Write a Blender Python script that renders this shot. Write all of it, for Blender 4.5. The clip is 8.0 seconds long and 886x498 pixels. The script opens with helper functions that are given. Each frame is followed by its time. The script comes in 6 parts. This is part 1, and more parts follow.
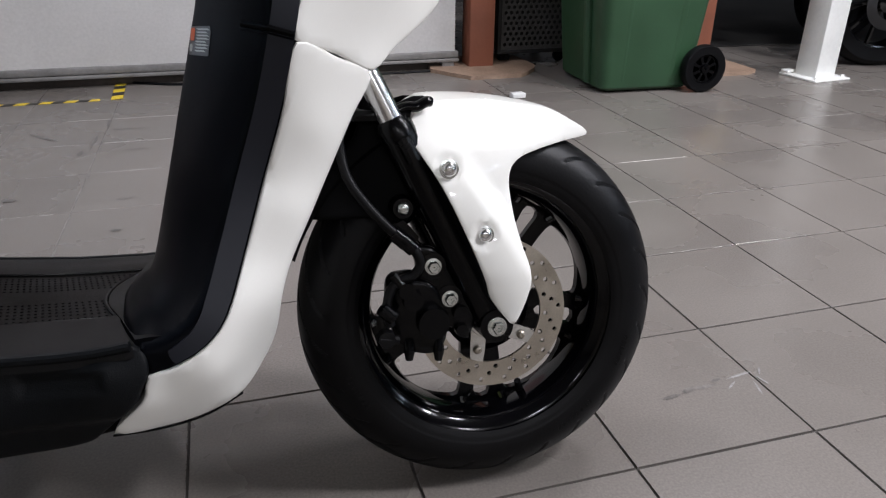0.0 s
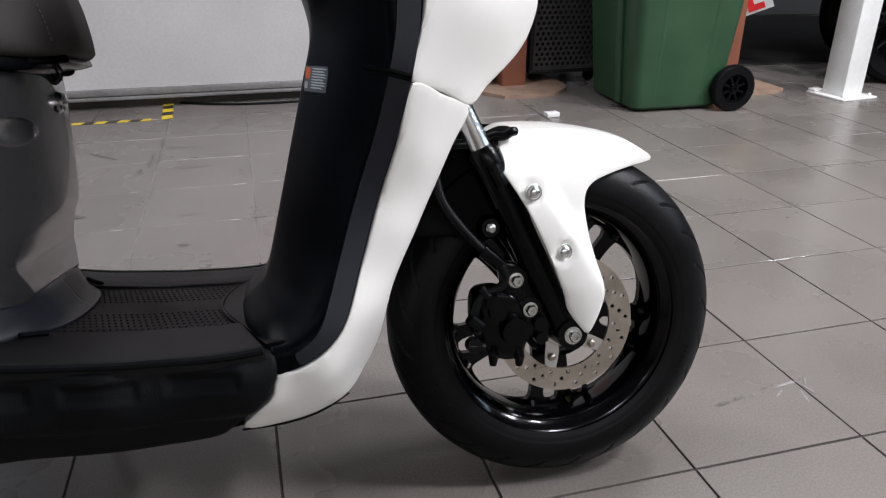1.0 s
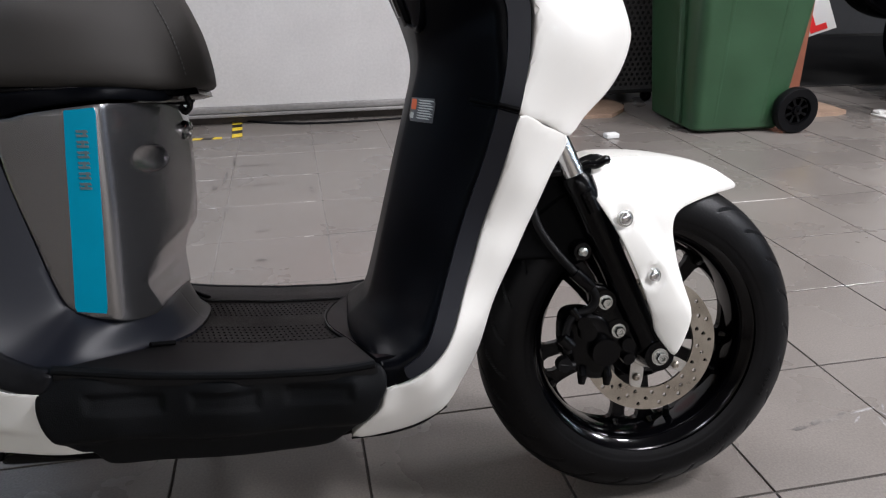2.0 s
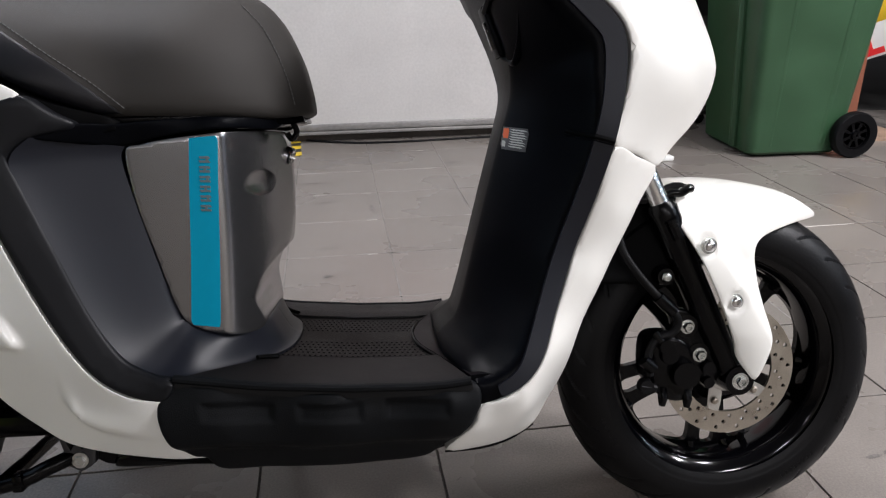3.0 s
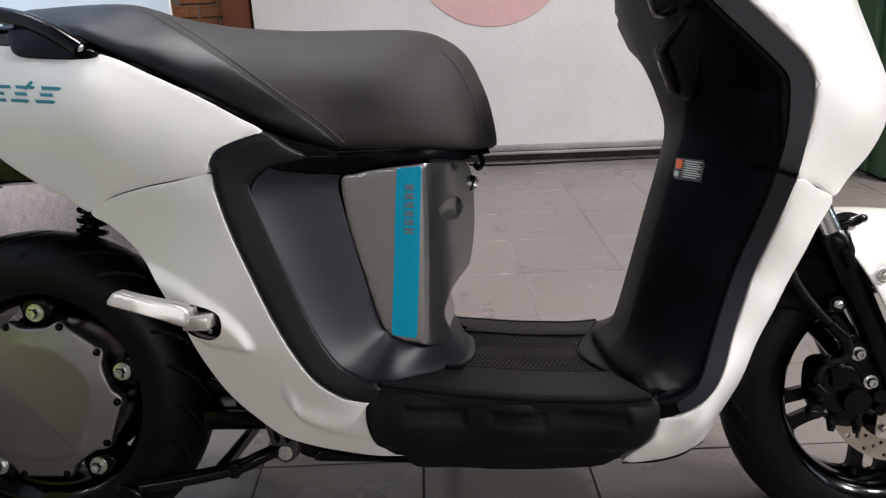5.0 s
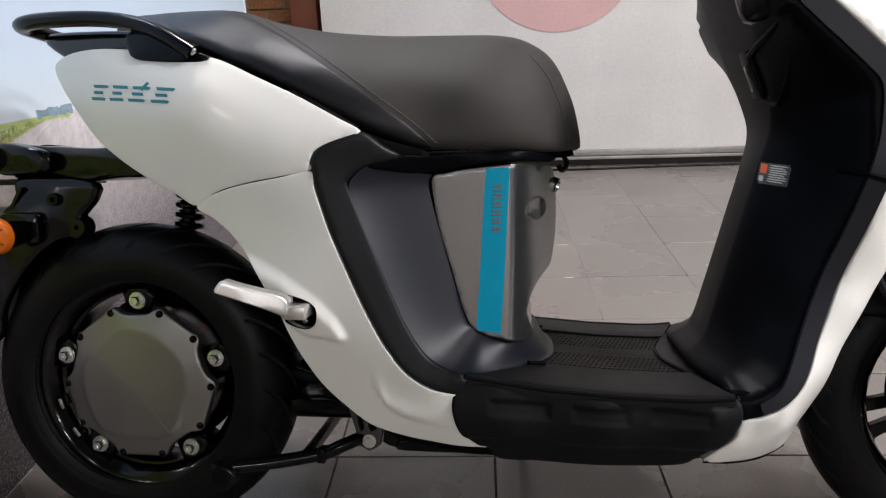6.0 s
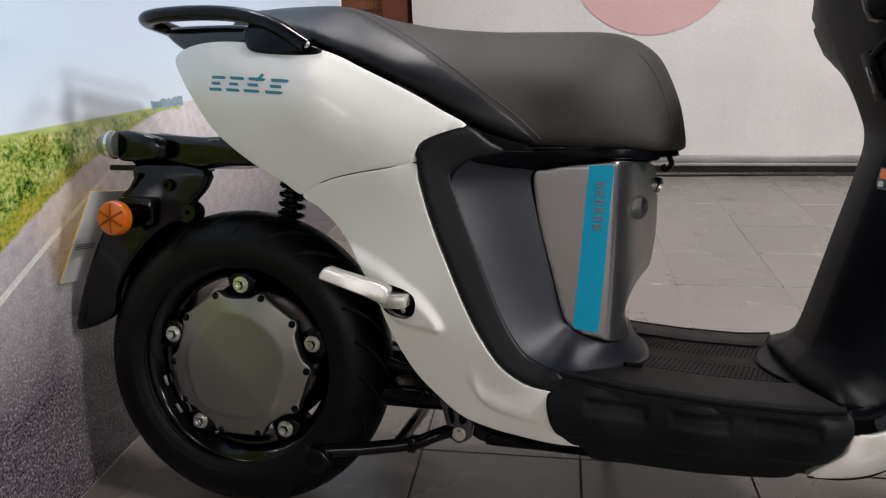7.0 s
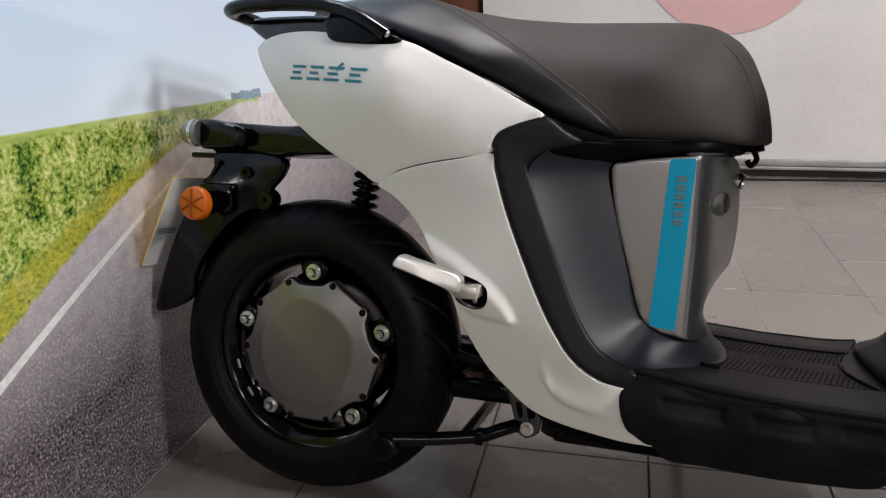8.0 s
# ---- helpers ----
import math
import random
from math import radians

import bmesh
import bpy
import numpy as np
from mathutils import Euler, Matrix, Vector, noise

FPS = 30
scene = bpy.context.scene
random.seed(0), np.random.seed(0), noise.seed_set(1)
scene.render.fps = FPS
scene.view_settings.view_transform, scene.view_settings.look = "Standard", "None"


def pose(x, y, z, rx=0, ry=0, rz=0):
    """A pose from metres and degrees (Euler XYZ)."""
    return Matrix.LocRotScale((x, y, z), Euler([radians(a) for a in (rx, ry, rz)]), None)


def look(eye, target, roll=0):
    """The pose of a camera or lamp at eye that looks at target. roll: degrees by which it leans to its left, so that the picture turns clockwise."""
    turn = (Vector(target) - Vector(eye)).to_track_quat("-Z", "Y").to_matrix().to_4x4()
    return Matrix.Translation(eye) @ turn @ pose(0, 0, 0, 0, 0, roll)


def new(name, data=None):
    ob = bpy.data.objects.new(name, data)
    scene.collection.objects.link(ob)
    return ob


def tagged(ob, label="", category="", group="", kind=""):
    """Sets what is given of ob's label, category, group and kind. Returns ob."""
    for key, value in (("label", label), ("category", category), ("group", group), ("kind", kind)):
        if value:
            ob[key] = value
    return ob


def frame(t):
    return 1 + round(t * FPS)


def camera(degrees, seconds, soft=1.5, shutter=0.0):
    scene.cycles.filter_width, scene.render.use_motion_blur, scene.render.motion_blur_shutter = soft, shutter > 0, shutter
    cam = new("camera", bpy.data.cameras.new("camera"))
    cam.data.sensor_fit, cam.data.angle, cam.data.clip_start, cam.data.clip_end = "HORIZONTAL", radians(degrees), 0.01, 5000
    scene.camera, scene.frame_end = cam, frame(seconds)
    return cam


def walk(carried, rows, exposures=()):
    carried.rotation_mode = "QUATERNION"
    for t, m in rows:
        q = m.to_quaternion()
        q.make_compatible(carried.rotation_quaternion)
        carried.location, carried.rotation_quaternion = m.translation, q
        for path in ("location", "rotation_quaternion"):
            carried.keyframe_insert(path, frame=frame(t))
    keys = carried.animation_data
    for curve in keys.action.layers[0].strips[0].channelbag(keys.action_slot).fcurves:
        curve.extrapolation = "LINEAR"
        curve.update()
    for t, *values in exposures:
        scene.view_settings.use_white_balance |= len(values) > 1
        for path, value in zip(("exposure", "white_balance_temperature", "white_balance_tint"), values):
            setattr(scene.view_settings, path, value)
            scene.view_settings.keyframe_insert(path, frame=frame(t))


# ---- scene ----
cam = camera(62.55, 8.0, soft=1.2)
PATH = [
    (0, (1.093, -0.803, 0.733), (1.441, 0.969, -0.125), 0.6),
    (0.5, (1.035, -0.843, 0.755), (1.376, 0.94, -0.085), 0.5),
    (1, (0.991, -0.867, 0.773), (1.3, 0.929, -0.051), 0.2),
    (1.5, (0.952, -0.883, 0.785), (1.212, 0.929, -0.021), -0.2),
    (2, (0.915, -0.899, 0.8), (1.112, 0.931, 0.016), -0.3),
    (3.5, (0.804, -0.947, 0.834), (0.863, 0.918, 0.112), -0.6),
    (4, (0.771, -0.965, 0.844), (0.778, 0.906, 0.137), -0.9),
    (4.5, (0.743, -0.984, 0.853), (0.661, 0.889, 0.158), -1.6),
    (6, (0.667, -1.046, 0.863), (0.386, 0.818, 0.194), -2.1),
    (6.5, (0.644, -1.058, 0.861), (0.258, 0.791, 0.202), -2.1),
    (7, (0.633, -1.061, 0.853), (0.153, 0.768, 0.2), -1.9),
    (7.5, (0.621, -1.064, 0.847), (0.057, 0.742, 0.199), -2.0),
    (8, (0.615, -1.067, 0.837), (-0.024, 0.716, 0.194), -1.9),
]
walk(cam, [(t, look(eye, target, roll)) for t, eye, target, roll in PATH], exposures=((0, -0.16, 6150, 11), (1.0, -0.04, 6150, 11), (2.0, 0.07, 6230, 11), (4.5, 0.18, 6480, 11), (6.0, 0.20, 6500, 11), (8.0, 0.08, 6660, 11)))

# ---- light: a showroom lit by ceiling panels ----
world = bpy.data.worlds.new("room_air")
world.use_nodes = True
world.node_tree.nodes["Background"].inputs[0].default_value = (0.9, 0.93, 1.0, 1)
world.node_tree.nodes["Background"].inputs[1].default_value = 0.01
scene.world = world
CEILING = 3.1
# The row at y -5.6 is unseen, added to light the near flank.
LAMPS = [(2.9, 1.1, 48), (4.6, 0.3, 50), (3.3, -0.5, 106), (4.9, -0.9, 136), (0.1, 1.0, 46), (-0.6, -5.6, 20), (1.6, -5.6, 70), (3.8, -5.6, 70)]
FAR_LAMPS = [(8.0, -1.9), (10.2, -1.9), (12.2, -1.9), (8.0, 0.6), (10.2, 0.6), (8.0, -4.4)]
for lx, ly, watts in LAMPS:
    lamp = bpy.data.lights.new("panel_light", "AREA")
    lamp.shape, lamp.size, lamp.size_y = "RECTANGLE", 0.42, 0.42
    lamp.energy, lamp.color = watts, (1.0, 0.968, 0.982)
    new("panel_light", lamp).matrix_world = pose(lx, ly, CEILING - 0.09, 0, 0, 5.4)


# ---- materials ----
def shade(name, col, rough=0.5, metal=0.0, grain=0.0, scale=60.0, bump=0.0, stain=0.0, stain_scale=4.0, coat=0.0, spread=0.0, rough_var=0.0, spec=0.5, per_object=0.0, coat_rough=0.05, across=False):
    """A principled material with two scales of variation on object coordinates."""
    m = bpy.data.materials.new(name)
    m.use_nodes = True
    t = m.node_tree
    n, l = t.nodes, t.links
    b = n["Principled BSDF"]
    b.inputs["Roughness"].default_value, b.inputs["Metallic"].default_value = rough, metal
    b.inputs["Coat Weight"].default_value, b.inputs["Coat Roughness"].default_value = coat, coat_rough
    b.inputs["Specular IOR Level"].default_value = spec
    b.inputs["Base Color"].default_value = (*col, 1)
    co = n.new("ShaderNodeNewGeometry" if across else "ShaderNodeTexCoord")
    place = co.outputs["Position" if across else "Object"]
    fine = n.new("ShaderNodeTexNoise")
    fine.inputs["Scale"].default_value, fine.inputs["Detail"].default_value = scale, 6
    l.new(place, fine.inputs["Vector"])
    wide = n.new("ShaderNodeTexNoise")
    wide.inputs["Scale"].default_value, wide.inputs["Detail"].default_value = stain_scale, 5
    l.new(place, wide.inputs["Vector"])

    def scaled(src, lo, hi):
        r = n.new("ShaderNodeMapRange")
        r.inputs["From Min"].default_value, r.inputs["From Max"].default_value = 0.3, 0.7
        r.inputs["To Min"].default_value, r.inputs["To Max"].default_value = lo, hi
        l.new(src, r.inputs["Value"])
        return r.outputs["Result"]

    def times(a, c):
        q = n.new("ShaderNodeMath")
        q.operation = "MULTIPLY"
        l.new(a, q.inputs[0])
        l.new(c, q.inputs[1])
        return q.outputs[0]

    f = times(scaled(fine.outputs["Fac"], 1 - grain, 1 + grain), scaled(wide.outputs["Fac"], 1 - stain, 1 + stain))
    if per_object:
        info = n.new("ShaderNodeObjectInfo")
        r = n.new("ShaderNodeMapRange")
        r.inputs["To Min"].default_value, r.inputs["To Max"].default_value = 1 - per_object, 1 + per_object
        l.new(info.outputs["Random"], r.inputs["Value"])
        f = times(f, r.outputs["Result"])
    mix = n.new("ShaderNodeVectorMath")
    mix.operation = "SCALE"
    mix.inputs[0].default_value = col
    l.new(f, mix.inputs["Scale"])
    l.new(mix.outputs[0], b.inputs["Base Color"])
    if rough_var:
        l.new(scaled(wide.outputs["Fac"], max(rough - rough_var, 0.02), min(rough + rough_var, 1)), b.inputs["Roughness"])
    if bump:
        bu = n.new("ShaderNodeBump")
        bu.inputs["Strength"].default_value, bu.inputs["Distance"].default_value = bump, 0.002
        l.new(fine.outputs["Fac"], bu.inputs["Height"])
        l.new(bu.outputs["Normal"], b.inputs["Normal"])
    return m


WHITE = shade("pearl_white_paint", (0.81, 0.80, 0.752), 0.36, coat=0.5, coat_rough=0.07, grain=0.015, scale=900, stain=0.012, stain_scale=7, rough_var=0.03)
BLACK = shade("satin_black_plastic", (0.0016, 0.0019, 0.0030), 0.38, spec=0.055, grain=0.12, scale=1400, bump=0.06, stain=0.06, stain_scale=6, rough_var=0.06)
# Blue-grey tint puts reflected light into the colour of the black plastic.
BLUE_BLACK = shade("black_plastic_blue_sheen", (0.0090, 0.0102, 0.0150), 0.42, spec=0.26, grain=0.05, scale=1200, bump=0.03, stain=0.05, rough_var=0.04)
TEXTURED = shade("grained_black_plastic", (0.0034, 0.0040, 0.0048), 0.50, spec=0.12, grain=0.2, scale=700, bump=0.25, stain=0.1, stain_scale=9, rough_var=0.06)
MATBLACK = shade("footboard_mat_rubber", (0.0090, 0.0078, 0.0074), 0.58, spec=0.14, grain=0.15, scale=800, bump=0.2, stain=0.18, stain_scale=10, rough_var=0.07)
RIMBLACK = shade("gloss_black_rim_paint", (0.0015, 0.0015, 0.0022), 0.12, spec=0.3, grain=0.02, stain=0.05)
GLOSSBLACK = shade("gloss_black_paint", (0.003, 0.003, 0.0035), 0.14, coat=0.3, grain=0.02, stain=0.05)
CASTDARK = shade("dark_cast_alloy", (0.07, 0.07, 0.073), 0.38, metal=0.8, grain=0.1, scale=400, bump=0.06, stain=0.08, stain_scale=20)
BANDBLACK = shade("satin_band_plastic", (0.0052, 0.0056, 0.0070), 0.45, spec=0.2, grain=0.06, scale=1200, bump=0.04, stain=0.05, rough_var=0.05)
# Lighter copy of the skirt plastic; light from above is in the colour.
TREAD_LIT = shade("lit_tread_plastic", (0.0062, 0.0058, 0.0060), 0.55, spec=0.16, grain=0.15, scale=800, bump=0.2, stain=0.12, stain_scale=10, rough_var=0.06)
PARTBLACK = shade("semi_gloss_black_metal", (0.0012, 0.0012, 0.0016), 0.20, spec=0.18, grain=0.15, scale=300, bump=0.06, stain=0.1, stain_scale=20, rough_var=0.08)
RUBBER = shade("tyre_rubber", (0.0018, 0.0018, 0.0023), 0.44, spec=0.17, grain=0.18, scale=260, bump=0.12, stain=0.25, stain_scale=14, rough_var=0.08)
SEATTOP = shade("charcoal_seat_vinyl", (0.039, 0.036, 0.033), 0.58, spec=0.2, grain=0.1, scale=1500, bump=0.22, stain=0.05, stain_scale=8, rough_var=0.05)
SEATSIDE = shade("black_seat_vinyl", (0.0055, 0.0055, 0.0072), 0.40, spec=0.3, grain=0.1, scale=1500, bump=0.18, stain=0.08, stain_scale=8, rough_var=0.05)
THREAD = shade("seat_stitching", (0.10, 0.10, 0.10), 0.7)
CHROME = shade("chrome", (0.72, 0.72, 0.72), 0.2, metal=1.0, stain=0.05, stain_scale=30)
ZINC = shade("zinc_bolt", (0.62, 0.64, 0.62), 0.25, metal=1.0, grain=0.1, scale=400, stain=0.1, stain_scale=60)
STEEL = shade("brake_disc_steel", (0.46, 0.42, 0.36), 0.34, metal=1.0, grain=0.1, scale=500, bump=0.05, stain=0.12, stain_scale=30, rough_var=0.08)
ALU = shade("cast_aluminium", (0.62, 0.61, 0.58), 0.33, metal=0.9, grain=0.08, scale=500, bump=0.08, stain=0.08, stain_scale=20)
MOTOR = shade("titanium_grey_paint", (0.25, 0.243, 0.232), 0.33, metal=0.9, grain=0.04, scale=1200, bump=0.01, stain=0.025, stain_scale=18, rough_var=0.05)
BATTERY = shade("warm_grey_metallic_paint", (0.355, 0.353, 0.362), 0.26, metal=0.95, grain=0.05, scale=1600, stain=0.03, rough_var=0.03)
TEAL = shade("cyan_decal", (0.0, 0.30, 0.47), 0.45, spec=0.15, grain=0.02, stain=0.03)
TEAL_DARK = shade("teal_badge", (0.010, 0.20, 0.24), 0.35, grain=0.03, stain=0.03)
GREYMARK = shade("grey_decal_print", (0.10, 0.16, 0.18), 0.4)
AMBER = shade("amber_reflector", (0.50, 0.105, 0.006), 0.2, coat=0.25, grain=0.08, scale=220, stain=0.06, stain_scale=40)
AMBER_DARK = shade("dark_amber_rib", (0.22, 0.035, 0.003), 0.25, grain=0.05)
LENS = shade("clear_lens", (0.20, 0.205, 0.19), 0.10, coat=0.8, grain=0.2, scale=200)
PLATEBACK = shade("plate_white", (0.72, 0.72, 0.70), 0.4, stain=0.06)
PLATEYELLOW = shade("plate_yellow", (0.75, 0.50, 0.03), 0.35, stain=0.05)
LABEL = shade("label_film", (0.05, 0.05, 0.05), 0.3)
LABELINK = shade("label_ink_pale", (0.5, 0.52, 0.48), 0.4)
ORANGE = shade("label_orange", (0.75, 0.13, 0.03), 0.4)
TILE = shade("porcelain_tile", (0.163, 0.146, 0.131), 0.29, grain=0.16, scale=260, bump=0.05, stain=0.12, stain_scale=2.2, rough_var=0.10, per_object=0.05, across=True)
GROUT = shade("floor_grout", (0.050, 0.044, 0.039), 0.85, grain=0.3, scale=60, bump=0.3, stain=0.5, stain_scale=1.3)
GROUT_MID = shade("worn_grey_grout", (0.165, 0.152, 0.140), 0.8, grain=0.25, scale=50, bump=0.1, stain=0.3, stain_scale=2.2)
DEEPBLACK = shade("matt_black_moulding", (0.0016, 0.0016, 0.0018), 0.6, spec=0.05, grain=0.2, scale=500, bump=0.08, stain=0.1)
GROUT_PALE = shade("clean_pale_grout", (0.42, 0.40, 0.375), 0.85, grain=0.25, scale=50, bump=0.1, stain=0.5, stain_scale=2.2)
SCUFF = shade("floor_scuff", (0.142, 0.130, 0.120), 0.34, grain=0.4, scale=80, stain=0.4)
PALESTAIN = shade("floor_paint_mark", (0.27, 0.262, 0.255), 0.45, grain=0.3, scale=120)
BOARD = shade("white_banner_fabric", (0.50, 0.484, 0.464), 0.75, grain=0.05, scale=90, bump=0.15, stain=0.06, stain_scale=3.5)
PINK = shade("faded_red_print", (0.49, 0.305, 0.295), 0.7, grain=0.05, scale=90, stain=0.05)
GREYALU = shade("grey_rail", (0.26, 0.25, 0.24), 0.45, metal=0.4, stain=0.2, stain_scale=5, grain=0.1)
DARKWOOD = shade("dark_skirting", (0.060, 0.048, 0.040), 0.6, stain=0.3, stain_scale=5, grain=0.2)
BROWN = shade("brown_red_column_paint", (0.235, 0.083, 0.048), 0.45, grain=0.05, scale=200, bump=0.08, stain=0.12, stain_scale=6)
PLY = shade("plywood_base", (0.30, 0.205, 0.145), 0.6, grain=0.15, scale=90, bump=0.15, stain=0.2, stain_scale=8)
GREEN = shade("green_bin_plastic", (0.020, 0.060, 0.025), 0.45, grain=0.08, scale=300, bump=0.05, stain=0.16, stain_scale=5, rough_var=0.08)
DARKFLOOR = shade("black_floor_sheet", (0.014, 0.0135, 0.013), 0.6, grain=0.2, scale=120, bump=0.2, stain=0.3, stain_scale=3)
DARK = shade("black_steel_mesh", (0.010, 0.0098, 0.0095), 0.5, grain=0.2, stain=0.2)
MESHGREY = shade("grey_perforated_steel", (0.085, 0.080, 0.076), 0.45, metal=0.4, grain=0.2, stain=0.2)
WHITEPOST = shade("white_column_paint", (0.76, 0.76, 0.73), 0.4, grain=0.03, stain=0.05, stain_scale=9)
# Dark grey stands for the lack of light at the back of the room.
WALL = shade("unlit_back_wall", (0.055, 0.054, 0.055), 0.7, grain=0.06, scale=40, bump=0.1, stain=0.15, stain_scale=1.5)
# Unseen east wall, tinted blue to put cool reflections on the dark parts.
BLUEWALL = shade("blue_reflection_wall", (0.030, 0.042, 0.085), 0.6, grain=0.05, scale=40, bump=0.1, stain=0.12, stain_scale=1.5)
# Unseen walls, toned warm so that the battery flank reflects warm light.
PALEWALL = shade("warm_reflection_wall", (0.37, 0.335, 0.285), 0.7, grain=0.04, scale=40, bump=0.1, stain=0.08, stain_scale=1.5)
CEILPAINT = shade("ceiling_paint", (0.30, 0.30, 0.295), 0.8, grain=0.04, scale=30, stain=0.05)
BRICK = shade("orange_brick", (0.36, 0.155, 0.068), 0.75, grain=0.25, scale=60, bump=0.4, stain=0.2, stain_scale=8, per_object=0.16)
MORTAR = shade("brick_mortar", (0.30, 0.25, 0.20), 0.9, grain=0.2, scale=80, bump=0.3)
YELLOWTAPE = shade("yellow_tape", (0.72, 0.52, 0.03), 0.4, stain=0.15, stain_scale=20)
BLACKTAPE = shade("black_tape", (0.025, 0.022, 0.02), 0.4, stain=0.2, stain_scale=20)
REDINK = shade("red_letter", (0.75, 0.03, 0.03), 0.4)
LAMPGLASS = bpy.data.materials.new("lamp_diffuser")
LAMPGLASS.use_nodes = True
LAMPGLASS.node_tree.nodes["Principled BSDF"].inputs["Emission Color"].default_value = (0.76, 0.88, 1.0, 1)
LAMPGLASS.node_tree.nodes["Principled BSDF"].inputs["Emission Strength"].default_value = 55.0


# ---- geometry helpers ----
from mathutils.geometry import delaunay_2d_cdt


def part(name, geo, material, parent=None, label="", smooth=35, kind=""):
    """Links (verts, faces) as ONE mesh object under a thing or a part."""
    me = bpy.data.meshes.new(name)
    me.from_pydata([tuple(map(float, v)) for v in geo[0]], [], [tuple(map(int, f)) for f in geo[1]])
    bm = bmesh.new()
    bm.from_mesh(me)
    bmesh.ops.remove_doubles(bm, verts=bm.verts, dist=1e-5)
    bmesh.ops.recalc_face_normals(bm, faces=bm.faces)
    bm.to_mesh(me)
    bm.free()
    if smooth:
        me.shade_smooth()
        me.set_sharp_from_angle(angle=radians(smooth))
    me.materials.append(material)
    ob = new(name, me)
    ob.parent = parent
    return tagged(ob, label=label, kind=kind)


def thing(name, label, category, m=None, group="", kind=""):
    ob = new(name)
    ob.empty_display_size = 0.05
    if m is not None:
        ob.matrix_world = m
    return tagged(ob, label, category, group, kind)


def join(*geos):
    vs, fs = [], []
    for v, f in geos:
        k = len(vs)
        vs += [tuple(p) for p in v]
        fs += [tuple(i + k for i in q) for q in f]
    return vs, fs


def moved(geo, m):
    return [tuple(m @ Vector(v)) for v in geo[0]], geo[1]


def mirrored(geo):
    return [(x, -y, z) for x, y, z in geo[0]], geo[1]


def block(x0, x1, y0, y1, z0, z1, bevel=0.0, seg=2):
    bm = bmesh.new()
    bmesh.ops.create_cube(bm, size=1)
    for v in bm.verts:
        v.co = Vector(((x0 + x1) / 2 + v.co.x * (x1 - x0), (y0 + y1) / 2 + v.co.y * (y1 - y0), (z0 + z1) / 2 + v.co.z * (z1 - z0)))
    if bevel:
        bmesh.ops.bevel(bm, geom=bm.edges[:], offset=bevel, segments=seg, profile=0.5, affect="EDGES")
    bm.verts.index_update()
    out = [tuple(v.co) for v in bm.verts], [tuple(v.index for v in f.verts) for f in bm.faces]
    bm.free()
    return out


def revolve(profile, cx=0, cz=0, seg=64, closed=True, cy=0):
    """Turns (radius, y) round the y axis through (cx, cz)."""
    k, vs, fs = len(profile), [], []
    for i in range(seg):
        a = 2 * math.pi * i / seg
        for r, y in profile:
            vs.append((cx + r * math.cos(a), cy + y, cz + r * math.sin(a)))
    for i in range(seg):
        j = (i + 1) % seg
        for p in range(k if closed else k - 1):
            q = (p + 1) % k
            fs.append((i * k + p, i * k + q, j * k + q, j * k + p))
    return vs, fs


def tube(points, radius, n=12, flat=1.0, caps=True):
    """A swept round rod; radius may be a list. flat squeezes it along its second axis."""
    pts = [Vector(p) for p in points]
    rad = radius if isinstance(radius, (list, tuple)) else [radius] * len(pts)
    vs, fs, side = [], [], None
    for i, p in enumerate(pts):
        d = (pts[min(i + 1, len(pts) - 1)] - pts[max(i - 1, 0)]).normalized()
        if side is None:
            side = d.cross(Vector((0, 1, 0) if abs(d.y) < 0.9 else (1, 0, 0))).normalized()
        side = (side - d * side.dot(d)).normalized()
        up = d.cross(side)
        for j in range(n):
            a = 2 * math.pi * j / n
            vs.append(tuple(p + side * (rad[i] * math.cos(a)) + up * (rad[i] * flat * math.sin(a))))
    for i in range(len(pts) - 1):
        for j in range(n):
            k = (j + 1) % n
            fs.append((i * n + j, i * n + k, (i + 1) * n + k, (i + 1) * n + j))
    if caps:
        fs += [tuple(range(n)), tuple(range((len(pts) - 1) * n, len(pts) * n))]
    return vs, fs


def spline(points, per=8, closed=False):
    """Catmull-Rom through the points (any dimension)."""
    p = np.array([q for q in points], float)
    n, out = len(p), []
    for i in range(n if closed else n - 1):
        a, b, c, d = (p[(i + k) % n] if closed else p[min(max(i + k, 0), n - 1)] for k in (-1, 0, 1, 2))
        for s in np.linspace(0, 1, per, endpoint=False):
            out.append(0.5 * (2 * b + (c - a) * s + (2 * a - 5 * b + 4 * c - d) * s**2 + (3 * b - a - 3 * c + d) * s**3))
    if not closed:
        out.append(p[-1])
    return np.array(out)


def even(poly, step):
    """A closed polyline resampled at even steps."""
    p = np.vstack([poly, poly[:1]])
    seg = np.linalg.norm(np.diff(p, axis=0), axis=1)
    at = np.r_[0, np.cumsum(seg)]
    k = max(int(at[-1] / step), 8)
    s = np.linspace(0, at[-1], k, endpoint=False)
    return np.stack([np.interp(s, at, p[:, i]) for i in range(p.shape[1])], 1)


def inside(q, poly):
    x, y = q[:, 0][:, None], q[:, 1][:, None]
    a, b = poly, np.roll(poly, -1, 0)
    cross = (a[:, 1] > y) != (b[:, 1] > y)
    at = (b[:, 0] - a[:, 0]) * (y - a[:, 1]) / (b[:, 1] - a[:, 1] + 1e-12) + a[:, 0]
    return (cross & (x < at)).sum(1) % 2 == 1


def to_edge(q, poly):
    a, b = poly, np.roll(poly, -1, 0)
    d = b - a
    s = np.clip(((q[:, None] - a) * d).sum(-1) / ((d * d).sum(-1) + 1e-12), 0, 1)
    return np.linalg.norm(q[:, None] - (a + s[..., None] * d), axis=-1).min(1)


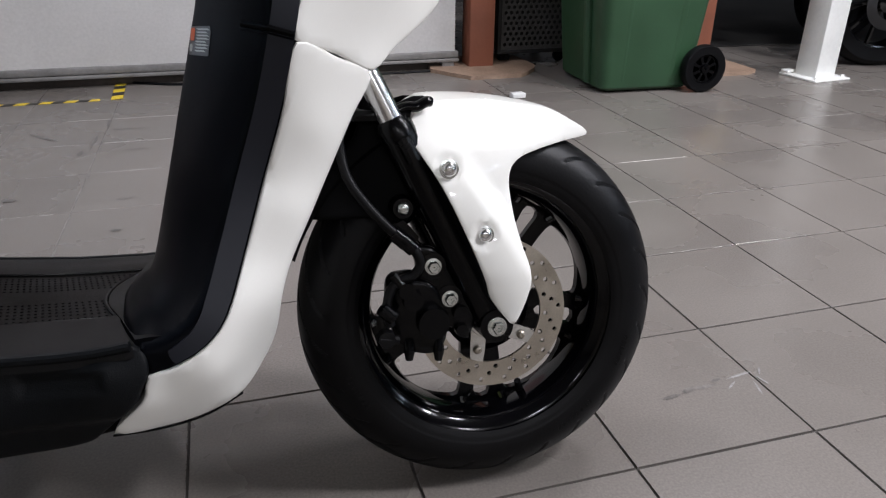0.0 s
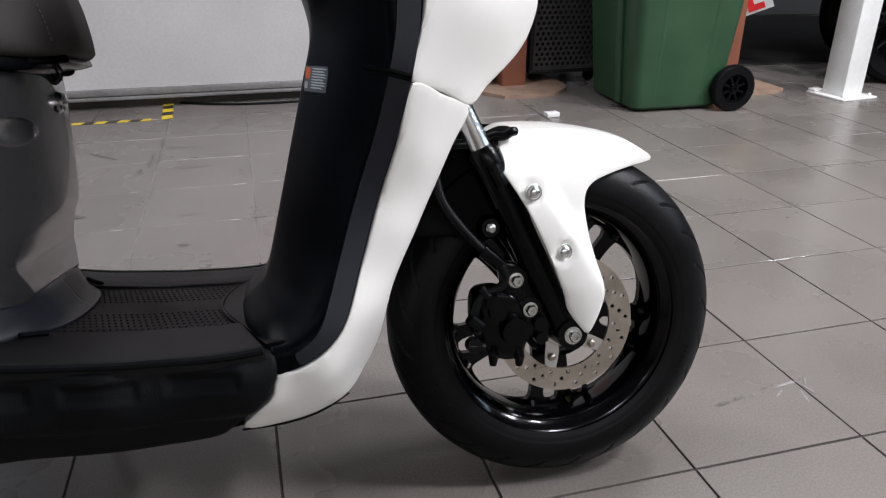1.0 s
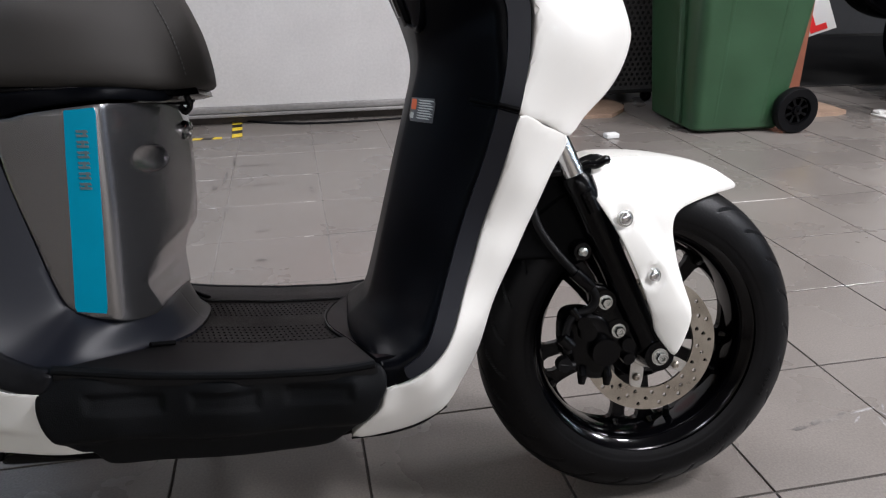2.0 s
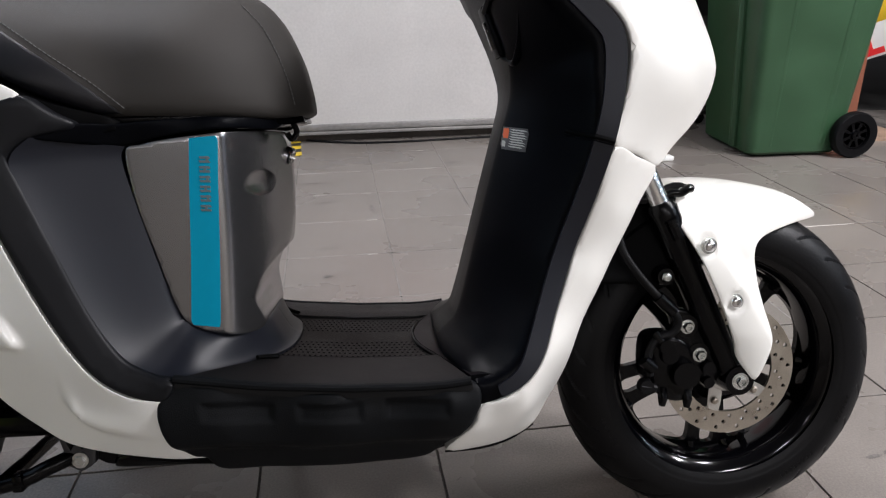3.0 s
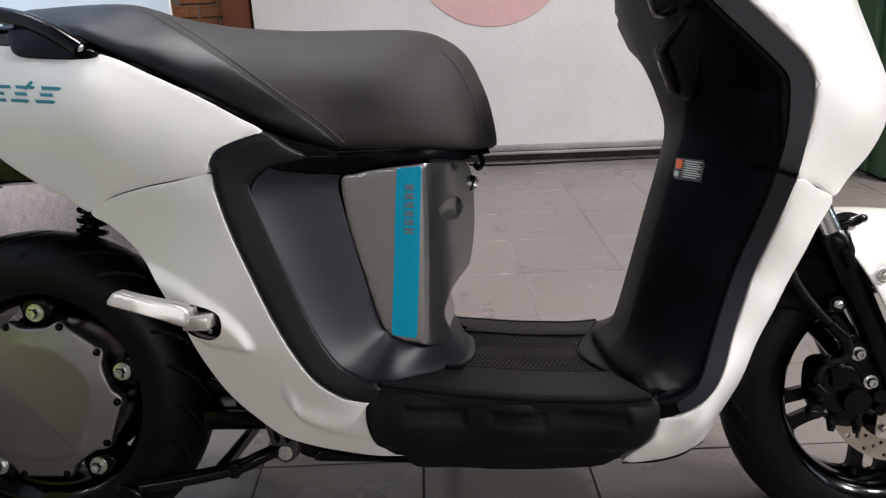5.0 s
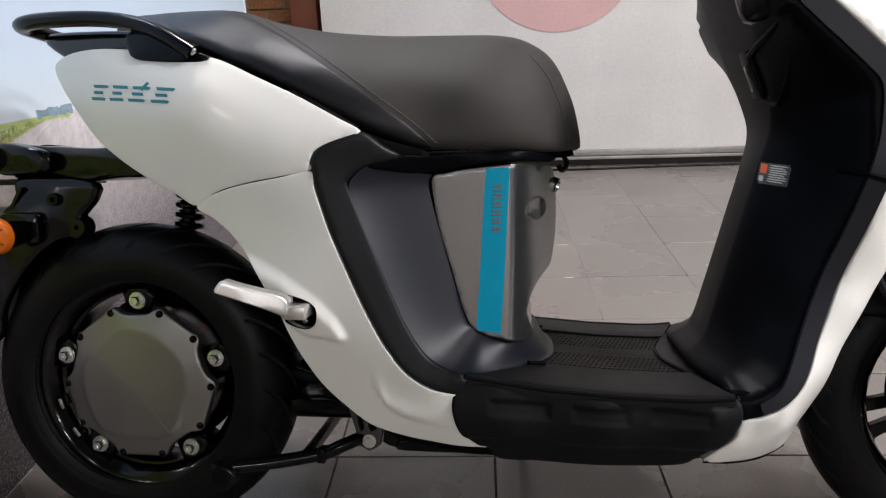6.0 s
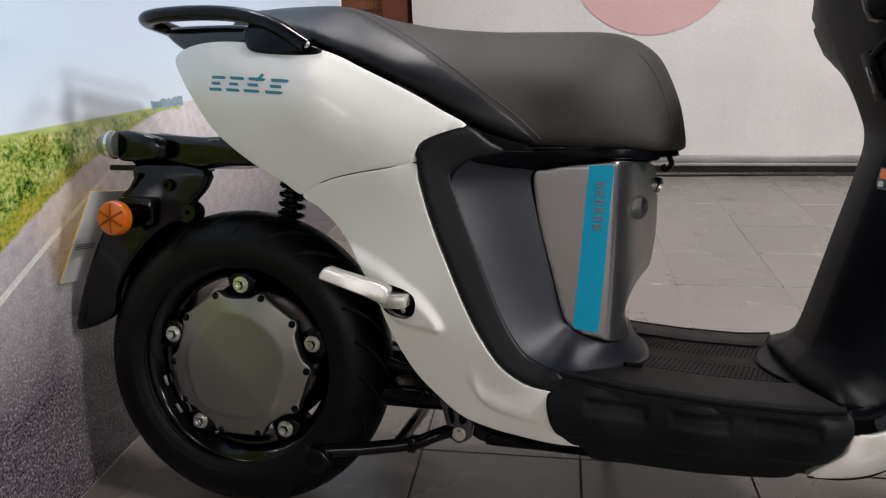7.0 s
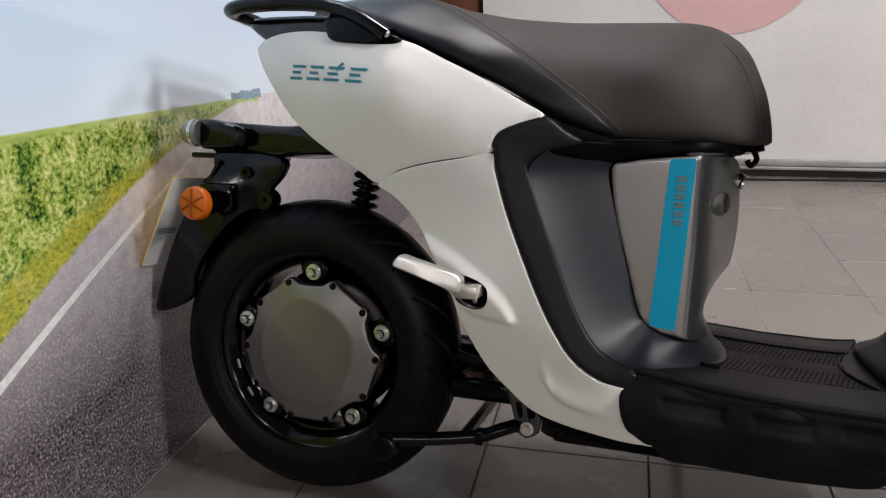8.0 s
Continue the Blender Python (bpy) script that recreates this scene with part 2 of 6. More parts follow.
def surface(ctrl):
    """A smooth depth y over (x, z) through the control points (x, y, z)."""
    c = np.array(ctrl, float)
    p = c[:, [0, 2]]
    n = len(p)
    def kernel(u):
        d = np.linalg.norm(u[:, None] - p[None], axis=-1)
        return d * d * np.log(d + 1e-9)

    q = np.c_[np.ones(n), p]
    a = np.block([[kernel(p) + 3e-5 * np.eye(n), q], [q.T, np.zeros((3, 3))]])
    w = np.linalg.solve(a, np.r_[c[:, 1], 0, 0, 0])
    return lambda x: kernel(x) @ w[:n] + np.c_[np.ones(len(x)), x] @ w[n:]


def sheet(outline, step, rim=0.006, holes=()):
    """Fills a 2D outline with an even mesh: points, triangles, the boundary's index loops and the distance to the edge."""
    loops = [even(np.array(outline, float), step)] + [np.array(h, float) for h in holes]
    edge = loops[0]
    lo, hi = edge.min(0), edge.max(0)
    gx, gy = np.meshgrid(np.arange(lo[0], hi[0], step), np.arange(lo[1], hi[1], step))
    gx = gx + (np.arange(gx.shape[0]) % 2)[:, None] * step * 0.5
    g = np.c_[gx.ravel(), gy.ravel()]
    g = g[inside(g, edge)]
    g = g[to_edge(g, edge) > max(rim * 1.15, step * 0.45)]
    for h in loops[1:]:
        g = g[~inside(g, h)]
        g = g[to_edge(g, h) > step * 0.4]
    ring = []
    if rim:
        t = np.roll(edge, -1, 0) - np.roll(edge, 1, 0)
        nrm = np.c_[-t[:, 1], t[:, 0]] / (np.linalg.norm(t, axis=1)[:, None] + 1e-12)
        if not inside((edge + nrm * 1e-4)[:1], edge)[0]:
            nrm = -nrm
        for k in (0.1, 0.35, 0.75):
            q = edge + nrm * rim * k
            q = q[inside(q, edge)]
            ring.append(q[to_edge(q, edge) > rim * k * 0.85])
    pts = np.vstack(loops + ring + [g])
    edges, k = [], 0
    for h in loops:
        edges += [(k + i, k + (i + 1) % len(h)) for i in range(len(h))]
        k += len(h)
    v, _, f, *_ = delaunay_2d_cdt([Vector(q) for q in pts], edges, [], 0, 1e-7)
    v = np.array([tuple(q) for q in v])
    f = np.array([t for t in f if len(t) == 3])
    mid = v[f].mean(1)
    keep = inside(mid, edge)
    for h in loops[1:]:
        keep &= ~inside(mid, h)
    return v, f[keep], to_edge(v, edge)


def border(f):
    count = {}
    for t in f:
        for a, b in ((t[0], t[1]), (t[1], t[2]), (t[2], t[0])):
            if (b, a) in count:
                del count[(b, a)]
            else:
                count[(a, b)] = 1
    return list(count)


def rounded(d, r):
    k = np.clip(r - d, 0, r)
    return r - np.sqrt(np.maximum(r * r - k * k, 0))


def panel(ctrl, outline=None, extra=(), step=0.012, r=0.006, thick=0.004, solid=False, relief=None, lift=0.0, surf=None, per=6, holes=()):
    """A moulded panel on the side: a smooth skin through its rim (x, y, z) with a rounded edge; solid joins it to its mirror image."""
    surf = surf or surface(list(ctrl) + list(extra))
    edge = outline if outline is not None else ctrl
    loop = spline([(q[0], q[-1]) for q in edge], per, True)
    v, f, d = sheet(loop, step, r, holes)
    y = surf(v) + rounded(d, r) - lift
    if relief is not None:
        y = y + relief(v[:, 0], v[:, 1], d)
    n = len(v)
    front = [(a, b, c) for (a, c), b in zip(v, y)]
    if solid:
        back = [(a, -b, c) for a, b, c in front]
    else:
        back = [(a, b + thick, c) for a, b, c in front]
    faces = [tuple(t) for t in f] + [tuple(i + n for i in t[::-1]) for t in f] + [(b, a, a + n, b + n) for a, b in border(f)]
    return front + back, faces


def plate(outline, y0, y1, holes=(), step=0.02, bevel=0.0):
    """A flat plate between y0 (outer) and y1, with real holes."""
    v, f, d = sheet(outline, step, bevel, holes)
    n = len(v)
    lift = rounded(d, bevel) if bevel else 0 * d
    top = [(a, y0 + e, c) for (a, c), e in zip(v, lift)]
    low = [(a, y1, c) for a, c in v]
    return top + low, [tuple(t) for t in f] + [tuple(i + n for i in t[::-1]) for t in f] + [(b, a, a + n, b + n) for a, b in border(f)]


def circle(cx, cz, r, n=24, start=0.0):
    return [(cx + r * math.cos(start + 2 * math.pi * i / n), cz + r * math.sin(start + 2 * math.pi * i / n)) for i in range(n)]


def hexbolt(x, y, z, r, h, flange=1.35):
    """A flanged hex head that points to -y, standing on y, with a recessed top."""
    head = revolve([(0.001, -h * 0.75), (r * 0.45, -h * 0.75), (r * 0.5, -h), (r * 0.85, -h), (r, -h * 0.85), (r, -h * 0.3), (r * flange, -h * 0.22), (r * flange, 0), (0.001, 0)], x, z, 6, True, y)
    ring = revolve([(r * 0.9, -h * 0.3), (r * flange, -h * 0.26), (r * flange, 0.0), (r * 0.9, 0.0)], x, z, 20, True, y)
    return join(head, ring)


def domebolt(x, y, z, r, h):
    prof = [(0.0005, -h * 0.8), (r * 0.26, -h * 0.8), (r * 0.30, -h), (r * 0.5, -h * 0.97), (r * 0.7, -h * 0.84), (r * 0.88, -h * 0.58), (r, -h * 0.2), (r, 0), (0.0005, 0)]
    return revolve(prof, x, z, 20, True, y)


# ---- the room ----
def slab(name, x0, x1, y0, y1, z0, z1, mat):
    return part(name, block(x0, x1, y0, y1, z0, z1), mat, smooth=0, kind="structure")


X0, X1, Y0, Y1 = -3.2, 13.0, -7.6, 5.4
floor = tagged(slab("floor", X0, X1, Y0, Y1, -0.12, -0.003, GROUT), "grey porcelain tiled showroom floor with dirty joints", "floor")
tagged(slab("ceiling", X0, X1, Y0, Y1, CEILING, CEILING + 0.12, CEILPAINT), "plain pale painted ceiling", "ceiling")
tagged(slab("wall_north", X0, X1, Y1, Y1 + 0.15, 0, CEILING, WALL), "back wall coloured dark grey for the unlit back of the room", "wall")
tagged(slab("wall_south", X0, X1, Y0 - 0.15, Y0, 0, CEILING, PALEWALL), "plain pale unseen wall, toned warm for reflections", "wall")
tagged(slab("wall_east", X1, X1 + 0.15, Y0, Y1, 0, CEILING, BLUEWALL), "unseen side wall tinted dark blue for cool reflections", "wall")
tagged(slab("wall_west", X0 - 0.15, X0, Y0, Y1, 0, CEILING, PALEWALL), "plain pale unseen wall, toned warm for reflections", "wall")

for lx, ly in [q[:2] for q in LAMPS] + FAR_LAMPS:
    lamp_thing = thing("ceiling_light", "square white ceiling light panel in a metal tray", "light", pose(lx, ly, CEILING - 0.08, 0, 0, 5.4), "ceiling lights")
    part("housing", join(block(-0.25, 0.25, -0.25, 0.25, 0.02, 0.08, 0.006)), WHITEPOST, lamp_thing)
    if (lx, ly) in FAR_LAMPS:
        part("diffuser", block(-0.21, 0.21, -0.21, 0.21, 0.004, 0.016), LAMPGLASS, lamp_thing, "glowing white diffuser", smooth=0)

# brick wall seen past the printed backdrop
brick_wall = tagged(part("wall_brick", block(-2.2, 0.3, 3.30, 3.45, 0, 2.2), MORTAR, smooth=0), "orange brick wall behind the display boards", "wall", kind="structure")

# ---- white fabric backdrop ----
TURN_TILES = 5.4


def white_backdrop():
    ob = thing("display_backdrop", "white fabric display backdrop with a faded red disc, on a grey rail", "backdrop", pose(0.7, 2.60, 0, 0, 0, TURN_TILES))
    nx, nz = 60, 40
    vs, fs = [], []
    for side, off in ((0, 0.0), (1, 0.02)):
        for i in range(nx + 1):
            for j in range(nz + 1):
                x, z = -1.12 + 2.255 * i / nx, 0.083 + 2.1 * j / nz
                low = math.exp(-(z - 0.083) / 0.035)
                wave = 0.010 * noise.noise(Vector((x * 2.2, z * 1.4, 0.3))) + low * 0.012 * noise.noise(Vector((x * 3.1, 2.0, 0)))
                vs.append((x, off + wave, z))
    n1 = (nx + 1) * (nz + 1)
    for s in (0, 1):
        for i in range(nx):
            for j in range(nz):
                a = s * n1 + i * (nz + 1) + j
                fs.append((a, a + nz + 1, a + nz + 2, a + 1))
    for j in range(nz):
        for i in (0, nx):
            a = i * (nz + 1) + j
            fs.append((a, a + 1, a + 1 + n1, a + n1))
    for i in range(nx):
        for j in (0, nz):
            a = i * (nz + 1) + j
            fs.append((a, a + nz + 1, a + nz + 1 + n1, a + n1))
    part("fabric", (vs, fs), BOARD, ob, smooth=60)
    disc = plate(circle(0.0, 1.053, 0.397, 72), -0.0035, -0.001, step=0.04)
    disc = ([(x, y + 0.010 * noise.noise(Vector((x * 2.2, z * 1.4, 0.3))), z) for x, y, z in disc[0]], disc[1])
    part("printed_disc", disc, PINK, ob, "faded pinkish red printed disc")
    part("bottom_rail", block(-1.14, 1.15, -0.012, 0.03, 0.058, 0.088, 0.004), GREYALU, ob, "grey metal rail")
    part("rail_lip", block(-1.14, 1.15, -0.020, 0.02, 0.040, 0.055, 0.003), GREYALU, ob)
    part("skirting", block(-1.12, 1.13, 0.03, 0.06, 0.0, 0.06, 0.003), DARKWOOD, ob, "dark brown skirting board")
    for x in (-1.1, 1.1):
        part("foot", block(x - 0.03, x + 0.03, -0.01, 0.05, 0.0, 0.042, 0.003), GREYALU, ob)
    return ob


white_backdrop()


# ---- printed road backdrop ----
def print_material():
    m = bpy.data.materials.new("printed_landscape_vinyl")
    m.use_nodes = True
    t = m.node_tree
    n, l = t.nodes, t.links
    b = n["Principled BSDF"]
    co = n.new("ShaderNodeTexCoord")
    sep = n.new("ShaderNodeSeparateXYZ")
    l.new(co.outputs["Object"], sep.inputs[0])
    s, z = sep.outputs["X"], sep.outputs["Z"]

    def calc(op, *args):
        q = n.new("ShaderNodeMath")
        q.operation = op
        for i, a in enumerate(args):
            if isinstance(a, (int, float)):
                q.inputs[i].default_value = a
            else:
                l.new(a, q.inputs[i])
        return q.outputs[0]

    def tex(scale, detail=4, stretch=(1, 1, 1), kind="ShaderNodeTexNoise"):
        mp = n.new("ShaderNodeMapping")
        mp.inputs["Scale"].default_value = stretch
        l.new(co.outputs["Object"], mp.inputs[0])
        q = n.new(kind)
        q.inputs["Scale"].default_value = scale
        if "Detail" in q.inputs:
            q.inputs["Detail"].default_value = detail
            q.inputs["Roughness"].default_value = 0.62
        l.new(mp.outputs[0], q.inputs["Vector"])
        return q.outputs[0]

    def ramp(fac, *stops):
        q = n.new("ShaderNodeValToRGB")
        e = q.color_ramp.elements
        while len(e) < len(stops):
            e.new(0.5)
        for k, (at, c) in enumerate(stops):
            e[k].position, e[k].color = at, (*c, 1)
        l.new(fac, q.inputs[0])
        return q.outputs[0]

    def blend(fac, a, c):
        q = n.new("ShaderNodeMix")
        q.data_type = "RGBA"
        l.new(fac, q.inputs[0])
        l.new(a, q.inputs[6])
        l.new(c, q.inputs[7])
        return q.outputs[2]

    def above(zz, level, soft):
        q = n.new("ShaderNodeMapRange")
        q.inputs["From Min"].default_value, q.inputs["From Max"].default_value = -soft, soft
        l.new(calc("SUBTRACT", zz, level), q.inputs["Value"])
        return q.outputs[0]

    def quad(c0, c1, c2):
        return calc("ADD", calc("MULTIPLY_ADD", s, c1, c0), calc("MULTIPLY", calc("MULTIPLY", s, s), c2))

    zn = calc("MULTIPLY_ADD", calc("SUBTRACT", tex(34, 5), 0.5), 0.035, z)
    horizon = calc("MULTIPLY_ADD", s, -0.05, 0.662)
    verge = quad(*VERGE)
    line = quad(*LINE)
    hedge_top = quad(*HEDGE)
    sky = ramp(calc("MULTIPLY_ADD", z, 1.2, -0.7), (0.0, (0.72, 0.80, 0.86)), (0.25, (0.58, 0.72, 0.86)), (1.0, (0.42, 0.62, 0.86)))
    field = ramp(tex(22, 3, (1, 1, 5)), (0.35, (0.28, 0.42, 0.10)), (0.65, (0.50, 0.56, 0.16)))
    clump = calc("MULTIPLY_ADD", calc("SUBTRACT", tex(20, 4), 0.5), 0.85, tex(120, 12))
    hedge = ramp(clump, (0.27, (0.010, 0.030, 0.008)), (0.37, (0.055, 0.13, 0.020)), (0.46, (0.20, 0.30, 0.050)), (0.56, (0.42, 0.49, 0.12)), (0.70, (0.68, 0.70, 0.34)))
    grass = ramp(calc("MULTIPLY_ADD", calc("SUBTRACT", tex(16, 3), 0.5), 0.5, tex(110, 7, (1, 1, 1.4))), (0.3, (0.09, 0.13, 0.02)), (0.5, (0.32, 0.36, 0.05)), (0.66, (0.55, 0.45, 0.06)), (0.8, (0.62, 0.55, 0.20)))
    road = ramp(calc("MULTIPLY_ADD", calc("SUBTRACT", tex(24, 4, (1, 1, 2.5)), 0.5), 0.2, tex(200, 6)), (0.34, (0.014, 0.011, 0.016)), (0.46, (0.066, 0.055, 0.066)), (0.56, (0.140, 0.120, 0.136)), (0.68, (0.36, 0.32, 0.34)))
    far = ramp(tex(40, 7), (0.30, (0.52, 0.47, 0.49)), (0.5, (0.64, 0.60, 0.61)), (0.70, (0.74, 0.70, 0.71)))
    q = n.new("ShaderNodeMapRange")
    q.inputs["From Min"].default_value, q.inputs["From Max"].default_value = 0.22, 0.60
    l.new(z, q.inputs["Value"])
    road = blend(q.outputs[0], road, far)
    white = ramp(tex(60, 3), (0.4, (0.62, 0.62, 0.60)), (0.6, (0.74, 0.74, 0.72)))
    wide = calc("MULTIPLY_ADD", calc("SUBTRACT", 0.45, s), 0.0075, 0.001)
    on_line = calc("LESS_THAN", calc("ABSOLUTE", calc("SUBTRACT", z, line)), wide)
    ground = blend(on_line, road, white)
    ground = blend(calc("MULTIPLY", above(calc("MULTIPLY_ADD", calc("SUBTRACT", tex(60, 4), 0.5), 0.02, z), verge, 0.003), calc("LESS_THAN", s, 0.47)), ground, grass)
    ground = blend(calc("MULTIPLY", above(zn, calc("MULTIPLY_ADD", calc("SUBTRACT", horizon, verge), 0.22, verge), 0.01), calc("LESS_THAN", s, 0.44)), ground, hedge)
    ground = blend(calc("MULTIPLY", above(zn, hedge_top, 0.004), calc("LESS_THAN", s, 0.40)), ground, field)
    tree = ramp(tex(25, 2), (0.4, (0.16, 0.26, 0.33)), (0.6, (0.24, 0.36, 0.44)))
    col = blend(above(z, horizon, 0.0015), ground, sky)
    bump = calc("MULTIPLY_ADD", tex(30, 2), 0.03, -0.006)
    near = calc("MULTIPLY", calc("LESS_THAN", calc("ABSOLUTE", calc("SUBTRACT", s, 0.345)), 0.07), calc("LESS_THAN", calc("ABSOLUTE", calc("SUBTRACT", calc("SUBTRACT", z, horizon), 0.004)), calc("MAXIMUM", bump, 0.005)))
    col = blend(near, col, tree)
    l.new(col, b.inputs["Base Color"])
    b.inputs["Roughness"].default_value = 0.10
    b.inputs["Coat Weight"].default_value, b.inputs["Coat Roughness"].default_value = 0.7, 0.035
    b.inputs["Specular IOR Level"].default_value = 0.5
    return m


VERGE, LINE, HEDGE = (0.576, 0.282, -0.26), (0.522, 0.365, -0.06), (0.652, -0.045, -0.02)
road_print = thing("printed_backdrop", "glossy printed backdrop of a country road and hedge", "backdrop", pose(-0.334, 0.041, 0, 0, 0, 96.07))
part("print", block(-0.80, 1.815, 0.0, 0.012, 0.0, 2.3, 0.0), print_material(), road_print, smooth=0)
part("frame_edge", block(1.815, 1.835, -0.002, 0.03, 0.0, 2.3, 0.003), WHITEPOST, road_print)


# ---- columns, bin and clutter at the back ----
def brown_column(x, y, turn, spread, w, shape=((-0.95, -0.25), (-0.45, -1.0), (0.5, -1.0), (1.0, -0.45), (0.95, 0.8), (-0.8, 0.8))):
    ob = thing("steel_column", "brown red painted square steel column on a plywood base", "column", pose(x, y, 0, 0, 0, turn), "brown columns")
    part("shaft", block(-w / 2, w / 2, -w / 2, w / 2, 0.0, CEILING, 0.008), BROWN, ob)
    out = [(spread * a, spread * c) for a, c in shape]
    v, f = plate(out, 0.018, 0.0, step=0.08, bevel=0.004)
    part("base_board", ([(a, c, 0.018 - b) for a, b, c in v], f), PLY, ob, "worn plywood base board")
    return ob


brown_column(1.95, 2.735, 5.4, 0.27, 0.125)
brown_column(3.01, 2.60, 5.4, 0.24, 0.125, ((-0.34, -1.0), (0.88, -1.0), (0.96, -0.9), (0.98, 0.8), (-0.34, 0.8)))
brown_column(-0.60, 2.85, 5.4, 0.25, 0.14)


def wheelie_bin():
    ob = thing("wheelie_bin", "green plastic wheelie bin with black rubber wheels", "bin", pose(2.54, 2.34, 0, 0, 0, 3.5))

    def body(h0, h1, grow0, grow1):
        rows = []
        for h, g in ((h0, grow0 - 0.012), (h0 + 0.012, grow0), (h1, grow1)):
            w, dpt, r = 0.215 + g, 0.225 + g, 0.045
            ring = []
            for cx, cy, a0 in ((w - r, dpt - r, 0), (-w + r, dpt - r, 90), (-w + r, -dpt + r, 180), (w - r, -dpt + r, 270)):
                for k in range(7):
                    a = radians(a0 + 15 * k)
                    ring.append((cx + r * math.cos(a), cy + r * math.sin(a), h))
            rows.append(ring)
        n = len(rows[0])
        vs = sum(rows, [])
        fs = [(i * n + j, i * n + (j + 1) % n, (i + 1) * n + (j + 1) % n, (i + 1) * n + j) for i in range(2) for j in range(n)]
        return vs, fs + [tuple(range(n)), tuple(range(2 * n, 3 * n))]

    part("tub", body(0.012, 0.95, 0.0, 0.07), GREEN, ob)
    part("rim", moved(body(0, 0.05, 0.085, 0.085), Matrix.Translation((0, 0, 0.92))), GREEN, ob)
    part("lid", moved(body(0, 0.07, 0.09, 0.06), Matrix.Translation((0, 0, 0.975))), GREEN, ob)
    part("axle_housing", block(0.14, 0.225, -0.23, 0.23, 0.05, 0.20, 0.02), GREEN, ob)
    part("front_rib", tube([(-0.222, -0.10, 0.03), (-0.29, -0.11, 0.93)], 0.02, 10), GREEN, ob)
    part("side_rib", tube([(0.11, -0.222, 0.05), (0.14, -0.292, 0.93)], 0.016, 10, 0.5), GREEN, ob)
    part("side_rib", tube([(-0.12, -0.222, 0.05), (-0.13, -0.292, 0.93)], 0.012, 10, 0.5), GREEN, ob)
    for y in (-0.262, 0.262):
        tyre = part("wheel", revolve([(0.062, -0.022), (0.094, -0.024), (0.1, -0.014), (0.1, 0.014), (0.094, 0.024), (0.062, 0.022)], 0.235, 0.1, 48, True, y), RUBBER, ob, "black rubber wheel")
        gaps = []
        for k in range(8):
            a = k * math.pi / 4
            gaps.append([(0.235 + r * math.cos(a + da), 0.1 + r * math.sin(a + da)) for r, da in ((0.026, -0.2), (0.054, -0.26), (0.054, 0.26), (0.026, 0.2))])
        part("hub", plate(circle(0.235, 0.1, 0.064, 48), y - 0.012, y + 0.012, gaps, 0.02, 0.003), PARTBLACK, tyre)
        part("hub_disc", revolve([(0.004, 0.008), (0.060, 0.008), (0.060, 0.011), (0.004, 0.011)], 0.235, 0.1, 32, True, y), DEEPBLACK, tyre)
        part("hub_cap", revolve([(0.004, -0.024), (0.018, -0.022), (0.022, -0.010), (0.004, -0.010)], 0.235, 0.1, 20, True, y), PARTBLACK, tyre)
    return ob


wheelie_bin()


def mesh_cabinet():
    ob = thing("mesh_cabinet", "black perforated metal cabinet on castors", "cabinet", pose(2.24, 2.98, 0, 0, 0, 5.4))
    holes = []
    for i in range(12):
        for j in range(17):
            holes.append(circle(-0.165 + 0.029 * i + (j % 2) * 0.0145, 0.10 + 0.0252 * j, 0.0102, 6, 0.52))
    part("front_panel", plate([(-0.19, 0.07), (0.19, 0.07), (0.19, 0.55), (-0.19, 0.55)], -0.20, -0.197, holes, 0.05), MESHGREY, ob, "grey perforated sheet")
    part("case", block(-0.20, 0.20, -0.17, 0.2, 0.07, 1.0, 0.01), DARK, ob)
    part("edge", join(block(-0.205, -0.185, -0.205, -0.165, 0.06, 1.0, 0.003), block(0.185, 0.205, -0.205, -0.165, 0.06, 1.0, 0.003), block(-0.205, 0.205, -0.206, -0.165, 0.055, 0.075, 0.003)), DARK, ob)
    for x in (-0.15, 0.15):
        for y in (-0.15, 0.15):
            part("castor", revolve([(0.005, -0.012), (0.025, -0.014), (0.03, -0.008), (0.03, 0.008), (0.025, 0.014), (0.005, 0.012)], x, 0.03, 24, True, y), RUBBER, ob)
    return ob


mesh_cabinet()


def white_column():
    ob = thing("white_column", "white painted square steel column bolted to the floor", "column", pose(3.49, 2.29, 0, 0, 0, 12))
    part("shaft", block(-0.062, 0.062, -0.062, 0.062, 0.006, CEILING, 0.006), WHITEPOST, ob)
    part("base_plate", block(-0.11, 0.11, -0.11, 0.11, 0.0, 0.01, 0.003), WHITEPOST, ob)
    for x in (-0.085, 0.085):
        for y in (-0.085, 0.085):
            v, f = hexbolt(0, 0, 0, 0.008, 0.012)
            part("bolt", ([(x + a, y + c, 0.01 - b) for a, b, c in v], f), WHITEPOST, ob)
    return ob


white_column()


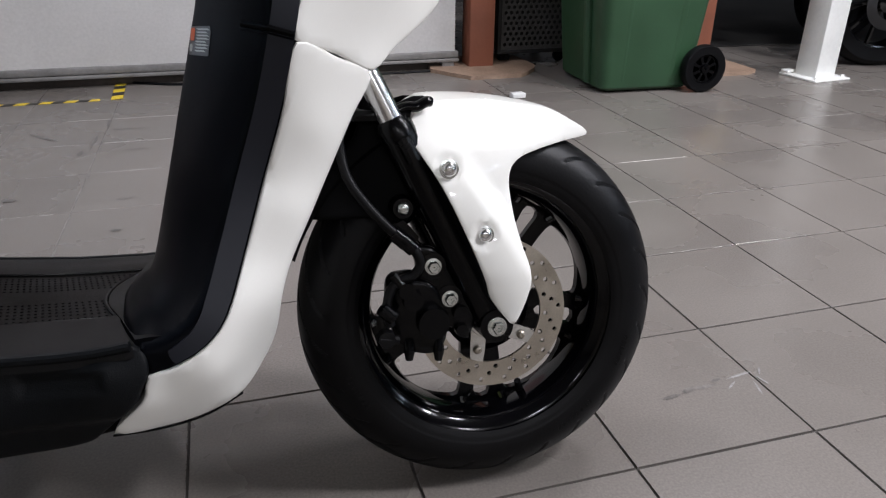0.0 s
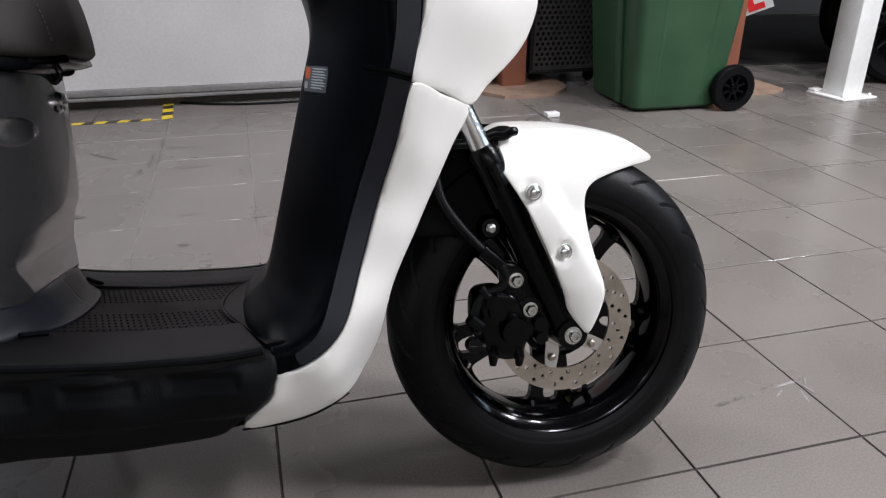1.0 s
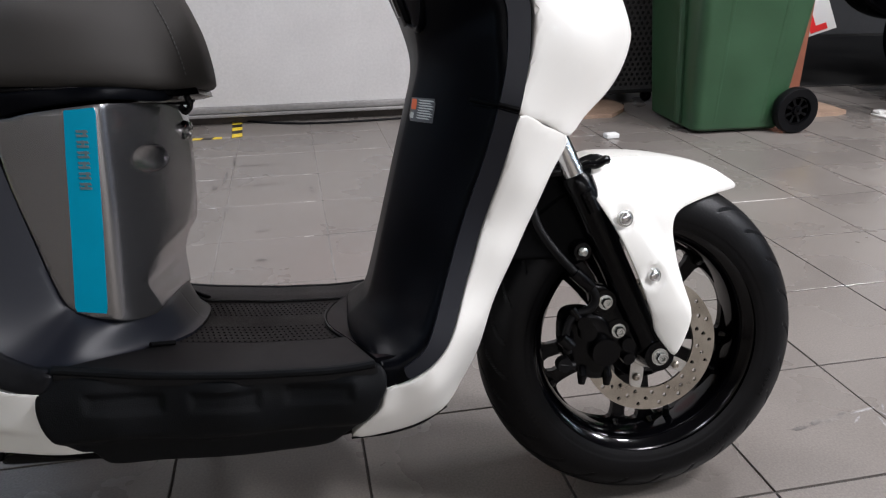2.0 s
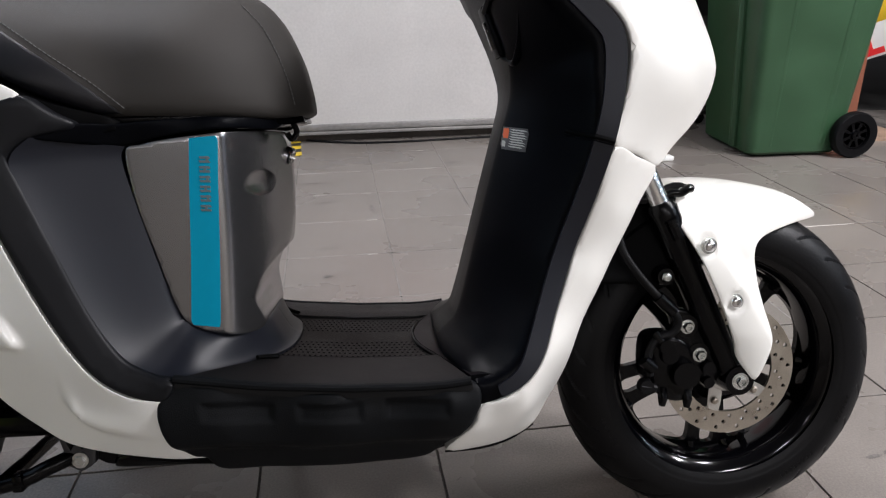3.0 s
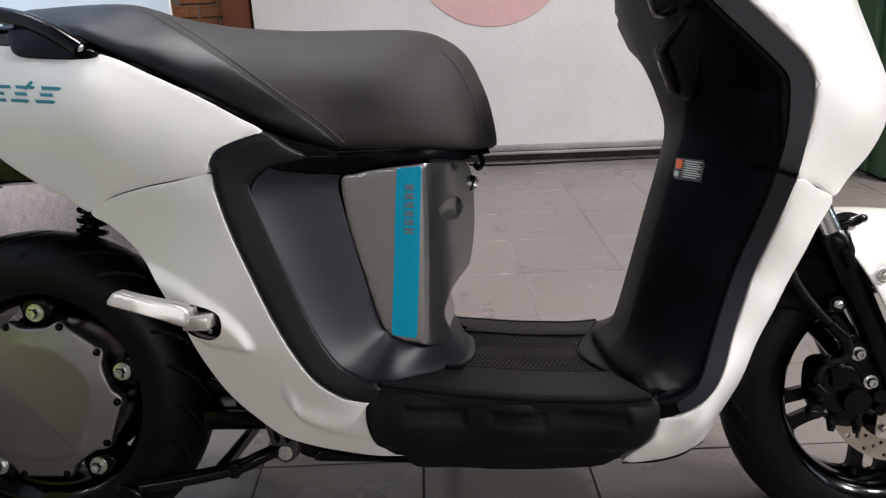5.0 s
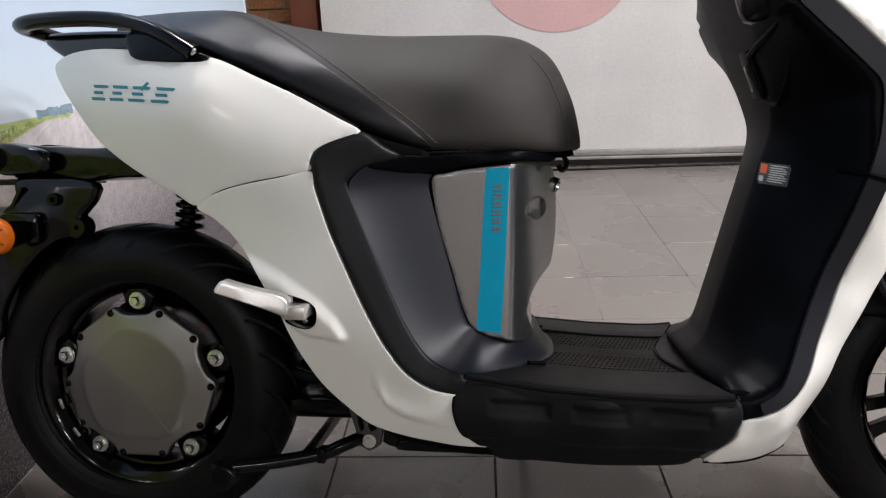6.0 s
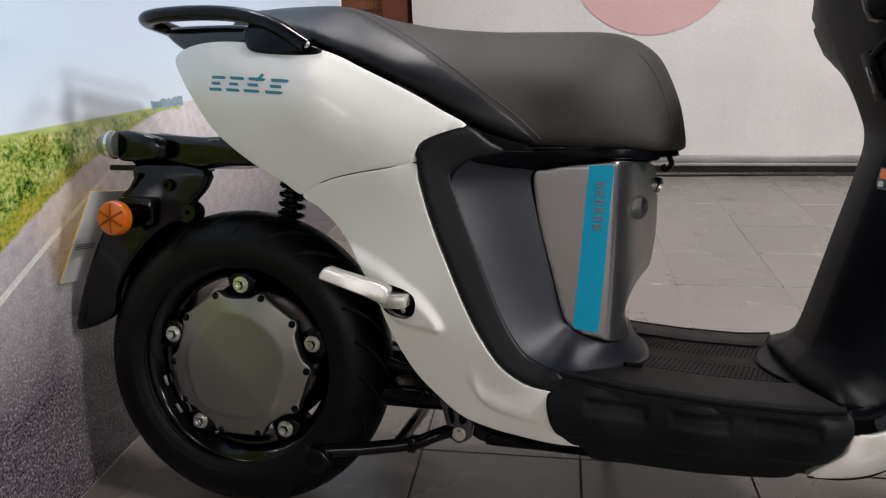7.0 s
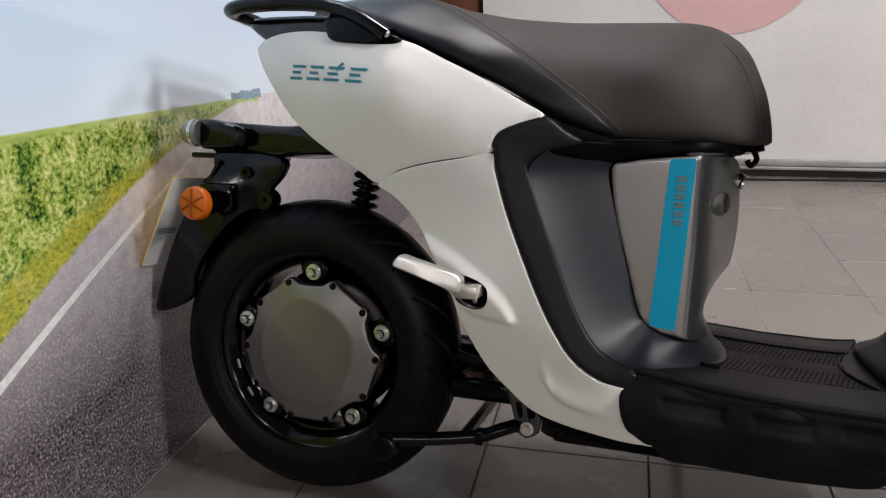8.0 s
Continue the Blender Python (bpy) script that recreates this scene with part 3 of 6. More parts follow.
def far_motorcycle(m, plates, label):
    """The motorcycle parked behind the columns: wheels, engine, frame, tail with learner plate."""
    ob = thing("motorcycle", label, "motorcycle", m, "parked motorcycles")
    for x, rr in ((0.0, 0.31), (1.36, 0.30)):
        tyre = part("tyre", revolve([(rr - 0.09, -0.055), (rr - 0.03, -0.065), (rr - 0.008, -0.04), (rr, 0), (rr - 0.008, 0.04), (rr - 0.03, 0.065), (rr - 0.09, 0.055)], x, rr, 56), RUBBER, ob)
        rim = [revolve([(rr - 0.10, -0.05), (rr - 0.085, -0.055), (rr - 0.085, 0.055), (rr - 0.10, 0.05)], x, rr, 56), revolve([(0.01, -0.06), (0.05, -0.05), (0.05, 0.05), (0.01, 0.06)], x, rr, 24)]
        for k in range(10):
            a = k * math.pi / 5
            rim.append(tube([(x + 0.04 * math.cos(a), 0, rr + 0.04 * math.sin(a)), (x + (rr - 0.09) * math.cos(a + 0.12), 0, rr + (rr - 0.09) * math.sin(a + 0.12))], 0.012, 6))
        part("rim", join(*rim), GLOSSBLACK, tyre)
        part("brake_disc", revolve([(0.08, -0.075), (0.13, -0.075), (0.13, -0.071), (0.08, -0.071)], x, rr, 48), CASTDARK, tyre)
    part("engine", join(block(0.42, 0.86, -0.17, 0.17, 0.20, 0.52, 0.05), revolve([(0.01, -0.24), (0.09, -0.235), (0.11, -0.20), (0.11, 0.2), (0.01, 0.2)], 0.55, 0.33, 28)), PARTBLACK, ob)
    part("frame", join(tube([(0.0, -0.11, 0.31), (0.45, -0.14, 0.38)], 0.028), tube([(0.0, 0.11, 0.31), (0.45, 0.14, 0.38)], 0.028), tube([(0.40, -0.13, 0.40), (0.55, -0.13, 0.75), (1.1, -0.05, 0.86)], 0.026), tube([(0.40, 0.13, 0.40), (0.55, 0.13, 0.75), (1.1, 0.05, 0.86)], 0.026)), PARTBLACK, ob)
    part("exhaust", tube(spline([(0.75, -0.17, 0.22), (0.5, -0.2, 0.18), (0.2, -0.22, 0.27), (-0.12, -0.23, 0.38)], 8), [0.03] * 12 + [0.05] * 13, 14), PARTBLACK, ob)
    part("fork", join(tube([(1.36, -0.1, 0.30), (1.10, -0.1, 0.95)], 0.026), tube([(1.36, 0.1, 0.30), (1.10, 0.1, 0.95)], 0.026)), PARTBLACK, ob)
    part("tank", panel([(0.55, -0.10, 0.78), (0.75, -0.13, 0.98), (1.0, -0.1, 0.98), (1.12, -0.06, 0.86), (0.9, -0.14, 0.76)], step=0.03, r=0.05, solid=True), GLOSSBLACK, ob)
    part("seat", panel([(-0.2, -0.08, 0.80), (0.2, -0.12, 0.80), (0.55, -0.1, 0.78), (0.55, -0.12, 0.70), (0.1, -0.13, 0.70), (-0.2, -0.09, 0.75)], step=0.03, r=0.03, solid=True), SEATSIDE, ob)
    if not plates:
        return ob
    part("plate_arm", tube([(0.0, 0, 0.72), (-0.42, 0, 0.66), (-0.70, 0, 0.50)], 0.03, 8, 1.6), PARTBLACK, ob)
    rear_plate = part("number_plate", block(-0.004, 0.004, -0.12, 0.12, 0.0, 0.15, 0.002), PLATEYELLOW, ob, "yellow rear number plate")
    rear_plate.matrix_basis = pose(-0.76, 0.0, 0.472, -10, 0, 42)
    part("rear_mudguard", panel([(-0.62, -0.10, 0.60), (-0.1, -0.12, 0.76), (0.1, -0.12, 0.52), (-0.15, -0.12, 0.35), (-0.5, -0.10, 0.41)], step=0.03, r=0.03, solid=True), PARTBLACK, ob)
    sign = part("learner_plate", block(-0.006, 0.0, -0.09, 0.09, 0, 0.178, 0.001), PLATEBACK, ob, "white learner plate with a red letter")
    sign.matrix_basis = pose(-0.775, -0.02, 0.295, -24, 0, 48)
    text = bpy.data.curves.new("letter", "FONT")
    text.body, text.size, text.extrude, text.offset = "L", 0.17, 0.001, 0.009
    text.align_x = "CENTER"
    letter = new("letter", bpy.data.meshes.new_from_object(bpy.data.objects.new("letter_source", text)))
    letter.data.materials.append(REDINK)
    letter.parent = sign
    letter.matrix_basis = pose(-0.0085, 0.0, 0.022, 90, 0, -90)
    return ob


far_motorcycle(pose(3.97, 2.52, 0, 0, 0, -8), False, "black motorcycle parked behind the white column")
far_motorcycle(pose(4.22, 3.155, 0.008, 0, 0, 6), True, "black motorcycle with a yellow number plate and a learner plate")


# Thin black sheet that darkens the floor around the parked motorcycles.
tagged(part("floor_mat", block(3.3, 6.6, 3.09, 5.2, 0.0005, 0.008, 0.002), DARKFLOOR), "flat black sheet under the parked motorcycles", "mat")


# ---- the scooter, leaning on its side stand ----
scooter = thing("scooter", "white and black electric scooter leaning on its side stand", "scooter", pose(0.0017, -0.0496, 0.0016, -13, 0, 1.7))
FX, FZ, FR = 1.311, 0.246, 0.245
RX, RZ, RR = 0.0, 0.256, 0.257


def pair(name, geo, mat, label="", smooth=35):
    """A panel and its mirror image on the far side, as two parts."""
    a = part(name, geo, mat, scooter, label, smooth)
    part(name, mirrored(geo), mat, scooter, label, smooth)
    return a


def tyre_geo(cx, cz, rr, half, bead, cuts, lean, seg=1440):
    """A tyre with a round crown and slanting grooves pressed into the tread."""
    prof, inner = [], rr - bead
    for k in range(1, 100):
        ang = (-1 + 2 * k / 100) * radians(118)
        prof.append((rr - (1 - math.cos(ang)) * bead * 0.72, half * math.sin(ang), math.cos(ang)))
    prof = [(inner, -half * 0.62, -1), (inner + 0.006, -half * 0.70, -1)] + prof + [(inner + 0.006, half * 0.70, -1), (inner, half * 0.62, -1)]
    n, vs, fs = len(prof), [], []
    for i in range(seg):
        a = 2 * math.pi * i / seg
        for r, y, top in prof:
            u, cut = abs(y) / half, 0.0
            if top > 0.12:
                ph = (a * cuts / (2 * math.pi) + lean * u + (0.5 if y > 0 else 0.0)) % 1.0
                reach = min(1.0, max(0.0, (u - 0.10) / 0.08)) * min(1.0, max(0.0, (0.93 - u) / 0.08))
                cut = 0.0046 * reach * min(1.0, max(0.0, (0.056 - abs(ph - 0.5)) / 0.016))
            elif -0.25 < top < -0.16:
                cut = -0.0012
            rad = r - cut
            vs.append((cx + rad * math.cos(a), y, cz + rad * math.sin(a)))
    for i in range(seg):
        j = (i + 1) % seg
        for p in range(n - 1):
            fs.append((i * n + p, i * n + p + 1, j * n + p + 1, j * n + p))
    return vs, fs


def rim_ring(cx, cz, r, half, drop=0.014):
    prof = [(r, -half), (r + 0.004, -half - 0.002), (r + 0.011, -half - 0.004), (r + 0.013, -half), (r + 0.010, -half + 0.006), (r + 0.008, half - 0.006), (r + 0.013, half), (r + 0.011, half + 0.004),
            (r, half), (r - 0.006, half - 0.006), (r - 0.012, half - 0.012), (r - drop, 0.014), (r - drop, -0.014), (r - 0.012, -half + 0.012), (r - 0.006, -half + 0.006)]
    return revolve(prof, cx, cz, 140)


def tread_mark_ring(cx, cz, r, y, rows):
    """Small raised marks moulded round a sidewall."""
    out = []
    for a0, count, size in rows:
        for k in range(count):
            a = radians(a0 + k * 2.3)
            c, s = math.cos(a), math.sin(a)
            out.append(moved(block(-size * 0.5, size * 0.5, -0.0008, 0.0008, -0.0018, 0.0018), Matrix.Translation((cx + r * c, y, cz + r * s)) @ Matrix.Rotation(-a + radians(20 * (k % 3)), 4, "Y")))
    return join(*out)


# --- front wheel ---
front_tyre = part("front_tyre", tyre_geo(FX, FZ, FR, 0.0555, 0.072, 25, -1.9), RUBBER, scooter, "black road tyre with slanted grooves", 28)
for row in ((-28, 6, 0.006), (-62, 8, 0.006), (200, 7, 0.006)):
    part("sidewall_mark", tread_mark_ring(FX, FZ, FR - 0.045, -0.0550, (row,)), RUBBER, front_tyre, kind="stuff")
front_rim = part("front_rim", rim_ring(FX, FZ, 0.166, 0.041, 0.015), RIMBLACK, scooter, "gloss black cast wheel rim")


# cast spider: five twin spokes, wide windows between the pairs and a slot inside each pair
gaps = []
for k in range(5):
    a = radians(55 + 72 * k)
    slot_loop = [(0.090, -0.006), (0.104, -0.0085), (0.136, -0.0115), (0.144, -0.009), (0.147, 0.0), (0.144, 0.009), (0.136, 0.0115), (0.104, 0.0085), (0.090, 0.006), (0.086, 0.0)]
    gaps.append([(FX + p * math.cos(a) - q * math.sin(a), FZ + p * math.sin(a) + q * math.cos(a)) for p, q in slot_loop])
    a += radians(36)
    wide_loop = [(0.064, -0.013), (0.085, -0.027), (0.108, -0.042), (0.128, -0.052), (0.137, -0.049), (0.146, -0.031), (0.151, -0.013), (0.152, 0.0), (0.151, 0.013), (0.146, 0.031), (0.137, 0.049), (0.128, 0.052), (0.108, 0.042), (0.085, 0.027), (0.064, 0.013), (0.059, 0.0)]
    gaps.append([(FX + p * math.cos(a) - q * math.sin(a), FZ + p * math.sin(a) + q * math.cos(a)) for p, q in spline(wide_loop, 3, True)])
part("spider", plate(circle(FX, FZ, 0.156, 110), 0.012, 0.024, gaps, 0.010, 0.0025), PARTBLACK, front_rim, "gloss black twin-spoke wheel centre", 50)
part("hub", revolve([(0.012, -0.055), (0.045, -0.05), (0.058, -0.035), (0.055, 0.0), (0.058, 0.035), (0.045, 0.05), (0.012, 0.055)], FX, FZ, 48), RIMBLACK, front_rim)
for k in range(10):
    a = radians(55 + 72 * (k // 2)) + (0.19 if k % 2 else -0.19)
    part("rim_stud", tube([(FX + 0.147 * math.cos(a), 0.010, FZ + 0.147 * math.sin(a)), (FX + 0.156 * math.cos(a), 0.002, FZ + 0.156 * math.sin(a))], [0.007, 0.005], 10), GLOSSBLACK, front_rim)
va = radians(-68)
part("valve", join(tube([(FX + 0.152 * math.cos(va), 0.006, FZ + 0.152 * math.sin(va)), (FX + 0.128 * math.cos(va), -0.014, FZ + 0.128 * math.sin(va))], [0.006, 0.0045], 10)), RUBBER, front_rim, "black rubber valve")

# brake disc: outer ring with drilled holes, spider arms, rivets
holes = []
for k in range(18):
    for j, rr in ((0, 0.092), (1, 0.083), (2, 0.074)):
        a = radians(20 * k + 6.7 * j)
        holes.append(circle(FX + rr * math.cos(a), FZ + rr * math.sin(a), 0.0032, 8))
disc = part("brake_disc", plate(circle(FX, FZ, 0.100, 120), -0.060, -0.056, holes + [circle(FX, FZ, 0.067, 80)[::-1]], 0.012), STEEL, scooter, "drilled steel brake disc")
for k in range(5):
    a = radians(20 + 72 * k)
    arm = [(0.030 * math.cos(a - 0.5), 0.030 * math.sin(a - 0.5)), (0.069 * math.cos(a + 0.15), 0.069 * math.sin(a + 0.15)), (0.069 * math.cos(a + 0.42), 0.069 * math.sin(a + 0.42)), (0.030 * math.cos(a + 0.35), 0.030 * math.sin(a + 0.35))]
    part("disc_arm", plate([(FX + p, FZ + q) for p, q in arm], -0.0595, -0.0565, step=0.02), ALU, disc, "pale alloy disc carrier arm")
    part("disc_bolt", domebolt(FX + 0.052 * math.cos(a + 0.2), -0.061, FZ + 0.052 * math.sin(a + 0.2), 0.006, 0.005), STEEL, disc)
part("disc_boss", revolve([(0.012, -0.063), (0.033, -0.062), (0.036, -0.056), (0.036, -0.05), (0.012, -0.05)], FX, FZ, 40), ALU, disc)

# --- fork ---
fork = part("fork_lower", join(tube([(1.195, -0.086, 0.490), (1.234, -0.086, 0.40), (1.300, -0.088, 0.250)], [0.0215, 0.0205, 0.0195], 20), tube([(1.304, -0.110, 0.244), (1.304, -0.065, 0.244)], [0.021, 0.024], 24)), PARTBLACK, scooter, "black lower fork leg")
part("fork_lower", join(tube([(1.193, 0.098, 0.488), (1.305, 0.098, 0.243)], [0.023, 0.021], 20), tube([(1.305, 0.118, 0.243), (1.305, 0.07, 0.243)], 0.025, 24)), PARTBLACK, scooter, "black lower fork leg")
for sy in (-1, 1):
    part("stanchion", tube([(1.107, sy * 0.088, 0.68), (1.202, sy * 0.088, 0.472)], 0.0145, 20), CHROME, scooter, "chromed fork stanchion")
    part("dust_seal", join(tube([(1.189, sy * 0.088, 0.500), (1.192, sy * 0.088, 0.493), (1.198, sy * 0.088, 0.480)], [0.0165, 0.0205, 0.0205], 20)), PARTBLACK, scooter)
part("fork_brace", join(block(1.145, 1.215, -0.09, 0.09, 0.497, 0.512, 0.006), tube([(1.20, -0.105, 0.478), (1.212, -0.105, 0.452)], 0.009, 10)), PARTBLACK, scooter)
axle = part("axle_bolt", hexbolt(1.304, -0.111, 0.244, 0.0080, 0.010), ZINC, scooter, "zinc plated axle bolt")
part("axle_collar", revolve([(0.008, -0.1125), (0.0122, -0.112), (0.0122, -0.109), (0.008, -0.109)], 1.304, 0.244, 28), ZINC, axle)

# --- front mudguard ---
FEND = [(1.207, -0.095, 0.485), (1.214, -0.088, 0.499), (1.228, -0.074, 0.512), (1.244, -0.060, 0.518), (1.294, -0.052, 0.518), (1.344, -0.048, 0.512), (1.400, -0.038, 0.500), (1.434, -0.027, 0.485), (1.464, -0.010, 0.465), (1.416, -0.046, 0.459), (1.372, -0.066, 0.452), (1.343, -0.080, 0.443),
        (1.330, -0.095, 0.425), (1.331, -0.105, 0.387), (1.339, -0.110, 0.346), (1.349, -0.115, 0.311), (1.345, -0.118, 0.284), (1.326, -0.118, 0.247), (1.315, -0.118, 0.254), (1.296, -0.120, 0.282), (1.290, -0.122, 0.304), (1.271, -0.120, 0.353), (1.241, -0.115, 0.421), (1.215, -0.104, 0.466)]


def smooth_skin(ctrl):
    """A fair cubic skin near the control points, free of bulges."""
    c = np.array(ctrl, float)
    mx, mz = c[:, 0].mean(), c[:, 2].mean()

    def terms(x, z):
        x, z = (x - mx) * 8, (z - mz) * 8
        return np.stack([x**a * z**b for a in range(4) for b in range(4 - a)], 1)

    w = np.linalg.lstsq(terms(c[:, 0], c[:, 2]), c[:, 1], rcond=None)[0]
    return lambda q: terms(q[:, 0], q[:, 1]) @ w


def fender_relief(x, z, d):
    """A flat face in front of the fork, folded back along a crease, with dished bolt seats."""
    y = 0 * x
    crease = (x - (1.262 + (0.44 - z) * 0.62))
    y = y + 0.010 * np.clip(crease / 0.03, 0, 1) * np.clip((0.462 - z) / 0.05, 0, 1) + 0.006 * np.clip((0.31 - z) / 0.05, 0, 1)
    for bx, bz in ((1.25, 0.441), (1.29, 0.361)):
        r = np.hypot(x - bx, z - bz)
        y = y + 0.004 * np.clip((0.0165 - r) / 0.004, 0, 1)
    return y


fsurf = smooth_skin(FEND + [(1.26, -0.118, 0.44), (1.29, -0.121, 0.36), (1.29, -0.088, 0.485), (1.36, -0.066, 0.482), (1.31, -0.118, 0.33)])
fender = part("front_mudguard", panel(FEND, step=0.006, r=0.0012, thick=0.003, surf=fsurf, relief=fender_relief), WHITE, scooter, "pearl white front mudguard")
part("front_mudguard_side", mirrored(panel(FEND, step=0.009, r=0.0012, thick=0.003, surf=fsurf)), WHITE, fender)
crown, rows = spline([(q[0], q[1], q[2]) for q in FEND[:9]], 6), 16
vs, fs = [], []
for i, (x, y, z) in enumerate(crown):
    half_w = abs(float(fsurf(np.array([[x, z]]))[0])) - 0.0006
    for k in range(rows + 1):
        u = -1 + 2 * k / rows
        vs.append((x, half_w * u, z - 0.0012 + half_w * 0.17 * (1 - u * u)))
for i in range(len(crown) - 1):
    for k in range(rows):
        a = i * (rows + 1) + k
        fs.append((a, a + 1, a + rows + 2, a + rows + 1))
m0 = len(vs)
vs += [(x, y, z - 0.003) for x, y, z in vs]
fs += [tuple(i + m0 for i in f[::-1]) for f in fs]
part("mudguard_crown", (vs, fs), WHITE, fender, smooth=60)
for bx, bz in ((1.25, 0.441), (1.29, 0.361)):
    seat_ring = part("mudguard_bolt", join(domebolt(bx, -0.1165, bz, 0.0090, 0.007)), CHROME, fender, "domed chrome bolt")
    part("bolt_washer", revolve([(0.008, -0.1175), (0.0112, -0.117), (0.0112, -0.114), (0.008, -0.114)], bx, bz, 24), ZINC, seat_ring)

# black inner mudguard behind the fork
inner = [(1.163, -0.062, 0.535), (1.194, -0.06, 0.516), (1.225, -0.055, 0.524), (1.245, -0.06, 0.520), (1.235, -0.064, 0.500), (1.215, -0.07, 0.485), (1.21, -0.082, 0.44), (1.212, -0.085, 0.40), (1.20, -0.085, 0.375), (1.16, -0.085, 0.385), (1.10, -0.078, 0.386), (1.092, -0.072, 0.392), (1.105, -0.068, 0.425), (1.123, -0.066, 0.456), (1.15, -0.064, 0.482)]
rear_guard = part("inner_mudguard", panel(inner, step=0.01, r=0.006, thick=0.003), DEEPBLACK, scooter, "black plastic inner mudguard")
part("inner_mudguard_side", mirrored(panel(inner, step=0.012, r=0.006, thick=0.003)), DEEPBLACK, rear_guard)
vs, fs = [], []
for i in range(21):
    a = radians(103 + 56 * i / 20)
    for y in (-0.075, -0.05, 0.05, 0.075):
        rr = 0.272 - (0.012 if abs(y) > 0.06 else 0)
        vs.append((FX + rr * math.cos(a), y, FZ + rr * math.sin(a)))
for i in range(20):
    for k in range(3):
        a = i * 4 + k
        fs.append((a, a + 1, a + 5, a + 4))
m0 = len(vs)
vs += [(x * 0.997 + FX * 0.003, y, z * 0.997 + FZ * 0.003) for x, y, z in vs]
fs += [tuple(i + m0 for i in f[::-1]) for f in fs]
part("inner_mudguard_arch", (vs, fs), DEEPBLACK, rear_guard)
part("guard_clip", tube(spline([(1.190, -0.086, 0.504), (1.207, -0.086, 0.512), (1.221, -0.086, 0.512), (1.233, -0.083, 0.517), (1.238, -0.080, 0.517)], 6), 0.0062, 12), PARTBLACK, rear_guard)
part("guard_screw", domebolt(1.197, -0.102, 0.397, 0.0075, 0.006), ZINC, rear_guard, "small zinc screw")
part("screw_boss", tube([(1.197, -0.101, 0.397), (1.197, -0.08, 0.397)], [0.012, 0.016], 16), PARTBLACK, rear_guard)

# --- brake caliper and hose ---
caliper = part("brake_caliper", join(
    panel([(1.178, -0.098, 0.300), (1.20, -0.102, 0.311), (1.228, -0.102, 0.303), (1.246, -0.098, 0.272), (1.246, -0.098, 0.240), (1.232, -0.1, 0.215), (1.20, -0.098, 0.218), (1.178, -0.096, 0.245)], step=0.006, r=0.008, thick=0.045),
    tube([(1.226, -0.112, 0.256), (1.226, -0.085, 0.256)], [0.019, 0.021], 28), tube([(1.203, -0.108, 0.285), (1.203, -0.085, 0.285)], [0.012, 0.014], 20)), PARTBLACK, scooter, "black hydraulic brake caliper")
part("caliper_bracket", plate([(1.205, 0.352), (1.236, 0.346), (1.262, 0.292), (1.285, 0.262), (1.275, 0.232), (1.245, 0.245), (1.235, 0.275), (1.215, 0.30)], -0.095, -0.082, [circle(1.262, 0.262, 0.006, 12), circle(1.256, 0.243, 0.0045, 12)], 0.012, 0.003), PARTBLACK, caliper)
for bx, bz in ((1.230, 0.324), (1.249, 0.282)):
    part("caliper_bolt", hexbolt(bx, -0.0965, bz, 0.0076, 0.011), ZINC, caliper, "zinc flange bolt")
    part("bolt_boss", revolve([(0.006, -0.0975), (0.0165, -0.0965), (0.0175, -0.085), (0.006, -0.085)], bx, bz, 24), PARTBLACK, caliper)
part("bleed_cap", join(tube([(1.182, -0.108, 0.24), (1.16, -0.11, 0.243)], [0.006, 0.005], 10), revolve([(0.002, -0.114), (0.010, -0.114), (0.011, -0.1), (0.002, -0.1)], 1.168, 0.243, 16)), RUBBER, caliper)
for px, pz in ((1.197, 0.222), (1.233, 0.218)):
    part("slide_pin_boot", tube([(px, -0.095, pz + 0.012), (px - 0.001, -0.1, pz), (px - 0.002, -0.1, pz - 0.012)], [0.006, 0.0072, 0.0045], 12), PARTBLACK, caliper)
part("banjo", join(tube([(1.195, -0.115, 0.300), (1.195, -0.1, 0.300)], 0.010, 16), tube([(1.195, -0.108, 0.300), (1.185, -0.106, 0.312), (1.18, -0.105, 0.32)], 0.006, 10)), PARTBLACK, caliper)
hose = part("brake_hose", tube(spline([(1.128, -0.085, 0.56), (1.129, -0.09, 0.484), (1.134, -0.1, 0.44), (1.155, -0.106, 0.404), (1.186, -0.108, 0.368), (1.205, -0.108, 0.350), (1.213, -0.107, 0.332), (1.205, -0.106, 0.318), (1.188, -0.105, 0.312), (1.176, -0.105, 0.300), (1.171, -0.106, 0.280), (1.174, -0.106, 0.258)], 8), 0.0058, 12), RUBBER, scooter, "black rubber brake hose")
for hx, hz in ((1.190, 0.364), (1.199, 0.356), (1.171, 0.275)):
    part("hose_sleeve", tube([(hx - 0.007, -0.108, hz + 0.007), (hx + 0.007, -0.108, hz - 0.007)], 0.0092, 14), PARTBLACK, hose)
part("hose_bracket", plate([(1.183, 0.378), (1.198, 0.384), (1.214, 0.362), (1.212, 0.345), (1.2, 0.34)], -0.1, -0.096, step=0.02), PARTBLACK, hose)
part("speed_sensor", join(tube([(1.262, -0.104, 0.262), (1.262, -0.09, 0.262)], 0.010, 14), tube([(1.262, -0.104, 0.241), (1.262, -0.09, 0.241)], 0.008, 14)), PARTBLACK, caliper)

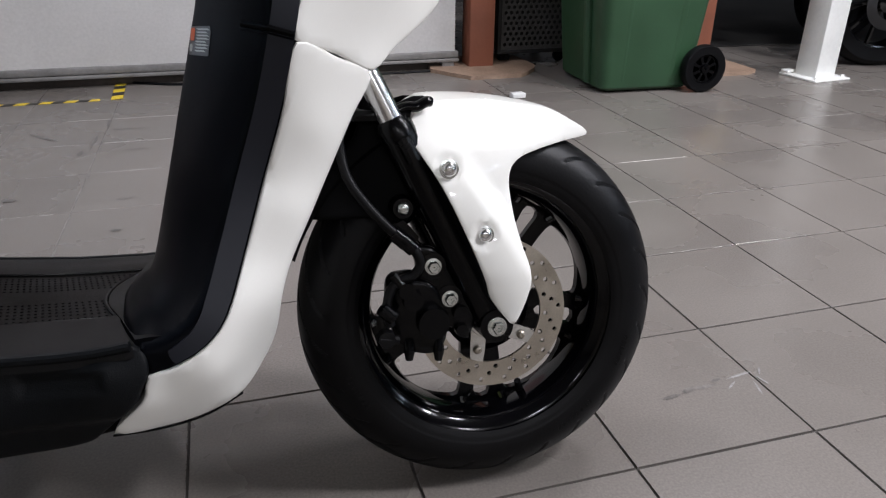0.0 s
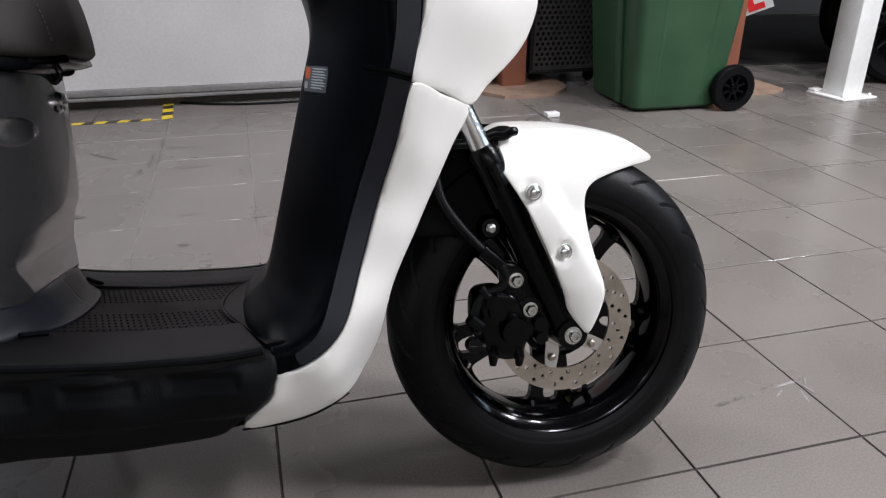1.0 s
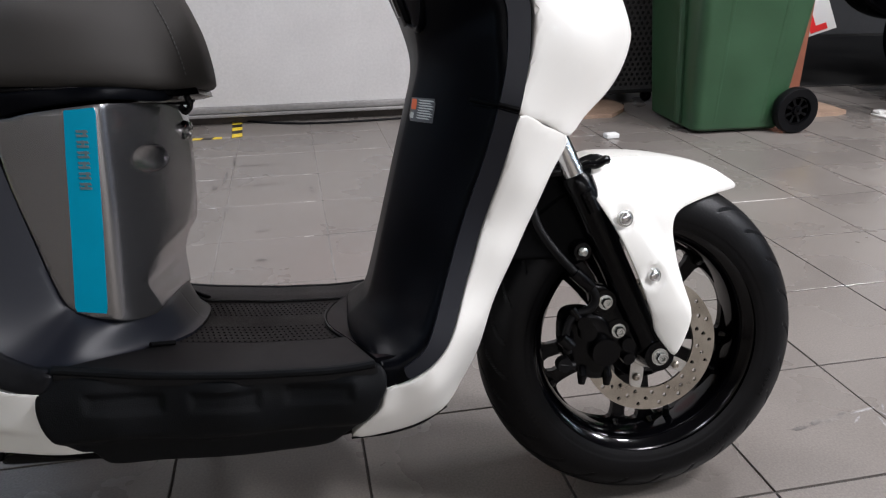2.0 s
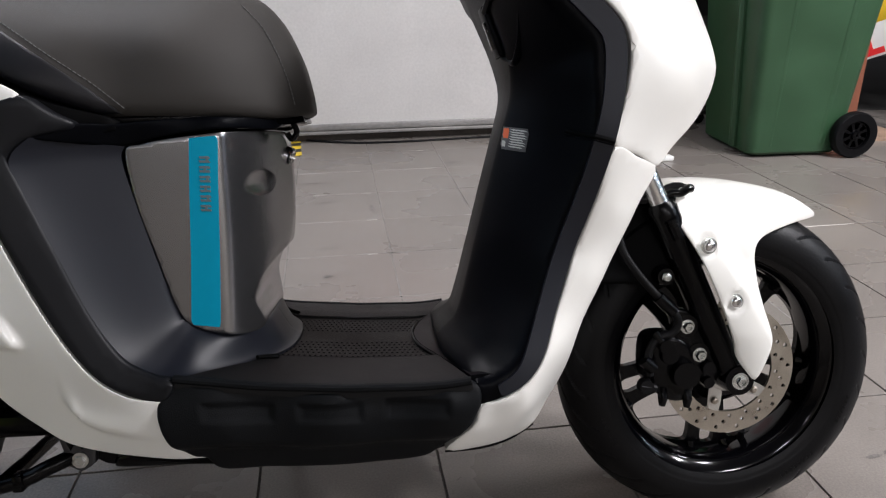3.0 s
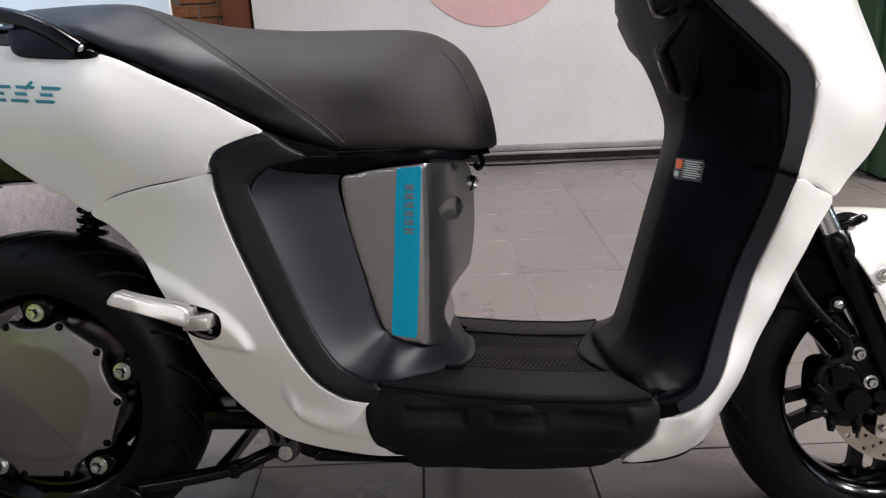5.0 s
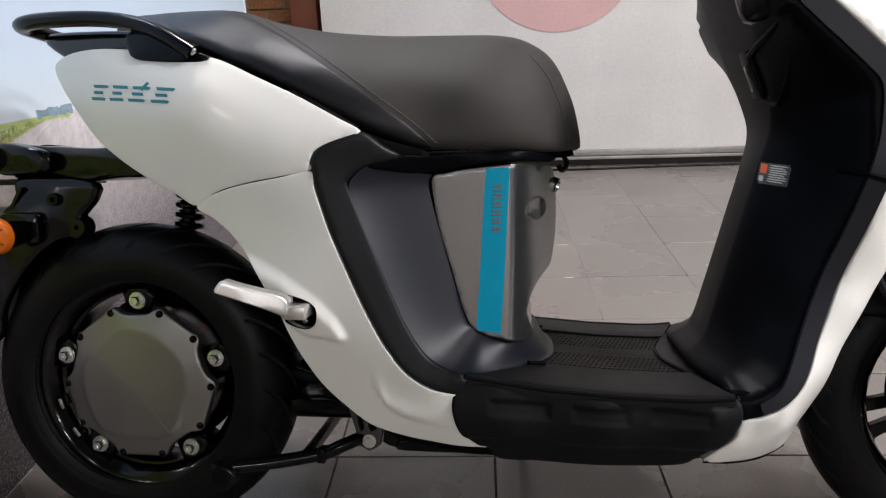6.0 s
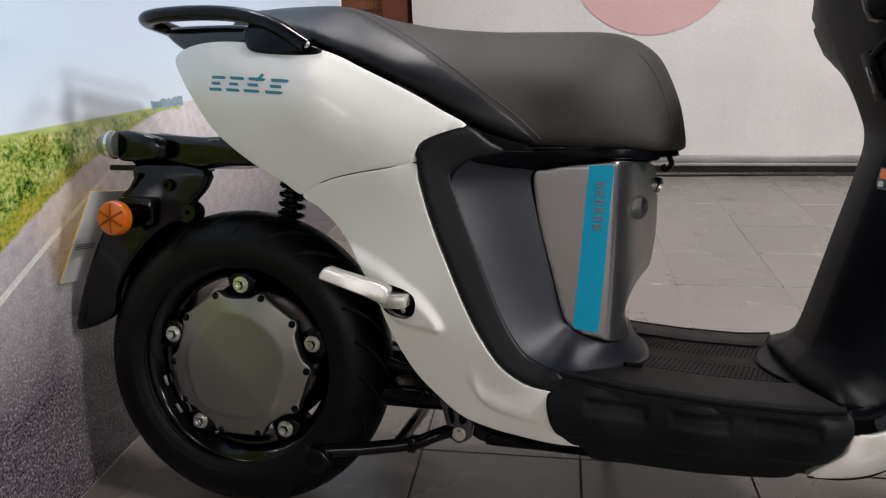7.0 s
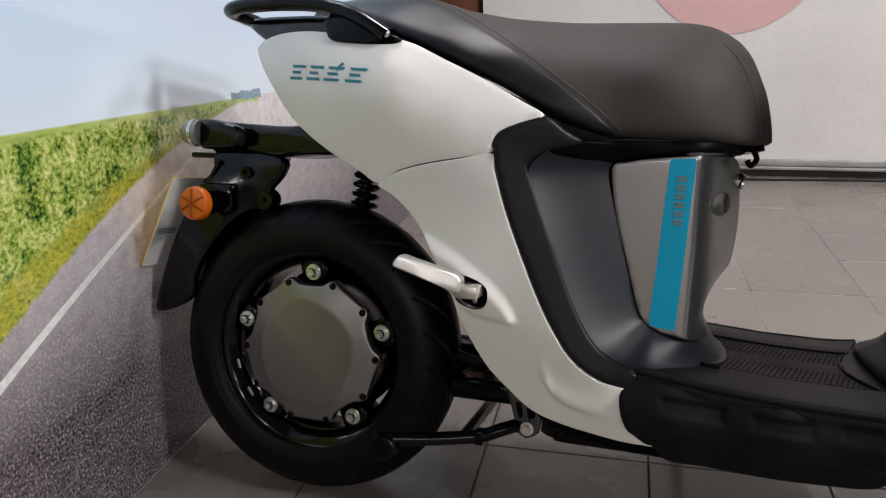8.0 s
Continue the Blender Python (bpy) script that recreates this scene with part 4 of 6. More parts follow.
# --- leg shield: white outer covers, black inner shield ---
WLOW = [(1.087, -0.213, 0.580), (1.069, -0.196, 0.517), (1.0445, -0.183, 0.448), (1.0205, -0.193, 0.378), (0.999, -0.211, 0.321), (0.976, -0.218, 0.293), (0.946, -0.220, 0.277), (0.919, -0.218, 0.269), (0.911, -0.216, 0.244), (0.876, -0.200, 0.206), (0.922, -0.180, 0.199), (0.964, -0.160, 0.200), (1.000, -0.140, 0.211),
        (1.024, -0.122, 0.237), (1.042, -0.130, 0.273), (1.060, -0.158, 0.345), (1.100, -0.153, 0.426), (1.140, -0.150, 0.505), (1.164, -0.147, 0.550), (1.126, -0.182, 0.567)]
lower_cover = part("lower_front_cover", panel(WLOW, extra=[(1.10, -0.180, 0.50), (1.065, -0.178, 0.42), (1.03, -0.186, 0.33), (0.985, -0.200, 0.26)], step=0.010, r=0.005, solid=True), WHITE, scooter, "pearl white lower leg shield cover")
WUP = [(1.086, -0.213, 0.5825), (1.099, -0.213, 0.635), (1.106, -0.211, 0.680), (1.1045, -0.211, 0.706), (1.093, -0.211, 0.730), (1.066, -0.211, 0.757), (1.025, -0.21, 0.796), (0.989, -0.208, 0.831), (0.977, -0.2, 0.87), (1.03, -0.17, 0.905), (1.12, -0.1, 0.92), (1.176, -0.062, 0.912), (1.227, -0.062, 0.817), (1.258, -0.062, 0.747), (1.277, -0.062, 0.695), (1.278, -0.062, 0.672), (1.25, -0.082, 0.622), (1.194, -0.125, 0.577), (1.164, -0.148, 0.5525), (1.125, -0.183, 0.570)]
upper_cover = part("upper_front_cover", panel(WUP, extra=[(1.16, -0.190, 0.65), (1.13, -0.188, 0.76), (1.20, -0.157, 0.70), (1.16, -0.16, 0.82), (1.205, -0.156, 0.655)], step=0.011, r=0.005, solid=True), WHITE, scooter, "pearl white upper front cover")
SHIELD = [(1.089, -0.209, 0.580), (1.071, -0.192, 0.517), (1.0465, -0.179, 0.448), (1.0225, -0.189, 0.378), (1.001, -0.207, 0.321), (0.978, -0.214, 0.293), (0.948, -0.216, 0.277), (0.920, -0.214, 0.270), (0.912, -0.211, 0.297), (0.893, -0.150, 0.300), (0.882, -0.100, 0.303), (0.878, -0.068, 0.320), (0.895, -0.054, 0.335), (0.909, -0.052, 0.352), (0.932, -0.050, 0.434), (0.957, -0.050, 0.528), (0.9750, -0.050, 0.595),
          (0.989, -0.058, 0.655), (0.9805, -0.078, 0.708), (0.9595, -0.088, 0.765), (0.937, -0.100, 0.832), (0.915, -0.11, 0.90), (0.95, -0.15, 0.91), (0.977, -0.20, 0.866), (0.991, -0.205, 0.830), (1.027, -0.207, 0.795), (1.068, -0.208, 0.756), (1.094, -0.207, 0.7285), (1.1035, -0.207, 0.705), (1.105, -0.207, 0.681), (1.101, -0.209, 0.635)]
SH_EDGE = spline([(q[0], q[2], q[1]) for q in SHIELD[23:] + SHIELD[:8]], 6)
SH_FRONT = SH_EDGE[:, :2]
SH_REAR = spline([(q[0], q[2], q[1]) for q in SHIELD[8:23]], 6)


def to_line(q, line):
    a, b = line[:-1], line[1:]
    d = b - a
    s = np.clip(((q[:, None] - a) * d).sum(-1) / ((d * d).sum(-1) + 1e-12), 0, 1)
    return np.linalg.norm(q[:, None] - (a + s[..., None] * d), axis=-1).min(1)


def ssurf(q):
    """Flat along the edge band, then sweeping back to the narrow steering column."""
    front, back = to_line(q, SH_FRONT), to_line(q, SH_REAR[:, :2])
    w = 1 / (np.linalg.norm(q[:, None] - SH_REAR[None, :, :2], axis=-1) + 0.004) ** 3
    rear_y = (w * SH_REAR[:, 2]).sum(1) / w.sum(1)
    w = 1 / (np.linalg.norm(q[:, None] - SH_EDGE[None, :, :2], axis=-1) + 0.01) ** 3
    edge_y = (w * SH_EDGE[:, 2]).sum(1) / w.sum(1)
    flat = np.interp(q[:, 1], [0.60, 0.67], [0.028, 0.041])
    s = np.clip(front - flat, 0, 1) / (np.clip(front - flat, 0, 1) + back + 1e-6)
    return edge_y + (rear_y - edge_y) * (0.85 * s + 0.15 * s**3)


def shield_relief(x, z, d):
    """A sunken line round the edge band and a shallow scoop above the footboard."""
    y = 0 * x
    scoop = np.clip(1 - np.hypot((x - 0.975) / 0.045, (z - 0.39) / 0.075), 0, 1)
    return y + 0.014 * scoop


inner_shield = part("inner_leg_shield", panel(SHIELD, step=0.007, r=0.006, solid=True, surf=ssurf, relief=shield_relief), BLACK, scooter, "satin black inner leg shield", 65)


def on_shield(x, z, lift=0.001):
    return float(ssurf(np.array([[x, z]]))[0]) - lift


def laid(outline, surf, lift, thick=0.0008, step=0.008):
    """A thin decal that follows a panel's skin."""
    v, f, d = sheet(outline, step, 0)
    y = surf(v) - lift
    n = len(v)
    return [(a, b, c) for (a, c), b in zip(v, y)] + [(a, b + thick, c) for (a, c), b in zip(v, y)], [tuple(t) for t in f] + [tuple(i + n for i in t[::-1]) for t in f] + [(b, a, a + n, b + n) for a, b in border(f)]


edge_line = np.vstack([np.array([(q[0], q[2]) for q in SHIELD[24:31]]), np.array([(q[0], q[2]) for q in SHIELD[:7]])])
edge_line = spline(edge_line, 5)
run = np.gradient(edge_line, axis=0)
run = run / np.linalg.norm(run, axis=1)[:, None]
inward = np.c_[run[:, 1], -run[:, 0]]
taper = np.interp(np.arange(len(edge_line)), [0, 24, 31, len(edge_line) - 12, len(edge_line) - 1], [0.030, 0.030, 0.028, 0.027, 0.018])[:, None]
part("shield_band", laid([tuple(q) for q in np.vstack([edge_line + inward * 0.0035, (edge_line + inward * taper)[::-1]])], ssurf, 0.0045, 0.007, 0.006), BLUE_BLACK, inner_shield, "satin grey-black edge band")

label_quad = [(0.9795, 0.6093), (1.0051, 0.6043), (0.9988, 0.5741), (0.9736, 0.5792)]


def on_label(u, v):
    p = [np.array(q) for q in label_quad]
    return (p[0] * (1 - u) + p[1] * u) * (1 - v) + (p[3] * (1 - u) + p[2] * u) * v


def label_patch(u0, u1, v0, v1):
    return [on_label(u0, v0), on_label(u1, v0), on_label(u1, v1), on_label(u0, v1)]


label_part = part("warning_label", laid(label_patch(0, 1, 0, 1), ssurf, 0.0012), LABEL, inner_shield, "small black warning label with pale unreadable print")
part("label_square", laid(label_patch(0.03, 0.24, 0.06, 0.50), ssurf, 0.0024), ORANGE, label_part)
bars = [laid(label_patch(0.28, 0.96 - 0.1 * (k % 3 == 1), 0.08 + 0.105 * k, 0.135 + 0.105 * k), ssurf, 0.0016) for k in range(8)]
bars += [laid(label_patch(0.04, 0.18, 0.62, 0.88), ssurf, 0.0016)]
part("label_print", join(*bars), LABELINK, label_part)
part("lower_lip", tube(spline([(q[0], q[1] + 0.002, q[2] - 0.0012) for q in WLOW[9:13]], 6), 0.0013, 8), DEEPBLACK, lower_cover, "thin black lip under the cover")
# seam across the band, and the storage pocket with its rim and latch under the handlebar
def skin_line(points, lift):
    return [(x, on_shield(x, z, lift), z) for x, z in spline(points, 6)]


SEAM = [(1.0375, 0.6008), (1.0481, 0.5978), (1.0594, 0.5943), (1.0865, 0.5862)]
part("band_seam", join(tube(skin_line(SEAM, 0.0048), [0.0014] + [0.0030] * 18, 8)), DEEPBLACK, inner_shield, "dark seam of the edge band")
part("seam_lip", tube(skin_line([(x - 0.0012, z - 0.0042) for x, z in SEAM], 0.0044), 0.0010, 8), BLACK, inner_shield)
pocket_rim = spline([(0.955, -0.060, 0.762), (0.956, -0.098, 0.772), (0.962, -0.144, 0.786), (0.966, -0.174, 0.800), (0.962, -0.186, 0.83)], 6)
part("pocket_rim", tube(pocket_rim, 0.0045, 10), BLACK, inner_shield, "moulded rim of the storage pocket")
part("pocket_edge", tube(spline([(0.984, -0.156, 0.765), (0.990, -0.128, 0.735), (0.9915, -0.108, 0.710), (0.989, -0.090, 0.692), (0.986, -0.064, 0.697), (0.979, -0.044, 0.706)], 6), 0.0042, 10), BLACK, inner_shield)
# Black patch stands for the shade in the pocket; no cavity is cut.
part("pocket_mouth", panel([(0.930, -0.128, 0.80), (0.955, -0.150, 0.80), (0.962, -0.176, 0.815), (0.955, -0.184, 0.86), (0.93, -0.16, 0.88), (0.915, -0.125, 0.86)], step=0.012, r=0.006, thick=0.01), GLOSSBLACK, inner_shield, "black patch for the shaded mouth of the storage pocket")
latch = part("pocket_latch", moved(block(-0.004, 0.006, -0.020, 0.020, -0.036, 0.036, 0.003), Matrix.Translation((0.966, -0.040, 0.737)) @ Matrix.Rotation(radians(-20), 4, "Y")), BLACK, inner_shield, "black pocket latch")
part("latch_grip", moved(block(-0.007, 0.002, -0.007, 0.007, -0.024, 0.016, 0.002), Matrix.Translation((0.966, -0.042, 0.737)) @ Matrix.Rotation(radians(-20), 4, "Y")), GLOSSBLACK, latch)

# --- floorboard ---
DECK = [(0.549, -0.217, 0.320), (0.536, -0.226, 0.291), (0.539, -0.228, 0.262), (0.550, -0.226, 0.240), (0.571, -0.221, 0.222), (0.584, -0.218, 0.218), (0.600, -0.211, 0.199), (0.650, -0.2, 0.193), (0.716, -0.2, 0.190), (0.790, -0.2, 0.191), (0.846, -0.203, 0.196), (0.868, -0.208, 0.209), (0.905, -0.219, 0.243), (0.912, -0.221, 0.256), (0.921, -0.22, 0.276), (0.915, -0.214, 0.298), (0.880, -0.214, 0.296), (0.762, -0.214, 0.296), (0.640, -0.214, 0.305)]


def skirt_relief(x, z, d):
    """Three shallow dished pads along the upper flank and a rounded knee below."""
    y = 0 * x
    for x0, x1, top, low, tilt in ((0.583, 0.673, 0.297, 0.270, 0.09), (0.694, 0.779, 0.288, 0.2605, 0.05), (0.799, 0.885, 0.285, 0.2590, 0.0)):
        zz = z + tilt * (x - x0)
        u, w = np.minimum(x - x0, x1 - x), np.minimum(zz - low, top - zz)
        k = np.clip(np.minimum(u / 0.011, w / 0.008), 0, 1)
        y = y + (0.0020 + 0.0030 * np.clip((zz - low) / (top - low), 0, 1)) * k * k * (3 - 2 * k)
    knee = 0.233 + 0.010 * np.clip((0.70 - x) / 0.08, 0, 1)
    k = np.clip((knee - z) / 0.012, 0, 1)
    return y + 0.009 * k * k * (3 - 2 * k) + 0.10 * np.clip(knee - 0.006 - z, 0, 1)


board = part("floorboard_skirt", panel(DECK, extra=[(0.75, -0.223, 0.290), (0.60, -0.225, 0.300), (0.88, -0.224, 0.290), (0.75, -0.224, 0.25), (0.62, -0.226, 0.25), (0.87, -0.225, 0.25)], step=0.0034, r=0.004, solid=True, relief=skirt_relief), TEXTURED, scooter, "grained black footboard skirt with three sunken pads")


def deck_z(x, y):
    base = np.interp(x, [0.54, 0.60, 0.655, 0.76, 0.85, 0.88, 0.92], [0.333, 0.3245, 0.3165, 0.3080, 0.3055, 0.3065, 0.311])
    a = abs(y)
    base = base + 0.003 * min(max((y - 0.111) / 0.006, 0), 1)
    return float(base + np.interp(a, [0, 0.085, 0.115, 0.17, 0.203, 0.211, 0.216, 0.219, 0.2205], [0.0, 0.0, -0.001, -0.003, -0.0045, -0.0055, -0.007, -0.009, -0.0120]))


def deck_strip(xs_of, ys, lift, thick):
    vs, fs, nx = [], [], 28
    for off in (lift, lift - thick):
        for y in ys:
            xa, xb = xs_of(y)
            for i in range(nx + 1):
                x = xa + (xb - xa) * i / nx
                vs.append((x, y, deck_z(x, y) + off))
    ny = len(ys)
    m = ny * (nx + 1)
    for s in (0, 1):
        for j in range(ny - 1):
            for i in range(nx):
                a = s * m + j * (nx + 1) + i
                fs.append((a, a + 1, a + nx + 2, a + nx + 1))
    for i in range(nx):
        for j in (0, ny - 1):
            a = j * (nx + 1) + i
            fs.append((a, a + 1, a + 1 + m, a + m))
    for j in range(ny - 1):
        for i in (0, nx):
            a = j * (nx + 1) + i
            fs.append((a, a + nx + 1, a + nx + 1 + m, a + m))
    return vs, fs


def side_span(y):
    k = (abs(y) - 0.112) / 0.11
    return 0.657 - 0.105 * k, 0.876 + 0.035 * k


for sy in (-1, 1):
    part("footboard_side", deck_strip(side_span, [sy * v for v in (0.112, 0.13, 0.15, 0.17, 0.19, 0.203, 0.211, 0.216, 0.219, 0.2205)], 0.0, 0.006), TREAD_LIT, scooter, "satin black footboard side tread")
for sy in (-1, 1):
    part("tread_lip", tube([(x, sy * 0.2192, deck_z(x, 0.2192) + 0.0002) for x in np.linspace(0.556, 0.908, 24)], 0.0055, 10), TEXTURED, board, "rounded edge of the footboard")
mat = part("footboard_mat", deck_strip(lambda y: (0.63, 0.872 - 0.028 * (1 - (y / 0.11) ** 2)), [-0.1135 + 0.227 * k / 14 for k in range(15)], -0.0040, 0.03), MATBLACK, scooter, "black rubber footboard mat with dimpled strips")
dots = []
for row in range(16):
    y = -0.096 + 0.0128 * row
    if abs(y) < 0.028:
        continue
    for c in range(30):
        x = 0.652 + 0.0072 * c + (row % 2) * 0.0036
        z = deck_z(x, y) - 0.0040
        dots.append(([(x - 0.0016, y - 0.001, z), (x + 0.0016, y - 0.001, z), (x + 0.0016, y + 0.001, z), (x - 0.0016, y + 0.001, z), (x - 0.001, y - 0.0006, z + 0.0011), (x + 0.001, y - 0.0006, z + 0.0011), (x + 0.001, y + 0.0006, z + 0.0011), (x - 0.001, y + 0.0006, z + 0.0011)],
                     [(0, 1, 5, 4), (1, 2, 6, 5), (2, 3, 7, 6), (3, 0, 4, 7), (4, 5, 6, 7)]))
part("dimpling", join(*dots), TEXTURED, mat, kind="stuff")
for sy in (-1, 1):
    part("deck_seam", tube([(x, sy * 0.1105, deck_z(x, 0.11) - 0.0012) for x in np.linspace(0.655, 0.874, 10)], 0.0012, 6), RUBBER, mat)
part("front_seam", tube([(0.872 - 0.028 * (1 - (y / 0.11) ** 2) + 0.001, y, deck_z(0.86, y) - 0.0008) for y in np.linspace(-0.11, 0.11, 17)], 0.0018, 6), RUBBER, mat)
part("footwell_toe", deck_strip(lambda y: (0.874 - 0.028 * max(0, 1 - (y / 0.11) ** 2) + 0.002 + 0.036 * max(0, (abs(y) - 0.11) / 0.1), 0.935), [-0.205 + 0.41 * k / 20 for k in range(21)], 0.0, 0.03), BLACK, scooter)
for sy in (-1, 1):
    part("tread_lug", block(0.868, 0.882, sy * 0.119 - 0.006, sy * 0.119 + 0.006, 0.294, 0.3045, 0.003), BLACK, mat)
part("skirt_plug", revolve([(0.002, -0.186), (0.010, -0.187), (0.011, -0.190), (0.0125, -0.190), (0.013, -0.18), (0.002, -0.18)], 0.743, 0.2145, 24), PARTBLACK, board)

# --- battery housing between seat and footboard ---
BATT = [(0.503, -0.154, 0.590), (0.522, -0.155, 0.598), (0.546, -0.155, 0.603), (0.592, -0.155, 0.608), (0.634, -0.147, 0.611), (0.671, -0.070, 0.609), (0.681, -0.030, 0.579), (0.683, -0.028, 0.53), (0.681, -0.028, 0.493), (0.675, -0.028, 0.457), (0.669, -0.03, 0.448), (0.650, -0.04, 0.428), (0.638, -0.05, 0.397), (0.644, -0.060, 0.367), (0.643, -0.09, 0.351), (0.612, -0.145, 0.358), (0.576, -0.155, 0.367), (0.552, -0.155, 0.388), (0.530, -0.155, 0.460), (0.511, -0.155, 0.528)]


def bsurf(q):
    """A flat flank that breaks over a crease into the slanting front face."""
    k = q[:, 0] - 0.617 - 0.02 * (q[:, 1] - 0.48) * (q[:, 1] < 0.48)
    soft = 0.5 * (k + np.sqrt(k * k + 1.2e-5))
    return -0.1555 + 1.40 * soft + 12.0 * soft**2


def battery_relief(x, z, d):
    cut = np.clip((x - (0.628 + 0.10 * np.clip(z - 0.395, 0, 0.07) / 0.07 * 0.35)) / 0.02, 0, 1) * np.clip((0.462 - z) / 0.02, 0, 1)
    return 0.012 * cut


def dish_ring(k, n=36):
    return [(0.652 + 0.0140 * k * math.cos(2 * math.pi * i / n), 0.545 + 0.0175 * k * math.sin(2 * math.pi * i / n)) for i in range(n)]


battery = part("battery_cover", panel(BATT, step=0.0055, r=0.0016, solid=True, surf=bsurf, relief=battery_relief, holes=[dish_ring(1.0)]), BATTERY, scooter, "warm grey metallic battery cover with a round finger dish")
stripe = [(0.5795, 0.604), (0.6135, 0.6065), (0.6105, 0.555), (0.606, 0.46), (0.6005, 0.3685), (0.565, 0.3735), (0.571, 0.46), (0.576, 0.555)]
decal = part("teal_stripe", laid(stripe, bsurf, 0.0012), TEAL, battery, "bright cyan decal stripe")
marks = []
for k in range(6):
    z0 = 0.582 - 0.0118 * k
    for j in range(2):
        zz = z0 - 0.0048 * j
        x0 = 0.5895 - (0.582 - zz) * 0.04
        marks.append(laid([(x0, zz), (x0 + 0.0135, zz - 0.0006), (x0 + 0.0135, zz - 0.0034), (x0, zz - 0.0028)], bsurf, 0.0018, 0.0006))
    x0 = 0.5895 - (0.582 - z0) * 0.04
    marks.append(laid([(x0 + (0.0055 if k % 2 else 0.008), z0), (x0 + (0.0085 if k % 2 else 0.011), z0), (x0 + (0.0085 if k % 2 else 0.011), z0 - 0.008), (x0 + (0.0055 if k % 2 else 0.008), z0 - 0.008)], bsurf, 0.0018, 0.0006))
part("stripe_mark", join(*marks), GREYMARK, decal, "grey brand mark drawn as plain bars")
bowl_v, bowl_f, rings = [], [], [1.03, 1.0, 0.97, 0.90, 0.80, 0.66, 0.50, 0.32, 0.12]
for k in rings:
    ring = np.array(dish_ring(k))
    deep = 0.017 * math.sqrt(max(0.0, 1 - min(k, 1.0) ** 2)) - (0.0004 if k >= 1.0 else 0.0)
    bowl_v += [(a, b + deep, c) for (a, c), b in zip(ring, bsurf(ring))]
for i in range(len(rings) - 1):
    bowl_f += [(i * 36 + k, i * 36 + (k + 1) % 36, (i + 1) * 36 + (k + 1) % 36, (i + 1) * 36 + k) for k in range(36)]
bowl_f.append(tuple(range((len(rings) - 1) * 36, len(rings) * 36)))
part("finger_dish", (bowl_v, bowl_f), BATTERY, battery, "smooth hollow finger dish", 60)
part("seat_lock", join(revolve([(0.003, -0.004), (0.008, -0.004), (0.010, -0.010), (0.013, -0.008), (0.013, 0.012), (0.003, 0.012)], 0, 0, 28)), CHROME, battery, "round steel seat lock").matrix_basis = pose(0.676, -0.018, 0.578, 20, 0, 72)

# --- body side panels ---
LOWER = [(0.347, -0.223, 0.603), (0.352, -0.225, 0.580), (0.369, -0.225, 0.526), (0.394, -0.225, 0.465), (0.418, -0.225, 0.411), (0.443, -0.225, 0.365), (0.471, -0.225, 0.328), (0.507, -0.225, 0.305), (0.545, -0.224, 0.297), (0.548, -0.222, 0.271), (0.560, -0.214, 0.244), (0.584, -0.200, 0.218), (0.563, -0.205, 0.218), (0.507, -0.198, 0.221), (0.457, -0.190, 0.227), (0.414, -0.185, 0.239), (0.380, -0.183, 0.263), (0.346, -0.185, 0.295), (0.321, -0.190, 0.332),
         (0.302, -0.198, 0.371), (0.285, -0.203, 0.415), (0.263, -0.200, 0.456), (0.225, -0.190, 0.507), (0.192, -0.185, 0.536), (0.163, -0.178, 0.553), (0.200, -0.195, 0.573), (0.249, -0.209, 0.586), (0.302, -0.219, 0.595)]
lsurf = surface(LOWER + [(0.31, -0.214, 0.53), (0.34, -0.218, 0.47), (0.26, -0.203, 0.55), (0.37, -0.216, 0.40), (0.40, -0.212, 0.34), (0.45, -0.208, 0.29), (0.50, -0.212, 0.26)])


def lower_relief(x, z, d):
    """The raised foot rest bracket with a crisp lower edge, and the moulded blade near the belly."""
    edge = np.interp(x, [0.296, 0.311, 0.3255, 0.354, 0.379, 0.392], [0.402, 0.384, 0.3745, 0.3705, 0.3675, 0.370])
    ridge = np.interp(x, [0.20, 0.2643, 0.2974, 0.3262, 0.3507, 0.371, 0.392], [0.500, 0.4719, 0.4566, 0.4372, 0.4199, 0.4004, 0.3710])
    k = np.clip((z - edge + 0.004) / 0.009, 0, 1) * np.clip((ridge + 0.010 - z) / 0.026, 0, 1) * np.clip((0.398 - x) / 0.016, 0, 1)
    k = k * k * (3 - 2 * k)
    crease = np.interp(x, [0.426, 0.434, 0.4462, 0.4625, 0.4788, 0.503, 0.535], [0.300, 0.2863, 0.2725, 0.2643, 0.2599, 0.2552, 0.2515])
    ends = np.clip((x - 0.422) / 0.014, 0, 1) * np.clip((0.540 - x) / 0.075, 0, 1)
    up = z - crease
    blade = np.where(up > 0, np.exp(-((np.maximum(up, 0) / 0.024) ** 2)), np.clip(1 + up / 0.009, 0, 1) ** 2) * ends
    return -0.009 * k - 0.0085 * blade


